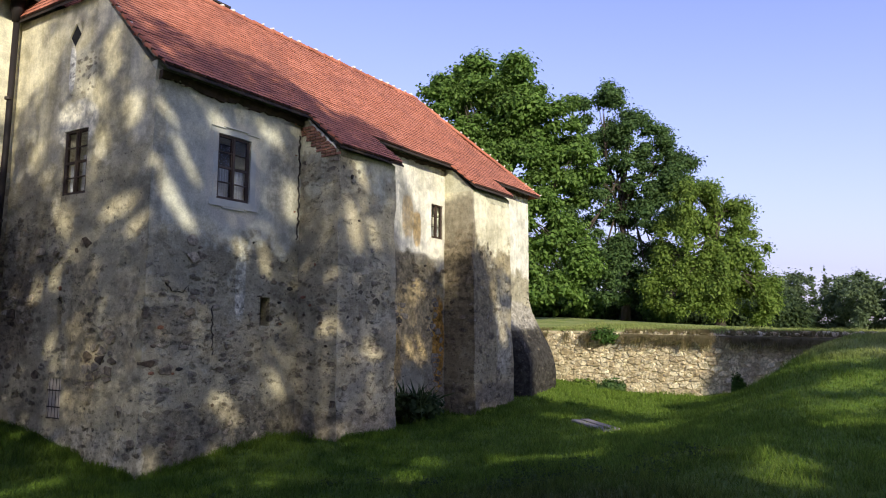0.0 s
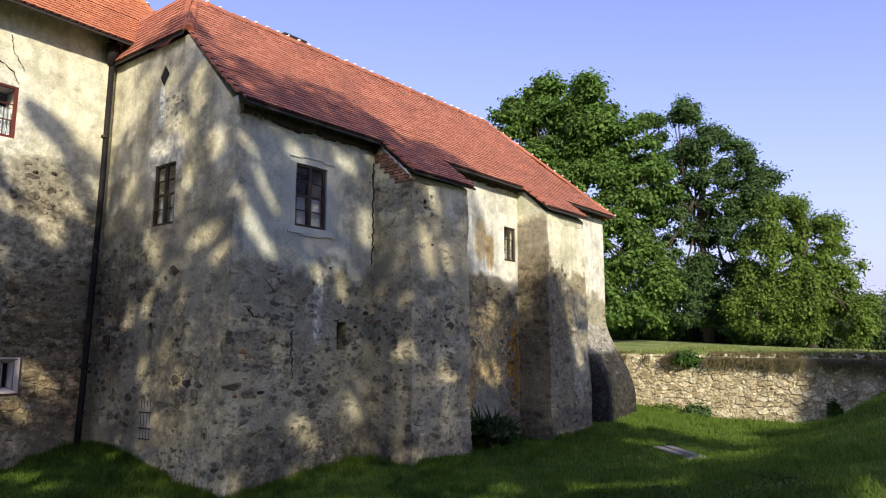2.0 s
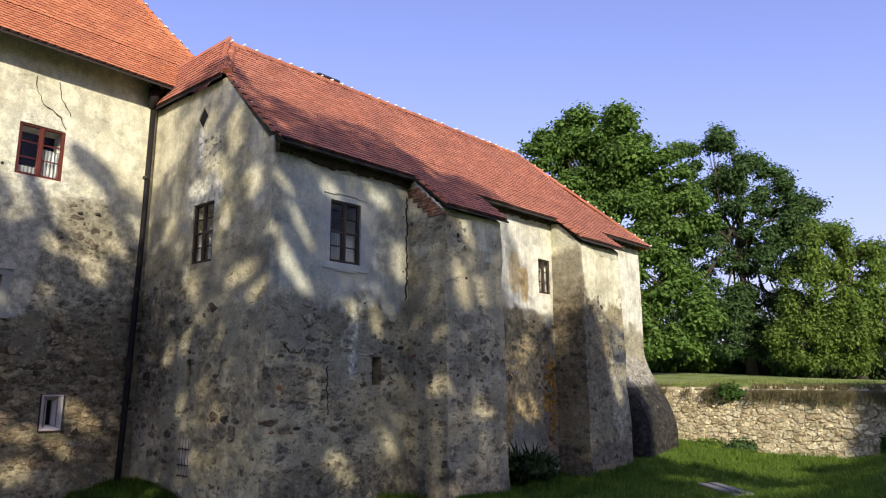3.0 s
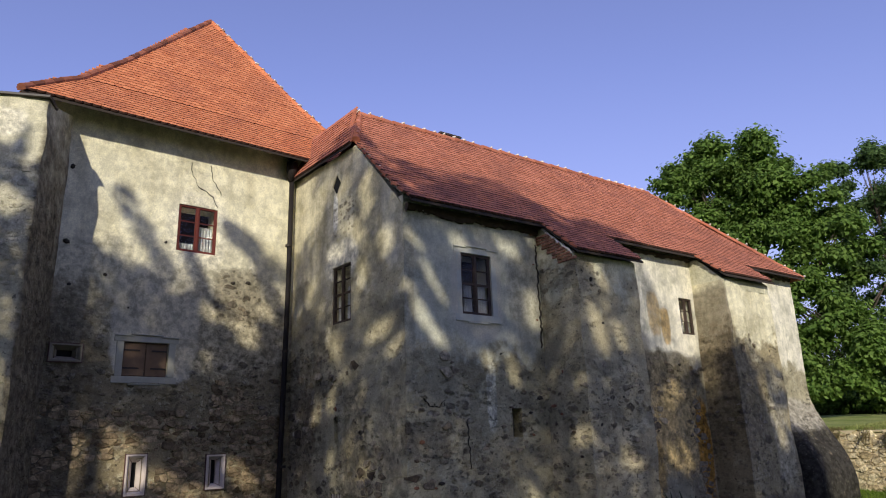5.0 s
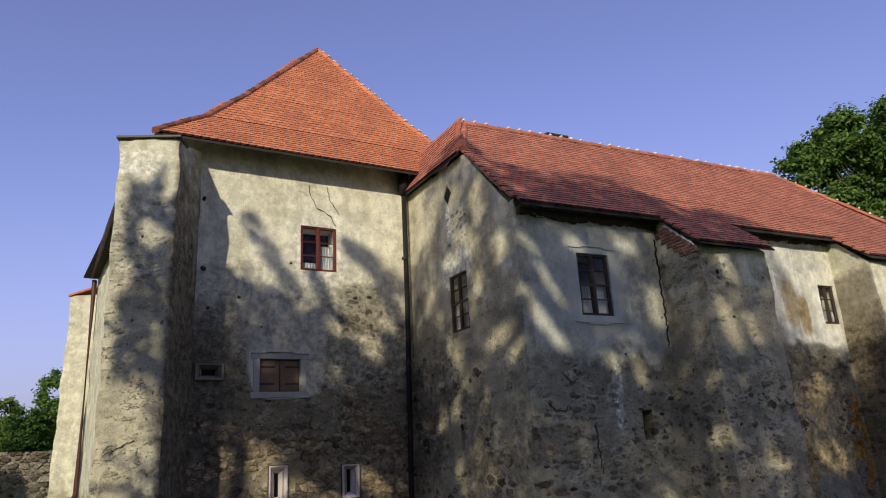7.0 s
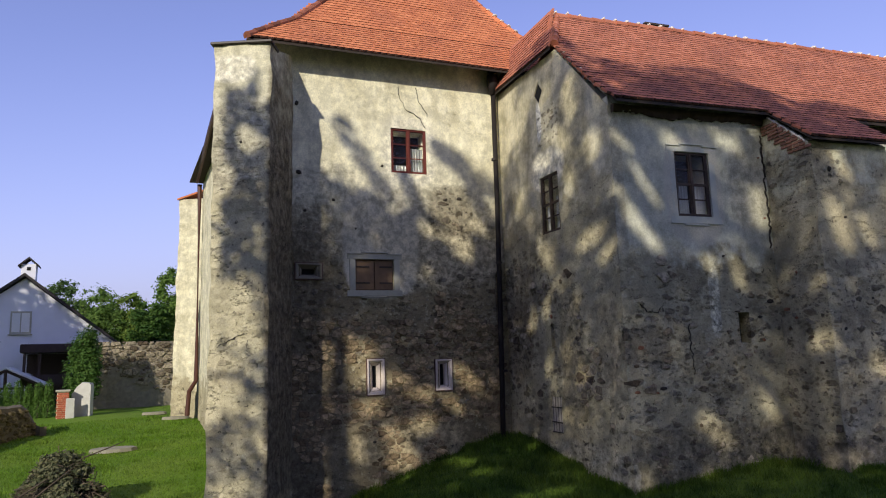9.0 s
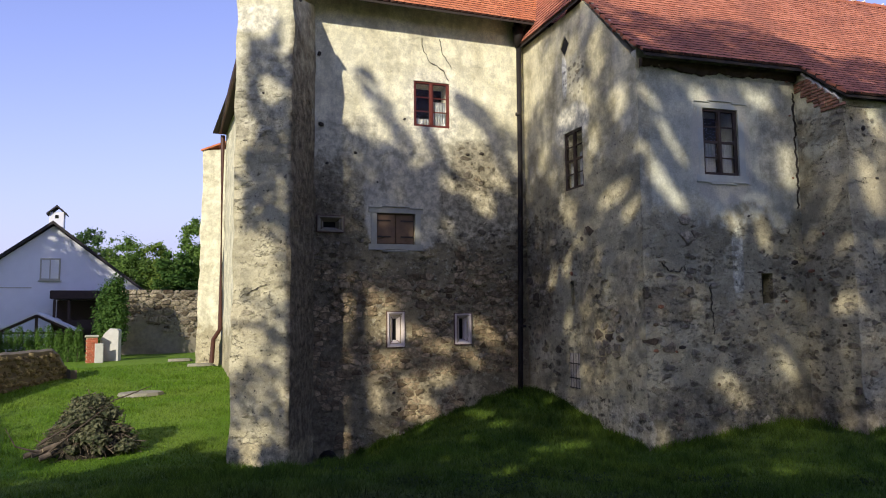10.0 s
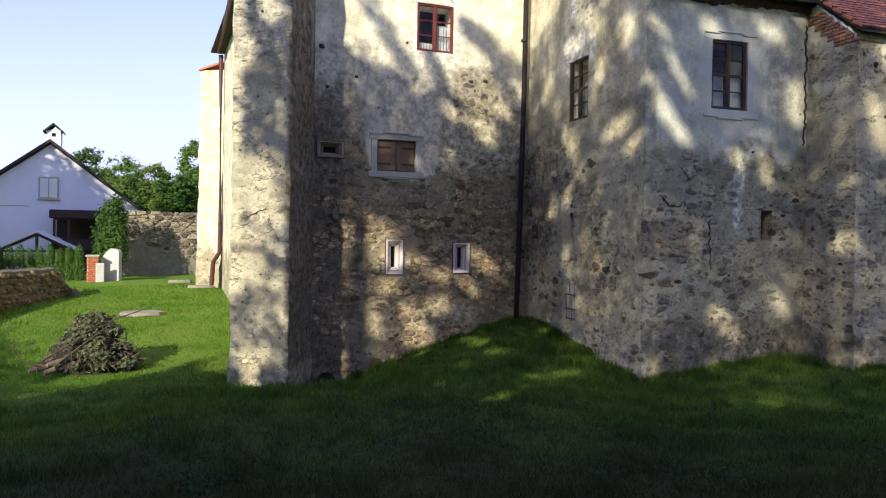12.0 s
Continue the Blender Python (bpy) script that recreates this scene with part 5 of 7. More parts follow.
def tree(name, x, y, base, trunk_h, radius, lobes, count, size, mat, label, seed, group="", droop=0.2, gaps=0.0, shell=0.5, clumps=0):
    """A tapered trunk, limbs to every lobe of the crown, and leaf sprays. lobes are relative to the foot."""
    t = thing(name, label, "tree", Matrix.Translation((x, y, base)), group)
    rnd = random.Random(seed)
    bm = bmesh.new()
    h = trunk_h
    tube(bm, [(x, y, base - 0.3), (x + 0.05, y, base + h * 0.15), (x + rnd.uniform(-0.3, 0.3), y + rnd.uniform(-0.3, 0.3), base + h * 0.6), (x + rnd.uniform(-0.5, 0.5), y, base + h)], [radius * 1.5, radius * 1.05, radius * 0.85, radius * 0.4], 9)
    part("trunk", bm, M_BARK, t, "", smooth=True)
    for lx, ly, lz, a, b, c in lobes[::max(1, len(lobes) // 22)]:
        bm = bmesh.new()
        s = Vector((x, y, base + h * rnd.uniform(0.45, 0.9)))
        e = Vector((x + lx, y + ly, base + lz))
        mid = (s + e) / 2 + Vector((rnd.uniform(-0.4, 0.4), rnd.uniform(-0.4, 0.4), 0.3))
        tube(bm, [s, mid, e], [radius * 0.34, radius * 0.2, radius * 0.08], 6)
        for i in range(4):
            q = e + Vector((rnd.uniform(-a, a), rnd.uniform(-b, b), rnd.uniform(-c, c))) * 0.6
            tube(bm, [mid, (mid + q) / 2 + Vector((0, 0, 0.2)), q], [radius * 0.13, radius * 0.08, radius * 0.03], 5)
        part("limb", bm, M_BARK, t, "", smooth=True)
    leaves("crown", [(x + l[0], y + l[1], base + l[2], l[3], l[4], l[5]) for l in lobes], count, size, mat, t, seed, shell, droop, gaps, clumps)
    return t


def polar(az, r):
    return r * math.sin(radians(az)), r * math.cos(radians(az))


def lumps(crowns, count, least, most, seed, flat=0.8):
    """Leaf clumps spread over the outside of a crown that is given as a few large ovals (x, z, half width, half height, depth)."""
    rnd = random.Random(seed)
    area = [a * c for x, z, a, c, d in crowns]
    out = []
    for (x, z, a, c, d), s in zip(crowns, area):
        for i in range(max(3, round(count * s / sum(area)))):
            v = Vector((rnd.gauss(0, 1), rnd.gauss(-0.35, 0.8), rnd.gauss(0.15, 1))).normalized()
            f, r = rnd.uniform(0.55, 0.95) ** 0.6, rnd.uniform(least, most)
            out.append((x + v.x * max(0.1, a * f - r * 0.55), v.y * max(0.1, d * f - r * 0.5), z + v.z * max(0.1, c * f - r * 0.45), r, r, r * flat))
    return out


tx, ty = polar(5.0, 40.0)
tree("chestnut_tree", tx, ty, 0.3, 9, 0.36, lumps([(-0.4, 13.3, 3.6, 3.2, 3.0), (0.1, 14.6, 2.3, 1.7, 2.0), (-3.3, 12.2, 2.8, 3.0, 2.4), (2.2, 12.0, 3.2, 3.1, 2.6), (-2.8, 9.6, 2.6, 2.4, 2.4), (0.3, 9.2, 3.8, 3.0, 2.8), (3.9, 8.6, 2.3, 3.0, 2.2), (1.2, 6.0, 3.6, 3.0, 2.4), (3.2, 4.0, 2.8, 2.6, 2.0), (2.6, 1.9, 2.4, 1.5, 1.6)], 250, 0.6, 1.25, 11, 0.62), 240000, 0.25, M_LEAF1, "tall round chestnut tree in full leaf behind the moat wall", 11, "park trees", shell=-1, droop=0.5)
tx, ty = polar(14.8, 43.0)
tree("ash_tree", tx, ty, 0.5, 11, 0.26, lumps([(-0.6, 13.7, 1.2, 1.5, 1.2), (-2.4, 13.0, 1.0, 1.5, 1.0), (0.5, 11.9, 1.9, 1.5, 1.6), (2.2, 11.2, 1.5, 1.3, 1.4), (-1.2, 10.4, 2.2, 2.1, 1.8), (1.4, 9.0, 2.9, 2.2, 2.2), (3.7, 8.8, 1.7, 1.9, 1.6), (-2.2, 7.2, 2.2, 2.6, 2.0), (1.6, 5.8, 3.2, 2.6, 2.2), (-1.4, 3.2, 2.8, 2.7, 2.0), (2.6, 2.6, 3.0, 2.3, 2.0)], 230, 0.45, 0.95, 12, 0.7), 170000, 0.19, M_LEAF2, "tall airy ash tree with dark green leaves", 12, "park trees", shell=-1)
tx, ty = polar(21.8, 41.0)
tree("lime_tree", tx, ty, 0.2, 6.5, 0.32, lumps([(-0.9, 6.8, 1.8, 1.9, 1.6), (0.8, 5.8, 1.6, 1.7, 1.5), (-1.6, 4.6, 2.3, 2.3, 1.9), (1.2, 3.8, 1.9, 2.3, 1.8), (-0.2, 2.4, 2.7, 2.1, 2.0), (2.2, 1.7, 1.5, 1.7, 1.5), (-2.6, 1.8, 2.0, 1.8, 1.6)], 150, 0.45, 0.85, 13, 1.0), 110000, 0.17, M_LEAF3, "light green lime tree with drooping branches", 13, "park trees", droop=1.4, shell=-1)
# undergrowth behind the moat wall
rnd = random.Random(21)
for az, r, hgt in ((7.4, 46, 2.0), (9.3, 47, 1.6), (11.2, 46, 2.2), (13.0, 48, 1.7), (17.2, 46, 1.9)):
    x, y = polar(az, r)
    g = ground_level(x, y)
    sh_ = thing("shrub", "dense green shrub at the foot of the park trees", "shrub", Matrix.Translation((x, y, g)), "shrubs under the trees")
    part("stem", tube(bmesh.new(), [(x, y, g - 0.1), (x, y, g + hgt * 0.6)], [0.05, 0.02], 6), M_BARK, sh_)
    leaves("crown", [(x, y, g + hgt * 0.5, 1.3, 1.0, hgt * 0.5), (x + 0.9, y, g + hgt * 0.4, 1.0, 0.9, hgt * 0.4)], 1500, 0.24, M_LEAF1 if r == 46 else M_LEAF2, sh_, int(az * 10))
# hedge of undergrowth that closes the park's edge
hedge = thing("undergrowth", "dense dark undergrowth along the park's edge", "undergrowth", Matrix.Translation((8, 48, 0.3)), kind="stuff")
lob = []
for i in range(60):
    x, y = polar(-4 + i * 0.53, 49 + rnd.uniform(-2, 2))
    g = field_level(x, y)
    lob.append((x, y, g + rnd.uniform(0.5, 1.0), 0.9, 0.8, rnd.uniform(0.9, 1.9)))
leaves("hedge_leaves", lob, 45000, 0.24, M_LEAF4, hedge, 88, 0.2)
# far wood beyond the field
wood = thing("far_wood", "distant dark green edge of a wood", "wood", Matrix.Translation((70, 110, -0.3)), kind="stuff")
lob = []
for i in range(26):
    az = 23.3 + i * 0.82
    x, y = polar(az, 128 + rnd.uniform(-8, 8))
    h = 9.8 + 2.4 * noise.noise((i * 0.7, 0, 0)) + rnd.uniform(-0.8, 0.8) - 0.4 * (i > 14)
    if i in (6, 7, 12):
        lob += [(x, y, h * (0.35 + 0.14 * j), 1.9 - 0.34 * j, 1.6 - 0.3 * j, 1.3) for j in range(6)]
        continue
    w = rnd.uniform(1.6, 2.4)
    lob += [(x + rnd.gauss(0, w * 0.7), y + rnd.uniform(-1.5, 0.5), h * rnd.uniform(0.1, 0.86), w * rnd.uniform(0.6, 0.9), 1.2, w * rnd.uniform(0.45, 0.7)) for j in range(22)]
    lob += [(x + rnd.uniform(-1.2, 1.2), y + 3.0, h * f, 2.2, 1.0, h * 0.22) for f in (0.1, 0.3, 0.5, 0.66)]
lob += [(*polar(22.5 + i * 0.4, 131), 0.6 + rnd.uniform(-0.3, 0.5), 1.6, 1.0, 1.7) for i in range(60)]
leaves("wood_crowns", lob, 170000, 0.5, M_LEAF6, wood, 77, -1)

# more trees close the view behind the park
for az, r, hgt, w in ((-1.5, 60, 7.5, 3.6), (3.5, 58, 7.0, 3.4), (8.5, 62, 7.8, 3.6), (12.5, 60, 7.2, 3.4), (17.0, 63, 7.4, 3.6), (21.0, 61, 6.4, 3.2), (24.0, 66, 5.6, 3.0)):
    x, y = polar(az, r)
    tree("park_tree", x, y, field_level(x, y), hgt * 0.6, 0.25, [(0, 0, hgt * 0.68, w * 0.75, 2.0, hgt * 0.32), (-w * 0.6, 0, hgt * 0.42, w * 0.7, 2.0, hgt * 0.4), (w * 0.6, 0, hgt * 0.4, w * 0.7, 2.0, hgt * 0.38)], 7000, 0.28, M_LEAF4, "dark green tree closing the park", 60 + int(az * 2), "park edge trees", shell=0.3)

# ---------------------------------------------------------------- trees on the camera's bank, whose shade dapples the walls
ACROSS = Vector((-math.cos(SUN_AZ), math.sin(SUN_AZ), 0))
OVER = Vector((TO_SUN.y * ACROSS.z - TO_SUN.z * ACROSS.y, TO_SUN.z * ACROSS.x - TO_SUN.x * ACROSS.z, TO_SUN.x * ACROSS.y - TO_SUN.y * ACROSS.x))
# long chinks between the boughs, as seen along the sun's rays: from (across, over) to (across, over), half width
WEST_CHINKS = [(-5.68, 10.19, -5.55, 9.59, 0.22), (-5.95, 9.87, -5.78, 9.75, 0.13), (-7.34, 10.92, -7.05, 10.43, 0.19), (-8.00, 6.78, -7.90, 6.77, 0.09), (-8.13, 6.34, -7.79, 5.91, 0.18), (-7.58, 6.54, -7.47, 5.46, 0.22), (-7.20, 6.06, -6.36, 6.09, 0.17),
               (-6.94, 4.95, -6.87, 4.54, 0.26), (-7.03, 4.30, -6.92, 4.25, 0.14), (-7.94, 4.81, -7.83, 4.24, 0.18), (-5.67, 6.73, -5.43, 6.48, 0.16), (-5.96, 6.10, -5.79, 5.91, 0.14), (-6.59, 5.26, -6.36, 5.46, 0.14), (-9.0, 6.3, -8.9, 5.7, 0.34), (-9.2, 4.9, -9.1, 4.2, 0.34), (-8.8, 3.8, -9.0, 2.6, 0.4)]
MID_CHINKS = [(-4.08, 12.77, -3.93, 12.21, 0.14), (-2.31, 11.77, -2.25, 11.19, 0.16), (-2.75, 11.19, -2.51, 10.73, 0.15), (-1.81, 10.25, -1.67, 9.90, 0.13), (-3.39, 11.07, -2.94, 10.80, 0.12), (-3.93, 10.83, -4.05, 10.38, 0.1), (-2.12, 8.47, -1.73, 8.31, 0.16), (-1.64, 7.82, -1.51, 7.84, 0.12),
              (-3.20, 7.90, -3.27, 7.71, 0.1), (-3.72, 7.85, -3.68, 7.59, 0.11), (-3.25, 6.57, -3.19, 6.21, 0.12), (-2.41, 10.03, -2.37, 9.64, 0.11), (-3.81, 4.99, -3.68, 4.89, 0.12), (-1.26, 8.84, -0.91, 8.34, 0.10), (-0.99, 8.36, -0.63, 8.03, 0.13), (-0.93, 9.41, -0.5, 8.85, 0.07), (-1.25, 9.85, -0.98, 9.70, 0.08)]
EAST_CHINKS = [(-0.25, 10.21, -0.02, 10.15, 0.12), (0.84, 10.61, 1.10, 10.61, 0.13), (1.50, 9.78, 1.50, 9.30, 0.12), (0.89, 8.25, 0.98, 7.83, 0.11), (0.38, 8.06, 0.43, 7.91, 0.1), (0.16, 5.00, 0.26, 4.82, 0.18), (1.32, 5.75, 1.42, 5.52, 0.13), (2.93, 8.92, 3.00, 8.48, 0.17), (2.74, 9.25, 2.81, 9.04, 0.1),
               (3.40, 8.98, 3.50, 8.73, 0.11), (3.01, 10.20, 3.16, 9.78, 0.12), (2.31, 6.67, 2.39, 6.54, 0.14), (3.41, 6.42, 3.59, 6.26, 0.17), (2.02, 5.03, 2.11, 4.86, 0.18), (2.38, 4.55, 2.54, 4.50, 0.14), (2.40, 7.65, 2.59, 7.61, 0.09), (5.11, 7.65, 5.29, 7.45, 0.16), (5.55, 7.94, 5.65, 7.69, 0.14)]
EDGE_CHINKS = [(6.80, 11.71, 6.64, 10.77, 0.13), (6.59, 10.04, 6.58, 9.62, 0.1), (7.34, 12.39, 6.52, 11.31, 0.12), (8.09, 9.63, 8.61, 8.31, 0.16), (8.43, 11.32, 8.63, 10.52, 0.17), (7.80, 11.93, 7.91, 11.62, 0.2), (8.84, 12.08, 8.94, 11.67, 0.2), (10.42, 9.5, 10.42, 14.5, 0.6), (11.3, 7.7, 13.6, 7.3, 0.5), (11.6, 6.4, 13.2, 6.3, 0.45), (11.4, 5.7, 12.4, 5.5, 0.3), (8.8, 5.4, 9.4, 5.2, 0.15)]
# boughs that reach out above the canopy, with the same numbers
BOUGHS = [(-7.95, 11.6, -7.1, 10.3, 0.2), (-5.9, 11.9, -4.95, 11.4, 0.26), (-6.7, 10.9, -6.4, 10.2, 0.16), (-5.3, 11.2, -4.8, 10.4, 0.2)]
# low gaps that let sun onto the grass
LOW_CHINKS = [(-5.5, 4.4, -4.9, 4.3, 0.12), (-4.5, 3.9, -4.1, 4.0, 0.12), (-4.3, 2.4, -4.0, 2.5, 0.14), (-3.3, 3.1, -2.6, 3.4, 0.14), (-3.2, 2.1, -2.9, 2.3, 0.12), (0.8, 2.95, 1.1, 2.95, 0.15), (2.6, 2.55, 3.1, 2.6, 0.16), (3.4, 3.15, 3.9, 3.1, 0.14), (4.9, 2.86, 6.0, 2.62, 0.17), (6.0, 1.25, 7.0, 1.65, 0.30),
              (8.4, 3.75, 10.3, 4.15, 0.22), (9.1, 4.75, 9.9, 4.7, 0.2), (10.4, 2.6, 11.6, 2.65, 0.18), (12.1, 3.4, 13.5, 3.4, 0.16), (13.4, 4.1, 14.8, 4.4, 0.24), (14.8, 5.3, 16.2, 5.3, 0.26), (7.6, 2.3, 8.6, 2.32, 0.14), (6.0, 1.95, 6.6, 2.0, 0.12)]


def near_line(p, q, a, b, c, d, w):
    """How far (p, q) lies from the stretch (a, b) to (c, d), in half widths w."""
    x, y, ex, ey = p - a, q - b, c - a, d - b
    f = max(0.0, min(1.0, (x * ex + y * ey) / (ex * ex + ey * ey)))
    return math.hypot(x - ex * f, y - ey * f) / w


def leafy(p, q, r=0.5):
    """Whether a spray that hangs at (across, over) belongs to the canopy: below its uneven top and not in a chink."""
    top = 11.0 + 2.2 * smooth_step(-5.2, -3.6, p) - 1.2 * smooth_step(2.2, 5.0, p) - 0.6 * smooth_step(9.0, 11.0, p) - 2.5 * smooth_step(12, 13.5, p) + 0.6 * smooth_step(15, 17, p)
    top += 1.7 * smooth_step(-9.0, -8.0, p) * smooth_step(-4.2, -5.0, p) + 0.9 * math.sin(p * 1.7 + 0.6) * 0.6 + 0.5 * noise.noise((p * 1.3, q * 0.4, 8.0))
    if (10.2 < p < 13 and q > 6.3 - 0.9 * smooth_step(11.0, 12.0, p) + 0.4 * noise.noise((p * 1.4, q, 2.0))) or (p > 12.6 and q > 5.9 + 6 * smooth_step(15.9, 16.8, p) + 0.6 * noise.noise((p * 1.4, q, 2.0))) or (p < 16.2 and q > top) or (p < -9.3 and q > 3.2 + 0.6 * (p + 11.5)) or p < -11.6:
        return False
    if -8.6 < p < -4.6 and q > 10.15 + 0.5 * noise.noise((p * 1.5, q * 0.5, 9.0)):
        return r < 0.7 and any(near_line(p, q, *b) < 1.0 + 0.4 * noise.noise((p * 3.0, q * 3.0, 5.0)) for b in BOUGHS)
    lists = (LOW_CHINKS,) if q < 4.2 else (LOW_CHINKS, WEST_CHINKS if p < -4.6 else MID_CHINKS if p < -0.4 else EAST_CHINKS if p < 6.2 else EDGE_CHINKS)
    ragged = 1.0 + 0.5 * noise.noise((p * 4.0, q * 4.0, 4.0))
    for group in lists:
        if any(near_line(p, q, *gap) < ragged * (0.85 + 0.75 * r) for gap in group):
            return False
    # looser towards the edge of the crown; finer gaps slant with the hanging boughs
    lean = 0.55 * smooth_step(-4.5, -3.5, p) * smooth_step(9.0, 7.0, p) * smooth_step(4.5, 5.5, q)
    loose = 0.66 - 0.45 * smooth_step(-8.2, -8.8, p) - 0.22 * smooth_step(9.5, 13.0, q) - 0.12 * smooth_step(6.5, 9.0, p) + 0.12 * smooth_step(-1.6, -1.2, p) * smooth_step(4.0, 3.0, p) - 0.28 * smooth_step(-1.4, -2.2, p) * smooth_step(7, 9, q) * smooth_step(-5.0, -4.4, p)
    loose += 0.5 * smooth_step(2.8, 1.8, q) * (1 - 1.5 * smooth_step(3.5, 6.5, p)) * smooth_step(14, 12, p) + 0.12 * smooth_step(9.0, 11.0, p) * smooth_step(6.6, 5.2, q) + 0.4 * smooth_step(16.2, 17.0, p) + smooth_step(-8.4, -7.8, p) * smooth_step(-4.4, -5.0, p) * (-0.06 - 0.24 * smooth_step(6.0, 7.5, q) * smooth_step(-6.8, -5.8, p))
    n = noise.noise(((p + lean * q) * 1.5 + 3.0, q * (1.1 - 0.5 * lean), 1.0)) + 0.55 * noise.noise((p * 3.1, q * 2.3, 6.0))
    return n < loose + 0.5 * (r - 0.5)


def bank_tree(x, y, h, w, seed, count, leaf=1.0):
    rnd = random.Random(seed)
    g = ground_level(x, y)
    t = thing("bank_tree", "broad leafy tree on the bank shading the castle walls", "tree", Matrix.Translation((x, y, g)), "bank trees")
    part("trunk", tube(bmesh.new(), [(x, y, g - 0.3), (x + 0.1, y, g + 2), (x - 0.1, y + 0.2, g + h * 0.5), (x, y, g + h * 0.92)], [0.42, 0.33, 0.22, 0.05], 10), M_BARK, t, "", smooth=True)
    for i in range(9):
        a, z = i * 2.4 + seed, g + h * (0.28 + 0.065 * i)
        e = Vector((x + w * 0.75 * math.cos(a), y + 2.2 * math.sin(a), z + 1.2))
        part("limb", tube(bmesh.new(), [(x, y, z), (x + (e.x - x) * 0.5, y + (e.y - y) * 0.5, z + 0.9), e], [0.11, 0.07, 0.02], 6), M_BARK, t, "", smooth=True)
    verts, faces = [], []
    tries = 0
    while len(faces) < count and tries < count * 6:
        tries += 1
        u = rnd.uniform(-1, 1)
        c = Vector((x + w * u, y + rnd.uniform(-2.6, 2.6), g + rnd.uniform(0.16, 1.06) * h))
        k = (c.z - g) / h
        if abs(u) > (1.02 if k < 0.75 else 1.02 - 1.3 * (k - 0.75)) or not leafy(c.dot(ACROSS), c.dot(OVER), rnd.random()):
            continue
        ax = Vector((rnd.gauss(0, 1), rnd.gauss(0, 1), rnd.gauss(-0.2, 0.8))).normalized()
        sd = ax.cross(Vector((rnd.gauss(0, 1), rnd.gauss(0, 1), rnd.gauss(0, 1)))).normalized()
        s = leaf * rnd.uniform(0.26, 0.46) * (1.6 if c.dot(OVER) < 2.6 else 0.8 + 0.35 * smooth_step(6.0, 7.5, c.dot(OVER)))
        o = len(verts)
        verts += [c - ax * s * 0.5, c + sd * s * 0.36, c + ax * s * 0.55, c - sd * s * 0.36]
        faces.append((o, o + 1, o + 2, o + 3))
    raw("crown", verts, faces, M_LEAF1, t)


bank_tree(-5.3, -9.5, 18.0, 4.5, 1, 30000, 0.46)
bank_tree(-0.4, -10.0, 20.0, 3.8, 2, 46000, 0.37)
bank_tree(5.6, -10.5, 20.0, 3.8, 3, 48000, 0.39)
bank_tree(11.8, -10.0, 17.0, 3.8, 4, 15000)
bank_tree(20.5, -8.0, 17.5, 4.6, 5, 21000)
for p, q in ((-13.4, 1.8), (-16.2, 2.65), (-19.2, 3.55)):
    y = -8.0
    x = (p - ACROSS.y * y) / ACROSS.x
    g = ground_level(x, y)
    top = (q - OVER.x * x - OVER.y * y) / OVER.z - g
    tree("bank_tree", x, y, g, top * 0.8, 0.16, [(0, 0, top - 1.3, 1.3, 1.2, 1.3), (-1.0, 0, top - 1.6, 1.3, 1.2, 1.5), (1.0, 0.3, top - 2.0, 1.3, 1.2, 1.5), (0, 0, top * 0.42, 1.9, 1.5, top * 0.36), (-1.1, 0.2, top * 0.3, 1.3, 1.2, top * 0.28), (1.1, 0.2, top * 0.3, 1.3, 1.2, top * 0.28)], 9000, 0.24, M_LEAF1, "small leafy tree on the bank beside the lawn", int(-p * 10), "small bank trees", shell=0.3)
# two more unseen trees, added to keep sky light off the near grass
bank_tree(-2.4, -5.5, 11.5, 3.4, 6, 17000, 0.4)
bank_tree(4.4, -5.5, 12.5, 3.4, 7, 19000, 0.4)

# ---------------------------------------------------------------- rubble in the tower's bare lower wall
def bare(u, z, rnd):
    for s in (S1, S2, SMALL):
        if s[0] - 0.14 < u < s[1] + 0.14 and s[2] - 0.12 < z < s[3] + 0.12:
            return False
    if 1.1 < u < 2.9 and z > 0.9:
        return False
    edge = 1.15 + 0.7 * noise.noise((u * 0.8, 0, 4.0)) + 0.5 * smooth_step(2.6, 4.0, u)
    n = noise.noise((u * 1.1, z * 1.1, 2.0))
    if z < -1.6:
        return n > 0.12
    return z < edge and n > -0.28 and rnd.random() < 0.9


tower_stone = part("rubble_core", boxed(-0.6, 0.02, -4.0, 5.5, 0.3, -3.6), M_BED, tower, "", F_T)
masonry(tower_stone, F_T, -0.5, 5.45, -3.2, 2.3, 0.18, 0.115, (2.9, -0.4), M_STONE_T, M_STONE_TI, 0.026, 0.014, bare, 300, 5)

# stones that show where the wing's plaster has fallen
def fallen(scale, level, cut, seed, shun=()):
    def keep(u, z, rnd):
        if any(a - 0.2 < u < b + 0.2 and c - 0.2 < z < d + 0.2 for a, b, c, d in shun):
            return False
        n = noise.noise((u * scale + seed, z * scale, seed)) + 0.5 * noise.noise((u * scale * 2.4, z * scale * 2.4, seed))
        return z < level + 0.8 * noise.noise((u * 0.7, seed, 0)) and n > cut
    return keep


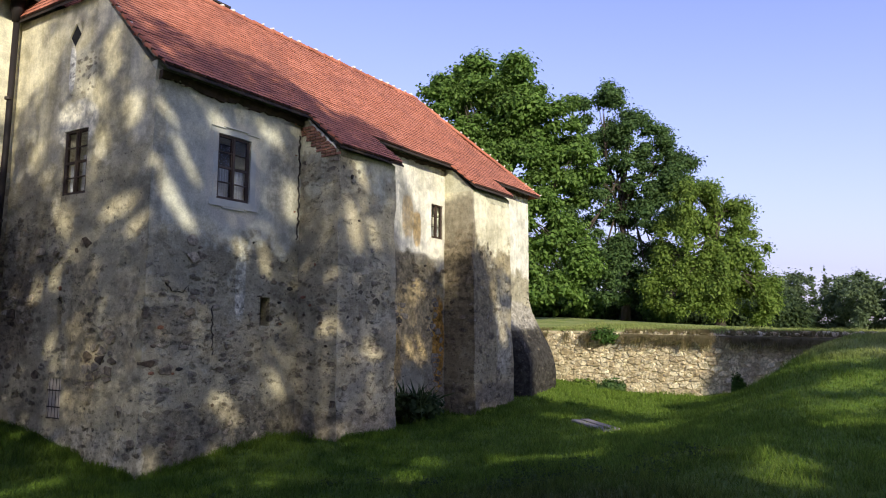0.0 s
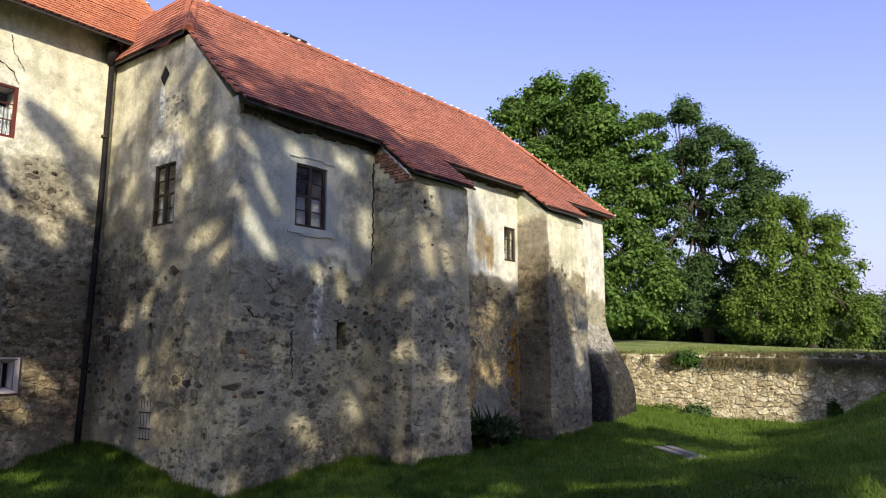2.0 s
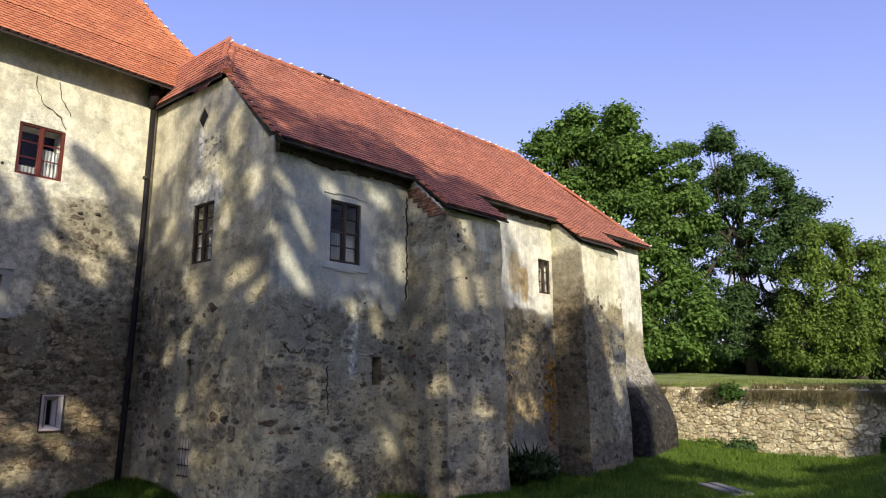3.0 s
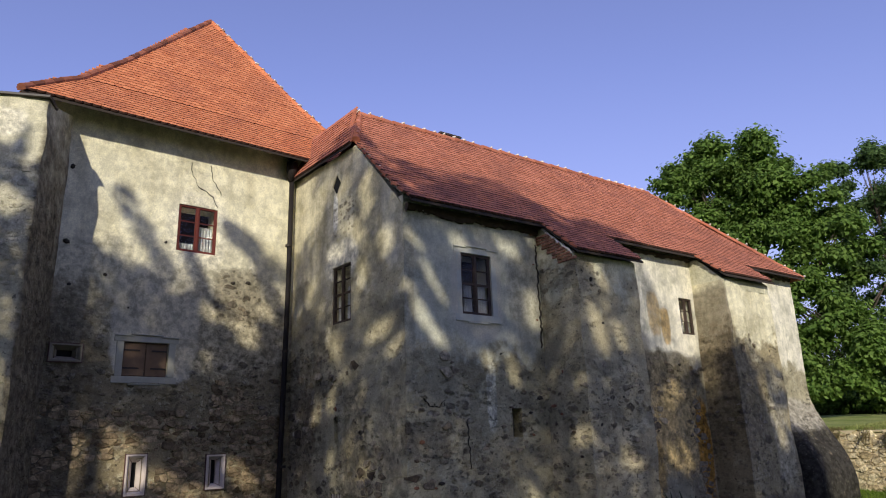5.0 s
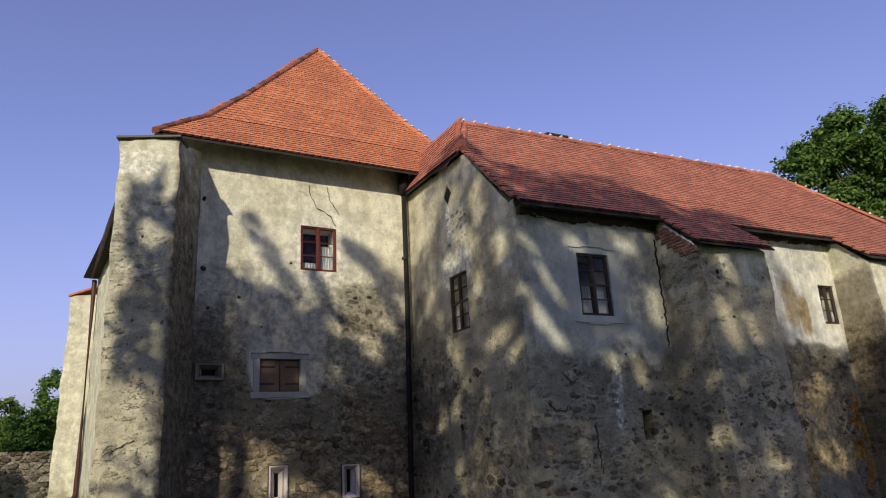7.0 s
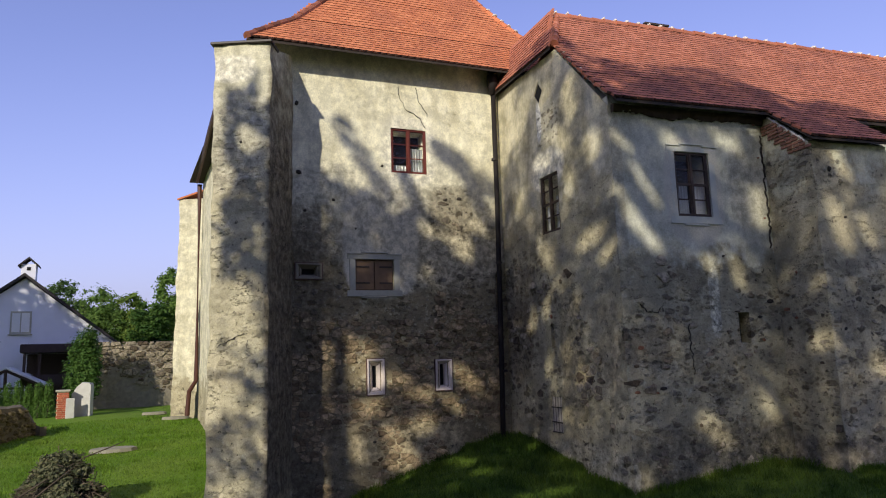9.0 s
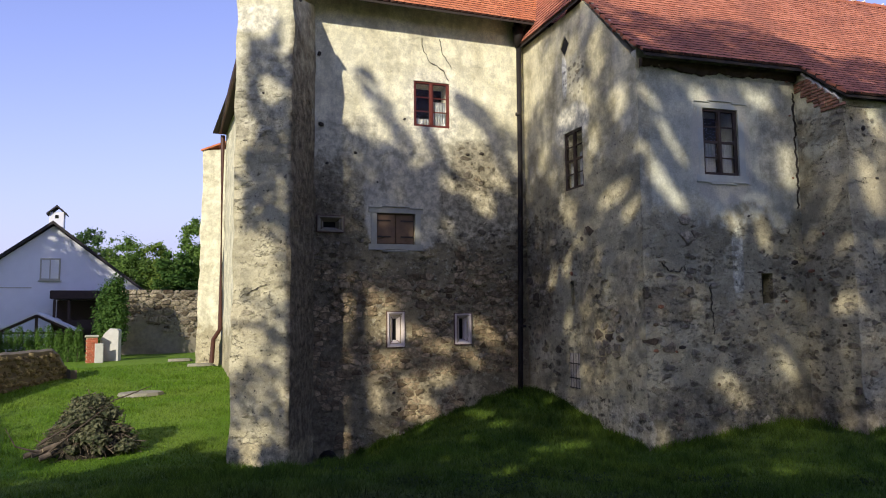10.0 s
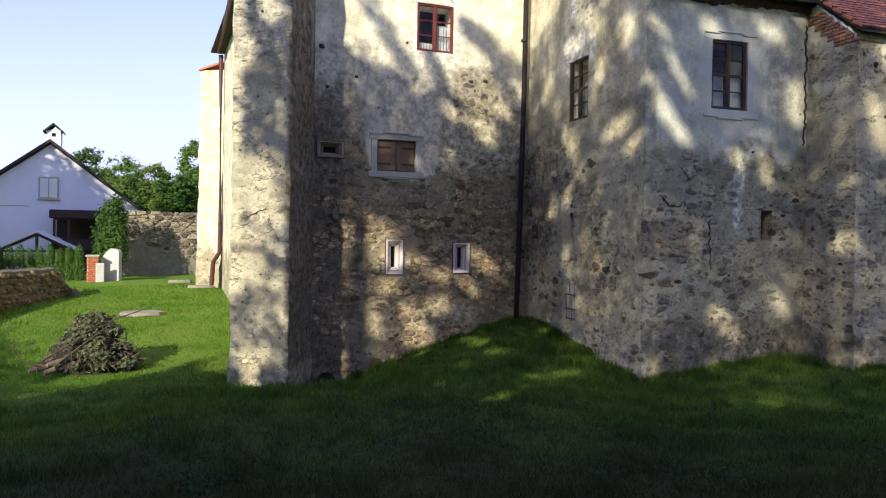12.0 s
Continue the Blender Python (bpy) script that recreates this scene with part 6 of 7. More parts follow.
for nm, fr, u0, u1, z0, z1, level, cut, sd, shun, par in (("long_wall_stones", F_A, 0.1, 3.8, -2.8, 2.4, 1.7, 0.48, 21, (WIN_A, HOLE_A), wing), ("recess_stones", F_A, 6.0, 9.9, -2.6, 2.6, 1.9, 0.36, 22, (WIN_E,), wing),
                                                 ("gable_stones", F_B, 0.1, 4.9, -2.8, 2.6, 2.2, 0.42, 23, (WIN_B, SLIT_B, GRATE), wing), ("buttress_stones", F_A @ Matrix.Translation((0, -P1[2], 0)), 3.95, 5.85, -2.8, 2.2, 1.6, 0.42, 24, (), wing),
                                                 ("buttress_stones", F_A @ Matrix.Translation((0, -P2[2], 0)), 10.05, 12.1, -2.6, 3.0, 2.2, 0.34, 25, (), wing)):
    bed = part(nm[:-1] + "_bed", boxed(u0 + 0.3, 0.1, z0 - 0.3, u0 + 0.6, 0.2, z0 - 0.1), M_BED, par, "", fr)
    masonry(bed, fr, u0, u1, z0, z1, 0.22, 0.14, ((u0 + u1) / 2, 0.0), M_STONE_G, M_STONE_GI, 0.03, 0.028, fallen(0.9, level, cut, sd, shun), 110, sd)


def crack(parent, fr, pts, width, seed, y=-0.012):
    """A jagged dark strip along a line of (u, z), for the shade in an open crack."""
    rnd = random.Random(seed)
    bm = bmesh.new()
    line = []
    for (a, b), (c, d) in zip(pts, pts[1:]):
        n = max(2, int(math.hypot(c - a, d - b) / 0.07))
        line += [(a + (c - a) * i / n, b + (d - b) * i / n) for i in range(n)]
    line.append(pts[-1])
    rows = []
    for i, (u, z) in enumerate(line):
        o, w = rnd.uniform(-0.03, 0.03), width * rnd.uniform(0.25, 1.0) * (0.3 if i in (0, len(line) - 1) else 1)
        rows.append([bm.verts.new((u + o - w, y, z + rnd.uniform(-0.02, 0.02))), bm.verts.new((u + o + w, y, z + rnd.uniform(-0.02, 0.02))), bm.verts.new((u + o + w, 0.08, z)), bm.verts.new((u + o - w, 0.08, z))])
    for a, b in zip(rows, rows[1:]):
        for j in range(4):
            bm.faces.new((a[j], a[(j + 1) % 4], b[(j + 1) % 4], b[j]))
    return part("crack", bm, M_CRACK, parent, "dark strip for the shade in a plaster crack", fr)


# near-black: the shade inside cracks and putlog holes put into the colour
M_CRACK = simple("crack_shadow", (0.05, 0.042, 0.033), 0.95, 0.3, 12)
crack(wing, F_A, [(3.80, 4.6), (3.78, 3.6), (3.80, 2.6), (3.77, 2.1)], 0.018, 1, -0.03)
crack(tower, F_T, [(2.70, 7.05), (2.74, 6.75), (2.86, 6.6), (2.92, 6.38), (3.12, 6.32), (3.3, 6.2), (3.42, 5.95)], 0.0045, 2, -0.02)
crack(tower, F_T, [(3.22, 7.05), (3.26, 6.7), (3.4, 6.5), (3.52, 6.3)], 0.004, 3, -0.02)
crack(tower, F_P, [(0.2, 0.35), (0.5, 0.5), (0.75, 0.62)], 0.015, 4, -0.05)
crack(wing, F_A, [(0.4, 0.9), (0.55, 0.75), (0.8, 0.74), (0.95, 0.88)], 0.014, 5, -0.022)
crack(wing, F_A, [(1.5, 0.5), (1.52, -0.1), (1.56, -0.5)], 0.012, 6, -0.022)
# putlog holes and lost stones: ragged lumps with the holes' shade in their colour
holes = [(F_T, tower, u, z, w, h) for u, z, w, h in ((0.15, 4.55, 0.16, 0.14), (1.0, 3.9, 0.1, 0.09), (2.25, 4.85, 0.09, 0.09), (3.95, 4.05, 0.14, 0.09), (4.35, 4.1, 0.18, 0.11), (0.1, 6.3, 0.12, 0.16), (1.55, 3.2, 0.05, 0.06), (0.3, 3.6, 0.11, 0.09), (1.95, -1.95, 0.1, 0.08))]
holes += [(F_A, wing, u, z, w, h) for u, z, w, h in ((3.6, 0.95, 0.22, 0.12), (3.3, 0.62, 0.16, 0.08), (0.8, -0.75, 0.2, 0.09), (2.5, 1.9, 0.06, 0.06), (6.5, 0.3, 0.14, 0.1), (8.9, 1.9, 0.16, 0.09))]
holes += [(F_A @ Matrix.Translation((0, -P1[2], 0)), wing, u, z, w, h) for u, z, w, h in ((4.3, 3.55, 0.1, 0.14), (4.55, 2.55, 0.1, 0.08), (5.0, 0.9, 0.08, 0.08), (5.4, 1.6, 0.1, 0.07), (4.2, 0.3, 0.16, 0.12))]
holes += [(F_P, tower, u, z, w, h) for u, z, w, h in ((0.62, 4.75, 0.1, 0.1), (0.9, 2.0, 0.07, 0.06))]
for n, (fr, par, u, z, w, h) in enumerate(holes):
    bm = blob(n * 1.7)
    bmesh.ops.scale(bm, verts=bm.verts, vec=(w, 0.11, h))
    part("putlog_hole", bm, M_CRACK, par, "", fr @ Matrix.Translation((u, 0.0, z)))

# dark and reddish stones bared round the hole and on the buttress's side
M_BARED = [stone_mat("bared_brown_stone", (0.07, 0.05, 0.032), (0.15, 0.11, 0.07), "rand"), stone_mat("bared_red_brick", (0.20, 0.09, 0.05), (0.28, 0.14, 0.085), "rand")]
F_C = F_A @ Matrix.Translation((P1[0], 0, 0)) @ Matrix.Rotation(radians(-90), 4, "Z")
for n, (fr, u, z, w, h, red) in enumerate(((F_A, 3.34, 0.14, 0.13, 0.08, 1), (F_A, 2.72, 0.74, 0.2, 0.05, 0), (F_A, 2.98, 0.82, 0.12, 0.05, 0), (F_A, 0.2, -0.8, 0.17, 0.09, 1), (F_A, 0.66, -0.83, 0.11, 0.06, 1), (F_A, 0.35, 0.05, 0.2, 0.11, 1), (F_A, 1.6, -1.5, 0.12, 0.1, 0), (F_A, 0.22, -0.3, 0.16, 0.1, 0),
                                       (F_C, 0.19, 0.76, 0.26, 0.1, 1), (F_C, 0.42, 0.57, 0.14, 0.08, 1), (F_C, 0.23, 0.36, 0.15, 0.08, 0), (F_C, 0.75, 0.17, 0.17, 0.08, 0), (F_C, 0.95, -0.35, 0.18, 0.09, 0), (F_C, 0.5, -0.55, 0.09, 0.07, 0), (F_C, 0.55, 1.5, 0.08, 0.1, 1), (F_A, 3.68, 4.1, 0.08, 0.05, 1), (F_A, 3.68, 2.75, 0.09, 0.06, 1), (F_B, 2.28, 0.85, 0.14, 0.14, 1))):
    bm = blob(n * 2.3 + 50)
    bmesh.ops.scale(bm, verts=bm.verts, vec=(w * 0.8, 0.035, h * 0.9))
    part("bared_stone", bm, M_BARED[red], wing, "", fr @ Matrix.Translation((u, -0.01, z)))

# ---------------------------------------------------------------- village side: house, hedge, walls
def facing(az, r, turn, z=0.0):
    """A frame at polar place az, r whose x runs to the right and y away from the camera, turned by some degrees."""
    x, y = polar(az, r)
    return wall_frame(x, y, az + 90 + turn) @ Matrix.Translation((0, 0, z))


M_GATEWHITE = simple("weathered_white_gate_plaster", (0.50, 0.49, 0.45), 0.9, 0.15, 5, bump=0.01)
M_WHITE = simple("white_house_plaster", (0.74, 0.74, 0.80), 0.9, 0.05, 2.0, bump=0.004)
M_ROOFDK = simple("dark_fibre_roof", (0.035, 0.03, 0.03), 0.8, 0.3, 4, bump=0.01)
M_WINWHITE = simple("white_window_paint", (0.72, 0.72, 0.70), 0.5, 0.06, 10)
M_BLUE = simple("blue_painted_door", (0.03, 0.03, 0.16), 0.6, 0.2, 8)
M_GATEBRICK = simple("red_gate_brick", (0.42, 0.12, 0.065), 0.85, 0.2, 16, bump=0.004, per="rand")

H = facing(-69.25, 42.0, 6.0)
house = thing("village_house", "white rendered gabled house with dark roof", "house", H @ Matrix.Translation((0, 0, -2.3)))
hw, za, ze = 4.35, 4.85, 1.35
bm = bmesh.new()
pts = [(-hw - 0.6, -2.6), (hw, -2.6), (hw, ze), (0, za - 0.1), (-hw - 0.6, ze - 0.45)]
fr_ = [bm.verts.new((x, 0, z)) for x, z in pts]
bk_ = [bm.verts.new((x, 9, z)) for x, z in pts]
bm.faces.new(fr_), bm.faces.new(bk_[::-1])
for i in range(5):
    bm.faces.new((fr_[i], fr_[(i + 1) % 5], bk_[(i + 1) % 5], bk_[i]))
part("wall", bm, M_WHITE, house, "plain white rendered gable wall", H)
for sx, x1, z1 in ((1, hw + 0.35, ze - 0.28), (-1, -hw - 1.0, ze - 0.75)):
    bm = bmesh.new()
    a = [bm.verts.new(v) for v in ((0, -0.35, za), (x1, -0.35, z1), (x1, 9.3, z1), (0, 9.3, za))]
    bm.faces.new(a)
    e = bmesh.ops.extrude_face_region(bm, geom=list(bm.faces))
    bmesh.ops.translate(bm, verts=[g for g in e["geom"] if isinstance(g, bmesh.types.BMVert)], vec=(0, 0, 0.16))
    part("roof_slope", bm, M_ROOFDK, house, "", H)
part("string_course", boxed(-hw - 0.6, -0.03, 1.44, -0.9, 0.0, 1.48), M_TRIM, house, "", H)
hwin = part("window", boxed(-0.55, -0.05, 1.85, 0.40, 0.02, 3.03, bevel=0.01), M_TRIM, house, "white framed gable window with blind", H)
for x0, x1 in ((-0.47, -0.11), (-0.05, 0.32)):
    part("pane", boxed(x0, -0.062, 1.95, x1, -0.052, 2.93), M_WINWHITE, hwin, "", H)
part("window_sill", boxed(-0.62, -0.12, 1.80, 0.47, 0.0, 1.85, bevel=0.01), M_TRIM, hwin, "", H)
chim = part("chimney", boxed(-0.28, 0.6, 4.4, 0.42, 1.3, 5.6, bevel=0.02), M_WHITE, house, "white chimney with a little gabled hood", H)
# near-black plate on the chimney's face, for the shade in the flue
part("flue_opening", boxed(-0.02, 0.585, 5.25, 0.16, 0.6, 5.43), M_DARK, chim, "", H)
bm = bmesh.new()
a = [bm.verts.new(v) for v in ((-0.42, 0.45, 5.52), (0.07, 0.45, 5.98), (0.56, 0.45, 5.52), (0.56, 0.45, 5.44), (0.07, 0.45, 5.88), (-0.42, 0.45, 5.44))]
bm.faces.new(a)
e = bmesh.ops.extrude_face_region(bm, geom=list(bm.faces))
bmesh.ops.translate(bm, verts=[g for g in e["geom"] if isinstance(g, bmesh.types.BMVert)], vec=(0, 1.0, 0))
part("chimney_hood", bm, M_ROOFDK, chim, "", H)
# veranda
part("veranda_roof", boxed(0.2, -2.4, 0.82, 3.6, 0.0, 1.25, bevel=0.04), simple("brown_veranda_boards", (0.045, 0.03, 0.027), 0.8, 0.3, 5), house, "dark brown veranda roof", H)
for x in (0.35, 1.0, 3.4):
    part("veranda_post", boxed(x, -2.3, -2.3, x + 0.12, -2.18, 0.78), M_WOODDARK, house, "", H)
part("veranda_rail", boxed(0.3, -2.32, -0.75, 3.4, -2.22, -0.25), M_WOODDARK, house, "", H)
part("door", boxed(2.2, -0.09, -1.3, 3.0, -0.05, 0.6), M_BLUE, house, "dark blue door", H)
# dark panel stands in for the shaded space under the veranda roof
part("veranda_boarding", boxed(0.3, -0.05, -2.2, 3.5, -0.01, 0.8), M_WOODDARK, house, "", H)

# low gabled glass shelter before the house
K = facing(-70.05, 38.0, 8.0)
gl = thing("garden_shelter", "low white-roofed garden shelter with dark gable posts", "shelter", K @ Matrix.Translation((0, 0, -2.2)))
for sx in (-1, 1):
    bm = bmesh.new()
    a = [bm.verts.new(v) for v in ((0, -0.2, 0.08), (sx * 1.7, -0.2, -0.78), (sx * 1.7, 2.5, -0.78), (0, 2.5, 0.08))]
    bm.faces.new(a)
    e = bmesh.ops.extrude_face_region(bm, geom=list(bm.faces))
    bmesh.ops.translate(bm, verts=[g for g in e["geom"] if isinstance(g, bmesh.types.BMVert)], vec=(0, 0, 0.07))
    part("roof_slope", bm, M_WINWHITE, gl, "", K)
    part("rafter", tube(bmesh.new(), [(0, -0.12, 0.0), (sx * 1.65, -0.12, -0.84)], 0.07, 6), M_WOODDARK, gl, "", K)
for x in (-1.5, -0.06, 1.4):
    part("post", boxed(x, -0.16, -2.2, x + 0.12, -0.04, -0.05 if abs(x) < 0.5 else -0.7), M_WOODDARK, gl, "", K)
part("tie_beam", boxed(-1.6, -0.15, -0.86, 1.6, -0.05, -0.76), M_WOODDARK, gl, "", K)

# row of clipped thujas
for i in range(11):
    az = -73.6 + i * 0.62
    r = 34.0 - 0.12 * i
    x, y = polar(az, r)
    g = -1.95
    h = 1.42 + 0.1 * math.sin(i * 2.1)
    th = thing("thuja", "slim clipped thuja in a garden hedge row", "shrub", Matrix.Translation((x, y, g)), "thuja hedge row")
    part("trunk", tube(bmesh.new(), [(x, y, g - 0.1), (x, y, g + h * 0.8)], [0.04, 0.01], 6), M_BARK, th)
    leaves("crown", [(x, y, g + h * 0.36, 0.24, 0.24, h * 0.42), (x, y, g + h * 0.72, 0.17, 0.17, h * 0.30)], 3200, 0.055, M_THUJA, th, 200 + i, 0.75, -0.6)

# rubble garden wall behind the lawn
x0, y0 = polar(-65.4, 35.5)
x1, y1 = polar(-56.5, 36.5)
L_ = math.hypot(x1 - x0, y1 - y0)
F_R = wall_frame(x0, y0, math.degrees(math.atan2(x1 - x0, y1 - y0)))
gw = thing("garden_wall", "old rubble stone garden wall with crumbling top", "stone wall", F_R @ Matrix.Translation((0, 0, -2.0)), kind="structure")
part("mortar_core", rough_wall(0, L_, -2.6, 1.05, (), 0.6, 0.35, 0.08, top=lambda u: 1.12 + 0.14 * noise.noise((u * 0.9, 0, 0)), crease=0.3, seed=6.0), M_BED_G, gw, "", F_R)
masonry(gw, F_R, 0.1, L_, -2.4, 1.18, 0.32, 0.19, (3.6, 0.0), M_STONE_G, M_STONE_GI, 0.07, 0.03, lambda u, z, r_: z > -0.7 + 0.8 * noise.noise((u * 0.5, 0, 1)) - (u - 2.5) * 0.4, 200, 8)

# ivy-clad bush on the wall's end
x, y = polar(-65.3, 34.0)
iv = thing("ivy_bush", "dense dark green ivy bush beside the gate", "shrub", Matrix.Translation((x, y, -1.9)))
part("stem", tube(bmesh.new(), [(x, y, -2.0), (x, y, 0.8)], [0.08, 0.03], 6), M_BARK, iv)
leaves("crown", [(x + 0.1, y, 0.75, 0.78, 0.6, 0.85), (x - 0.15, y, 0.0, 0.85, 0.6, 0.8), (x - 0.3, y, -0.8, 0.7, 0.6, 0.7), (x + 0.55, y, 0.1, 0.6, 0.5, 1.0), (x + 0.5, y, 1.3, 0.3, 0.3, 0.5), (x + 0.75, y, -0.7, 0.4, 0.4, 0.6)], 8500, 0.13, M_LEAF5, iv, 301, 0.35)

# gate: brick pillar and white sloping pier
B_ = facing(-66.5, 31.6, 0.0)
gp = thing("brick_gate_pillar", "low red brick gate pillar with flat cap", "gate pillar", B_ @ Matrix.Translation((0, 0, -1.95)))
part("core", boxed(-0.20, 0.0, -2.2, 0.20, 0.40, -0.9), M_BED, gp, "", B_)
me = mesh_of(boxed(-0.095, -0.02, -0.034, 0.095, 0.03, 0.034, bevel=0.006), "brick", M_GATEBRICK)
for j in range(13):
    for i in range(2):
        off = 0.0 if j % 2 else 0.05
        piece("brick", me, gp, B_ @ Matrix.Translation((-0.10 + i * 0.2 + (off - 0.025), 0.0, -1.93 + j * 0.08)))
        piece("brick", me, gp, B_ @ Matrix.Translation((0.20, 0.10 + i * 0.2 + off - 0.025, -1.93 + j * 0.08)) @ Matrix.Rotation(radians(90), 4, "Z"))
part("cap", boxed(-0.26, -0.06, -0.9, 0.26, 0.46, -0.82, bevel=0.015), M_TRIM, gp, "", B_)
B2 = facing(-65.35, 32.0, 20.0)
bm = bmesh.new()
prof = [(-0.36, -2.2), (0.36, -2.2), (0.36, -1.1), (0.36, -0.66), (0.30, -0.60), (0.02, -0.56), (-0.16, -0.72), (-0.36, -1.02)]
a = [bm.verts.new((x, 0, z)) for x, z in prof]
b = [bm.verts.new((x, 0.35, z)) for x, z in prof]
bm.faces.new(a), bm.faces.new(b[::-1])
for i in range(8):
    bm.faces.new((a[i], a[(i + 1) % 8], b[(i + 1) % 8], b[i]))
alone("white_gate_pier", bm, M_GATEWHITE, "white plastered gate pier with sloping top", "gate pillar", B2, (0, 0, -2.0))
bm = boxed(-0.16, -0.05, -2.1, 0.16, 0.02, -1.15, bevel=0.02)
alone("white_board", bm, M_GATEWHITE, "small white board leaning at the gate", "board", facing(-66.0, 31.5, 0.0), (0, 0, -2.0))

# low curved retaining wall by the lawn
rt = thing("retaining_wall", "low curved stone retaining wall with grass on top", "stone wall", Matrix.Translation((-24, 8, -2.2)), kind="structure")
bm = bmesh.new()
N_ = 26
rings = []
for i in range(N_ + 1):
    f = i / N_
    az = -78.0 + 10.6 * f
    r = 21.5 + 6.6 * f - 0.9 * smooth_step(0.9, 1.0, f) + 1.6 * max(0, f - 0.86)
    x, y = polar(az, r)
    d = Vector((x, y)).normalized()
    zt = -1.22 + 0.03 * f + 0.04 * noise.noise((f * 20, 0, 0)) - 1.3 * smooth_step(0.84, 1.02, f)
    rings.append([bm.verts.new((x + d.x * k, y + d.y * k, z)) for k, z in ((0, -3.0), (0.02 + 0.03 * noise.noise((f * 30, 1, 0)), -1.9), (0.05, zt), (0.75, zt + 0.05), (0.8, -3.0))])
for a, b in zip(rings, rings[1:]):
    for j in range(4):
        bm.faces.new((a[j], b[j], b[j + 1], a[j + 1]))
bm.faces.new(rings[-1]), bm.faces.new(rings[0][::-1])
part("mortar_core", bm, M_BEDDARK, rt)
rnd = random.Random(31)
shapes = [mesh_of(blob(900 + i), "stone", M_STONE_R) for i in range(5)]
for j in range(6):
    for i in range(44):
        f = (i + 0.5 * (j % 2) + rnd.uniform(-0.2, 0.2)) / 44
        az, r = -78.0 + 10.6 * f, 21.5 + 6.6 * f
        x, y = polar(az, r)
        z = -2.35 + j * 0.2 + rnd.uniform(-0.07, 0.07)
        if f > 0.97 or z > -1.2 - 1.3 * smooth_step(0.84, 1.02, f):
            continue
        piece("stone", rnd.choice(shapes), rt, Matrix.Translation((x, y, z)) @ Matrix.Rotation(radians(-az), 4, "Z") @ Matrix.Rotation(rnd.uniform(-0.3, 0.3), 4, "Y") @ Matrix.Diagonal((rnd.uniform(0.16, 0.36), 0.12, rnd.uniform(0.12, 0.24), 1)))

# brush pile on the lawn
px, py = polar(-66.6, 17.3)
pile = thing("brush_pile", "heap of cut branches and withered garden waste", "brush pile", Matrix.Translation((px, py, -2.95)))
rnd = random.Random(17)
M_TWIG = simple("dry_twigs", (0.12, 0.092, 0.065), 0.95, 0.5, 10, per="island")
M_WITHER = leaf_mat("withered_leaves", (0.05, 0.066, 0.03), (0.19, 0.185, 0.10), 0.2)
M_RUSTLEAF = leaf_mat("rusty_dead_leaves", (0.16, 0.07, 0.03), (0.30, 0.14, 0.055), 0.2)
gz = ground_level(px, py)
TOWARD = Vector((-px, -py, 0)).normalized()            # to the lawn's near side
SIDE = Vector((-TOWARD.y, TOWARD.x, 0))                # along the heap


def on_heap(a, f):
    """A point on the heap's uneven back: a round it, f from crest to foot."""
    w = 0.80 + 0.14 * math.sin(a * 2 + 0.7) + 0.10 * math.sin(a * 5)
    return Vector((px, py, gz)) + SIDE * (w * f * math.cos(a)) + TOWARD * (0.65 * f * math.sin(a)) + Vector((0, 0, 1.0 * (1 - f ** 1.7) * (1 + 0.16 * math.sin(a * 3 + 1))))


bm = bmesh.new()
bmesh.ops.create_icosphere(bm, subdivisions=3, radius=1.0)
for v in bm.verts:
    n = 1 + 0.4 * noise.noise(v.co * 2.3)
    v.co = SIDE * (v.co.x * 0.66 * n) + TOWARD * (v.co.y * 0.52 * n) + Vector((0, 0, max(-0.15, v.co.z * 0.86 * n)))
part("core", bm, simple("dark_rotting_heap", (0.03, 0.026, 0.017), 0.95, 0.4, 9, bump=0.05), pile, "", Matrix.Translation((px, py, gz - 0.05)))
for grp in range(4):
    bm = bmesh.new()
    for i in range(120):
        a, f = rnd.uniform(0, 2 * math.pi), rnd.uniform(0.05, 1.05) ** 0.7
        c = on_heap(a, f) + Vector((0, 0, rnd.uniform(-0.05, 0.10)))
        d = (SIDE * rnd.gauss(math.cos(a), 0.8) + TOWARD * rnd.gauss(math.sin(a), 0.8) + Vector((0, 0, rnd.gauss(-0.5 * f, 0.45)))).normalized() * rnd.uniform(0.10, 0.32)
        tube(bm, [c - d, c + Vector((rnd.gauss(0, 0.05), rnd.gauss(0, 0.05), 0.03)), c + d], [0.012, 0.009, 0.004], 4)
    tagged(part("twig", bm, M_TWIG, pile), kind="stuff")
for i in range(44):
    a = rnd.uniform(0, 2 * math.pi)
    c = on_heap(a, rnd.uniform(0.35, 0.95))
    d = (SIDE * math.cos(a) + TOWARD * math.sin(a) * 0.7 + Vector((0, 0, rnd.uniform(-0.25, 0.6)))) * rnd.uniform(0.12, 0.34)
    part("branch", tube(bmesh.new(), [c - d, c + Vector((rnd.gauss(0, 0.07), rnd.gauss(0, 0.07), 0.05)), c + d * 0.8 + Vector((0, 0, rnd.uniform(-0.1, 0.1))), c + d * 1.3 + Vector((rnd.gauss(0, 0.1), 0, rnd.uniform(-0.1, 0.12)))], [0.022, 0.016, 0.010, 0.004], 5), M_TWIG, pile)
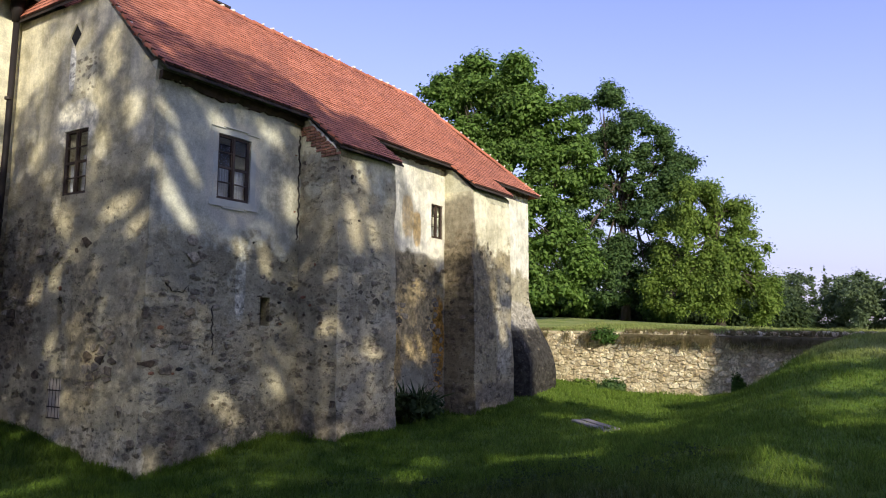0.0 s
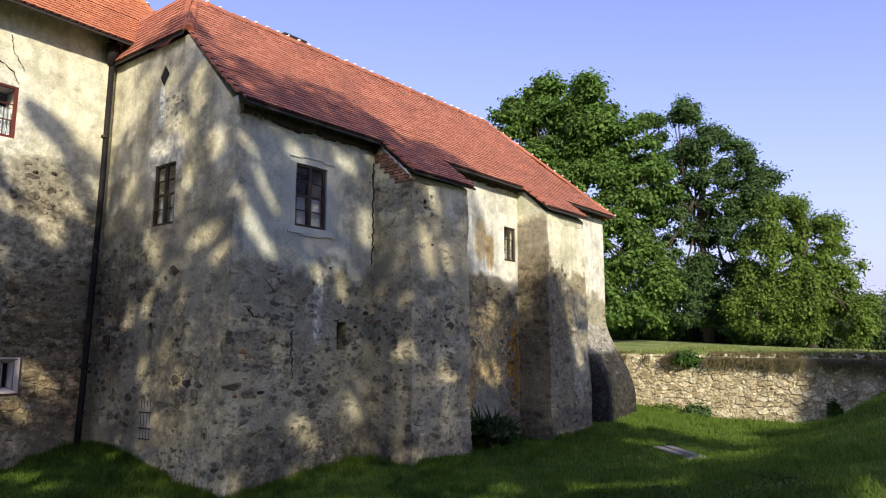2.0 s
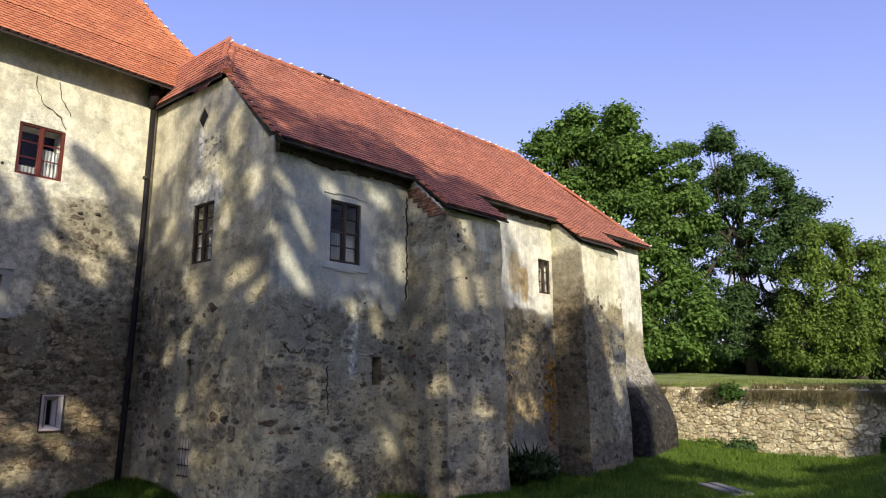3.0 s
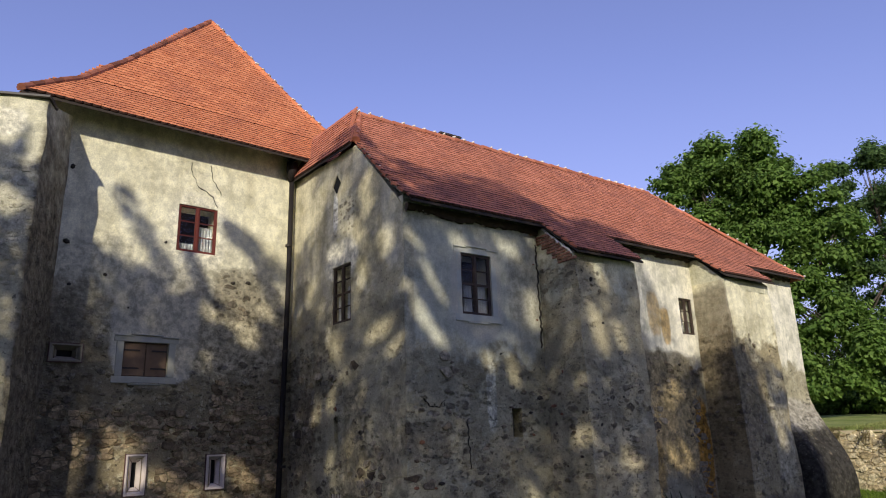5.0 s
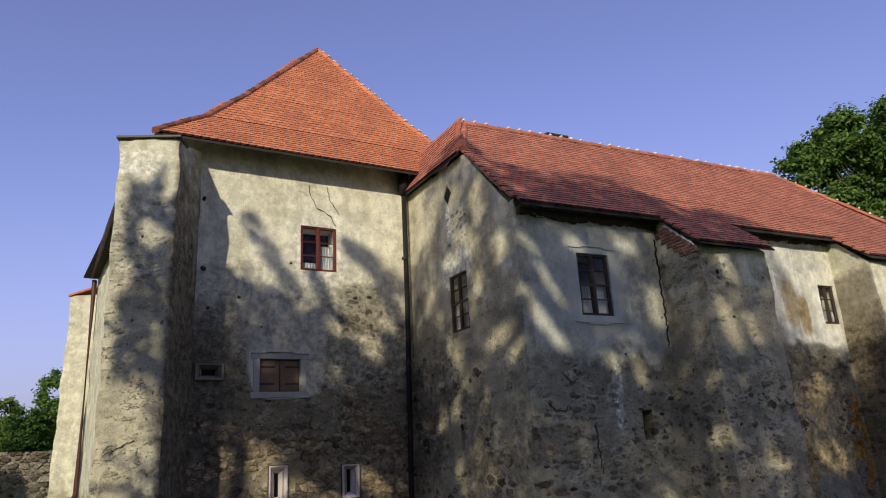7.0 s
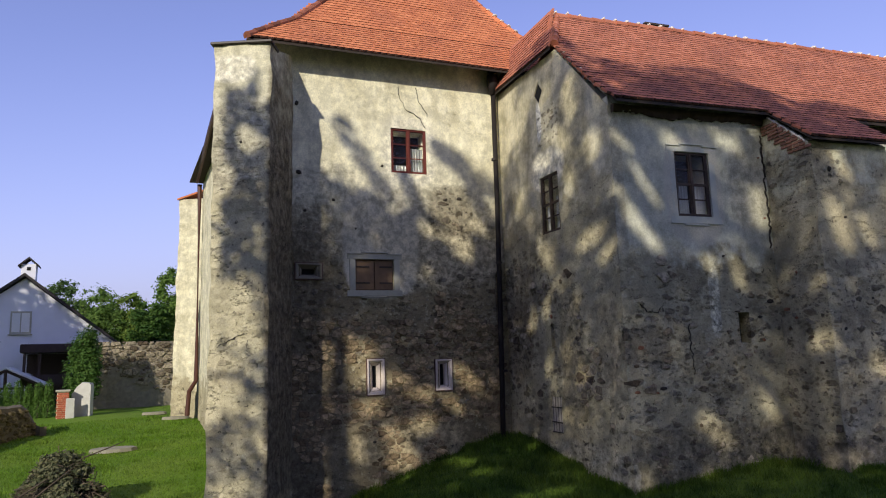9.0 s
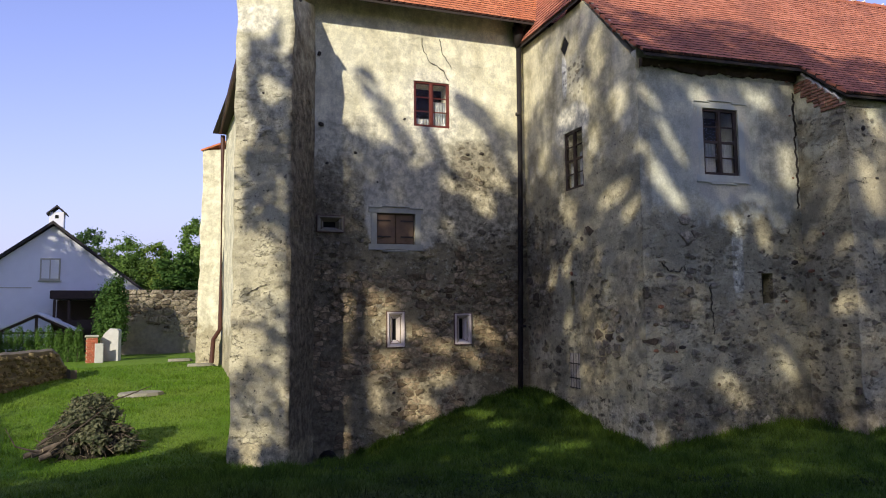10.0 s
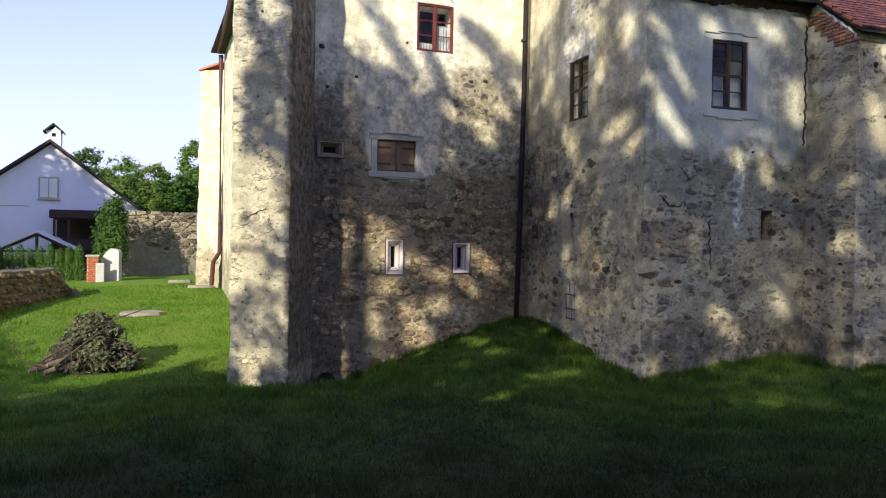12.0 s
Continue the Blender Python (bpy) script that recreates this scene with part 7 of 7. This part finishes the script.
# long boughs that stick out, and pale sawn ends at the heap's foot
for q in ([(-0.9, 0.6, 0.35), (-0.2, 0.5, 0.78), (0.5, 0.1, 1.12), (0.95, 0.0, 1.26), (1.3, -0.1, 1.38)], [(-0.9, 0.5, 0.2), (-1.3, 0.5, 0.35), (-1.5, 0.4, 0.72)], [(-0.7, 0.6, 0.2), (0.0, 0.5, 0.75), (0.5, 0.2, 1.1)]):
    part("bough", tube(bmesh.new(), [Vector((px, py, gz + c)) + SIDE * a + TOWARD * b for a, b, c in q], [0.026] + [0.015] * (len(q) - 2) + [0.006], 6), M_TWIG, pile)
M_SAWN = simple("pale_sawn_wood", (0.52, 0.42, 0.29), 0.85, 0.2, 12)
for a, b, l_, up in ((-1.0, 0.45, 0.28, 0.14), (-0.85, 0.6, 0.2, 0.08), (-1.15, 0.3, 0.24, 0.1), (-0.8, 0.5, 0.3, 0.24)):
    c = Vector((px, py, gz + up)) + SIDE * a + TOWARD * b
    lg = part("log", tube(bmesh.new(), [c, c + SIDE * l_ + Vector((0, 0, 0.08))], 0.06, 9), M_TWIG, pile, "short sawn log")
    part("sawn_end", tube(bmesh.new(), [c - SIDE * 0.012, c + SIDE * 0.004], 0.056, 9), M_SAWN, lg, "pale sawn end")
spray = [on_heap(rnd.uniform(0, 2 * math.pi), rnd.uniform(0.1, 0.95)) for i in range(70)]
leaves("leaf_litter", [(c.x, c.y, c.z, w, w, w * 0.6) for c, w in ((c, rnd.uniform(0.12, 0.3)) for c in spray)], 26000, 0.095, M_WITHER, pile, 401, 0.3, 0.8)
leaves("dead_leaves", [(c.x, c.y, c.z + 0.03, 0.22, 0.2, 0.1) for c in (on_heap(rnd.uniform(0, 6.28), rnd.uniform(0, 0.3)) for i in range(4))], 900, 0.07, M_RUSTLEAF, pile, 402, 0.3)
# slab and flat stones on the lawn
M_CONC = simple("pale_concrete", (0.27, 0.25, 0.19), 0.9, 0.2, 8, bump=0.01)
for az, r, w, d, label in ((-63.1, 23.6, 0.68, 0.5, "round pale stone slab lying in the lawn"), (-60.4, 30.6, 0.5, 0.2, "flat pale stone lying at the tower foot"), (-58.9, 29.0, 0.5, 0.2, "flat pale stone lying at the tower foot")):
    x, y = polar(az, r)
    g = ground_level(x, y)
    bm = bmesh.new()
    bmesh.ops.create_cone(bm, cap_ends=True, segments=11, radius1=1, radius2=0.94, depth=0.10)
    for v in bm.verts:
        k = 1 + 0.12 * noise.noise(v.co + Vector((az, 0, 0)))
        v.co = Vector((v.co.x * w * k, v.co.y * d * k, v.co.z + 0.06))
    alone("stone_slab", bm, M_CONC, label, "slab", Matrix.Translation((x, y, g)) @ Matrix.Rotation(radians(-az), 4, "Z"), group="lawn stones")

# unseen tree added to shade the house
rx, ry = -34.2, -1.5
tree("house_shade_tree", rx, ry, -1.5, 7, 0.3, [(-1.5, 0, 8.6, 3.2, 2.4, 2.4), (2.2, 0, 8.2, 3.2, 2.4, 2.4), (0.3, 0, 11.6, 3.6, 2.4, 2.4), (-3.0, 0, 5.8, 3.0, 2.4, 2.2), (3.4, 0, 5.6, 3.2, 2.4, 2.2), (0.2, 0, 6.0, 3.0, 2.4, 2.2), (4.0, 0, 10.2, 2.6, 2.2, 2.2), (-3.6, 0, 10.0, 2.6, 2.2, 2.2)], 13000, 0.55, M_LEAF1, "broad unseen tree added to shade the house", 333, shell=0.2)

# trees behind the village walls
for az, r, hgt, w, mt in ((-66.8, 58, 7.2, 2.2, M_LEAF2), (-64.6, 55, 6.4, 2.6, M_LEAF1), (-62.4, 54, 5.8, 2.4, M_LEAF3), (-60.9, 50, 4.8, 1.2, M_LEAF5), (-59.2, 52, 7.4, 2.2, M_LEAF1), (-57.4, 55, 7.0, 2.4, M_LEAF2), (-61.6, 62, 4.8, 3.0, M_LEAF4), (-75.5, 62, 6.0, 3.0, M_LEAF4)):
    x, y = polar(az, r)
    hh, w = hgt * 0.95 + 1.9, w * 1.3
    tree("village_tree", x, y, -1.9, hh * 0.6, 0.18, [(0, 0, hh * 0.78, w * 0.62, 1.4, hh * 0.22), (-w * 0.5, 0, hh * 0.58, w * 0.6, 1.4, hh * 0.26), (w * 0.5, 0, hh * 0.55, w * 0.6, 1.4, hh * 0.28), (0, -0.4, hh * 0.32, w * 0.8, 1.4, hh * 0.3)], 18000, 0.2, mt, "garden tree behind the village walls", 500 + int(-az * 3), "village trees", shell=0.3, clumps=36)

# ---------------------------------------------------------------- moat details
# old plank trough in the grass
pa = Vector((*polar(10.98, 19.0), 0))
pb = Vector((*polar(13.6, 17.2), 0))
pc = (pa + pb) / 2
fp = wall_frame(pc.x, pc.y, math.degrees(math.atan2(pb.x - pa.x, pb.y - pa.y))) @ Matrix.Translation((0, 0, ground_level(pc.x, pc.y)))
pl = thing("weathered_planks", "weathered grey boards lying in the grass", "planks", fp)
ln = (pb - pa).length / 2
M_GREYWOOD = simple("grey_weathered_wood", (0.20, 0.18, 0.17), 0.9, 0.3, 10, bump=0.006, per="rand")
part("plank", boxed(-ln, -0.24, 0.02, ln, 0.0, 0.08, bevel=0.01), M_GREYWOOD, pl, "", fp)
part("plank", boxed(-ln + 0.06, 0.02, 0.03, ln - 0.03, 0.24, 0.10, bevel=0.01), M_GREYWOOD, pl, "", fp)
# shrubs
for u, y, z, w, h, mt, label in ((3.9, -0.15, -0.3, 0.5, 0.3, M_LEAF5, "green weeds rooted in the moat wall's top"), (4.2, -0.4, -2.15, 0.5, 0.3, M_LEAF2, "low dark weeds at the foot of the moat wall"), (3.1, -0.4, -2.1, 0.5, 0.22, M_LEAF3, "yellow-green weeds at the foot of the moat wall"), (8.6, -0.3, -2.0, 0.2, 0.42, M_LEAF5, "tall weeds at the foot of the moat wall")):
    c = F_M @ Vector((u, y, z))
    w_ = thing("weeds", label, "weeds", Matrix.Translation(c), "moat wall weeds")
    part("stem", tube(bmesh.new(), [c - Vector((0, 0, 0.1)), c + Vector((0, 0, h))], [0.02, 0.01], 5), M_LEAF5, w_)
    leaves("crown", [(c.x, c.y, c.z + h * 0.5, w, w * 0.5, h), (c.x + w * 0.5, c.y - 0.1, c.z + h * 0.3, w * 0.7, w * 0.4, h * 0.7)], 900, 0.12, mt, w_, int(u * 10) + 600, 0.3, 0.4)
c = F_A @ Vector((7.1, -0.75, -2.1))
bs_ = thing("elder_bush", "dark bush growing between two buttresses", "shrub", Matrix.Translation(c))
part("stem", tube(bmesh.new(), [c - Vector((0, 0, 0.2)), c + Vector((0, 0, 0.5))], [0.04, 0.02], 6), M_BARK, bs_)
rnd = random.Random(64)
bm = bmesh.new()
for i in range(70):
    a, e, l_ = rnd.uniform(0, 2 * math.pi), rnd.uniform(0.25, 1.4), rnd.uniform(0.5, 0.95)
    d = Vector((math.cos(a) * math.cos(e), math.sin(a) * math.cos(e), math.sin(e)))
    b0 = c + Vector((rnd.uniform(-0.3, 0.5), rnd.uniform(-0.2, 0.7), 0.05))
    tube(bm, [b0, b0 + d * l_ * 0.6, b0 + d * l_ + Vector((0, 0, -0.12 * l_))], [0.018, 0.022, 0.003], 4)
tagged(part("blade_leaf", bm, M_LEAF4, bs_, "long dark pointed leaves"), kind="stuff")
leaves("crown", [(c.x, c.y, c.z + 0.15, 0.45, 0.45, 0.35), (c.x + 0.4, c.y + 0.7, c.z + 0.1, 0.5, 0.5, 0.3)], 1500, 0.16, M_LEAF4, bs_, 611, 0.2, 0.3)
# dry grass hanging over the wall's top
rnd = random.Random(90)
verts, faces = [], []
for i in range(17000):
    u = 0.2 + 14.1 * rnd.random() ** 0.75
    if noise.noise((u * 1.3, 0, 5.0)) + 0.25 * smooth_step(3, 9, u) < rnd.uniform(-0.1, 0.5):
        continue
    c = F_M @ Vector((u, rnd.uniform(-0.12, 0.5), 0.0 - 0.014 * u))
    hang = rnd.random() < 0.55
    d = Vector((-WALL_OUT.x * 0.2 + rnd.gauss(0, 0.1), -WALL_OUT.y * 0.2 + rnd.gauss(0, 0.1), -rnd.uniform(0.05, 0.42) * (1 + noise.noise((u * 2.7, 1, 0))))) if hang else Vector((rnd.gauss(0, 0.06), rnd.gauss(0, 0.06), rnd.uniform(0.1, 0.22)))
    if hang:
        c = F_M @ Vector((u, -0.14, -0.03 - 0.014 * u))
    o = len(verts)
    s = Vector((WALL_DIR.x, WALL_DIR.y, 0)) * 0.02
    verts += [c - s, c + s, c + d]
    faces.append((o, o + 1, o + 2))
mv, mf = [], []
for i in range(26000):
    u, w = rnd.uniform(0.0, 15.0), 0.35 + 7.5 * rnd.random() ** 1.6
    c = F_M @ Vector((u, w, 0))
    c.z = max(field_level(c.x, c.y) if w > 0.8 else -9.0, 0.06 - 0.014 * u if w < 1.9 else -9.0) - 0.02
    h = rnd.uniform(0.04, 0.12) * (1.6 if noise.noise((u * 0.9, w * 0.9, 2.0)) > 0.15 else 1.0)
    a, o = rnd.uniform(0, 6.28), len(mv)
    mv += [c + Vector((0.016 * math.cos(a), 0.016 * math.sin(a), 0)), c - Vector((0.016 * math.cos(a), 0.016 * math.sin(a), 0)), c + Vector((rnd.gauss(0, 0.4) * h, rnd.gauss(0, 0.4) * h, h))]
    mf.append((o, o + 1, o + 2))
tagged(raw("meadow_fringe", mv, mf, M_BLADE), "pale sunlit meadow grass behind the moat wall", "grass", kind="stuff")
M_DRY = leaf_mat("dry_grass", (0.11, 0.10, 0.04), (0.22, 0.17, 0.085), 0.2)
tagged(raw("hanging_grass", verts, faces, M_DRY), "dry grass hanging over the moat wall", "grass", kind="stuff")
dl = thing("drain_hole", "dark drain mouth at the tower foot", "drain", F_T @ Matrix.Translation((0.35, -0.1, -3.6)))
# capped near-black tube, for the shade in the drain
part("mouth", tube(bmesh.new(), [(0.35, -0.35, -3.44), (0.35, 0.1, -3.40)], 0.22, 11), M_DARK, dl, "", F_T)

# low herbs in the rough grass of the bank
rnd = random.Random(44)
herbs = thing("bank_herbs", "low dark herbs in the rough grass of the bank", "herbs", Matrix.Translation((-5, 7, -2.2)), kind="stuff")
lob = []
for i in range(170):
    x, y = polar(rnd.uniform(-62, 24), rnd.uniform(6.5, 11.5))
    w = rnd.uniform(0.08, 0.4)
    if noise.noise((x * 0.45, y * 0.45, 3.0)) > -0.1:
        lob.append((x, y, ground_level(x, y) + 0.05, w, w, rnd.uniform(0.04, 0.12)))
leaves("herb_leaves", lob, 7000, 0.045, M_LEAF4, herbs, 45, 0.2, 0.2)

# ---------------------------------------------------------------- grass blades
def build_grass():
    rg = np.random.default_rng(5)
    n = 420000
    az = np.radians(rg.uniform(-76, 36, n))
    r = 3.0 + 27.0 * rg.random(n) ** 0.8
    x, y = r * np.sin(az), r * np.cos(az)
    tuft = np.sin(x * 2.1 + np.sin(y * 1.7) * 2) * np.sin(y * 2.4 + np.sin(x * 1.3) * 2) + 0.6 * np.sin(x * 5.3 + np.sin(y * 4.1) * 2) * np.sin(y * 6.1 + x)
    keep = np.ones(n, bool)
    inv = [np.array(m.inverted()) for m in (F_A, F_B, F_T, F_P)]
    P = np.c_[x, y, np.zeros(n), np.ones(n)]
    a, b, t, p = [P @ m.T for m in inv]
    keep &= ~((a[:, 1] > -0.05) & (b[:, 1] > -0.05) & (a[:, 0] > 0) & (a[:, 0] < 16))
    for u0, u1, out in (P1, P2):
        keep &= ~((a[:, 0] > u0) & (a[:, 0] < u1) & (a[:, 1] > -out) & (a[:, 1] < 1))
    keep &= ~((t[:, 1] > -0.05) & (t[:, 0] > -1) & (t[:, 0] < 8))
    keep &= ~((p[:, 1] > -0.05) & (p[:, 0] > 0) & (p[:, 0] < 1.26) & (p[:, 1] < 3))
    x, y, r, tuft = x[keep], y[keep], r[keep], tuft[keep]
    z = np.array([ground_level(i, j) for i, j in zip(x.tolist(), y.tolist())])
    n = len(x)
    h = (0.03 + 0.06 * rg.random(n) + 0.11 * np.clip(tuft, 0, 1)) * (0.9 + r / 80) * np.where(x < -13, 0.6, 1.0)
    w = 0.004 + 0.00035 * r
    th = rg.uniform(0, 2 * np.pi, n)
    lean = rg.normal(0, 0.45, (n, 2)) * h[:, None]
    V = np.stack([np.c_[x - w * np.cos(th), y - w * np.sin(th), z - 0.01], np.c_[x + w * np.cos(th), y + w * np.sin(th), z - 0.01], np.c_[x + lean[:, 0], y + lean[:, 1], z + h]], 1).reshape(-1, 3)
    me = bpy.data.meshes.new("grass_blades")
    me.vertices.add(3 * n), me.loops.add(3 * n), me.polygons.add(n)
    me.vertices.foreach_set("co", V.astype(np.float32).ravel())
    me.loops.foreach_set("vertex_index", np.arange(3 * n, dtype=np.int32))
    me.polygons.foreach_set("loop_start", np.arange(0, 3 * n, 3, dtype=np.int32))
    me.update(calc_edges=True)
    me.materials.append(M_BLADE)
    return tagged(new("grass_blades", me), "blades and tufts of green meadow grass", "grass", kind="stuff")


build_grass()


def build_foot_grass():
    """Taller, unkempt grass and dry stalks where the mower does not reach, along the feet of the walls."""
    rnd = random.Random(71)
    verts, faces = [], []
    stretches = ((F_A, 0.0, P1[0], 0.0), (F_A @ Matrix.Translation((0, -P1[2] - 0.1, 0)), P1[0], P1[1], 0.0), (F_A, P1[1], P2[0], 0.0), (F_A @ Matrix.Translation((0, -P2[2] - 0.1, 0)), P2[0], P2[1], 0.0), (F_B, 0.0, 5.0, 0.0), (F_T, 0.8, 5.4, 0.0), (F_P, 0.0, 1.3, 0.12))
    for fr, u0, u1, out in stretches:
        for i in range(int((u1 - u0) * 900)):
            u = rnd.uniform(u0, u1)
            n = noise.noise((u * 1.8 + u0, u0 * 3, 1.0)) + 0.5 * noise.noise((u * 5.0, u0, 7.0))
            if n < rnd.uniform(-0.6, 0.3):
                continue
            c = fr @ Vector((u, -out - abs(rnd.gauss(0.02, 0.12)), 0))
            c.z = ground_level(c.x, c.y) - 0.01
            h = rnd.uniform(0.06, 0.16) * (1.2 + max(0.0, n))
            a, o = rnd.uniform(0, 6.28), len(verts)
            s = Vector((0.009 * math.cos(a), 0.009 * math.sin(a), 0))
            verts += [c - s, c + s, c + Vector((rnd.gauss(0, 0.35) * h, rnd.gauss(0, 0.35) * h, h))]
            faces.append((o, o + 1, o + 2))
    return tagged(raw("foot_grass", verts, faces, M_BLADE), "unkempt grass along the foot of the castle walls", "grass", kind="stuff")


build_foot_grass()
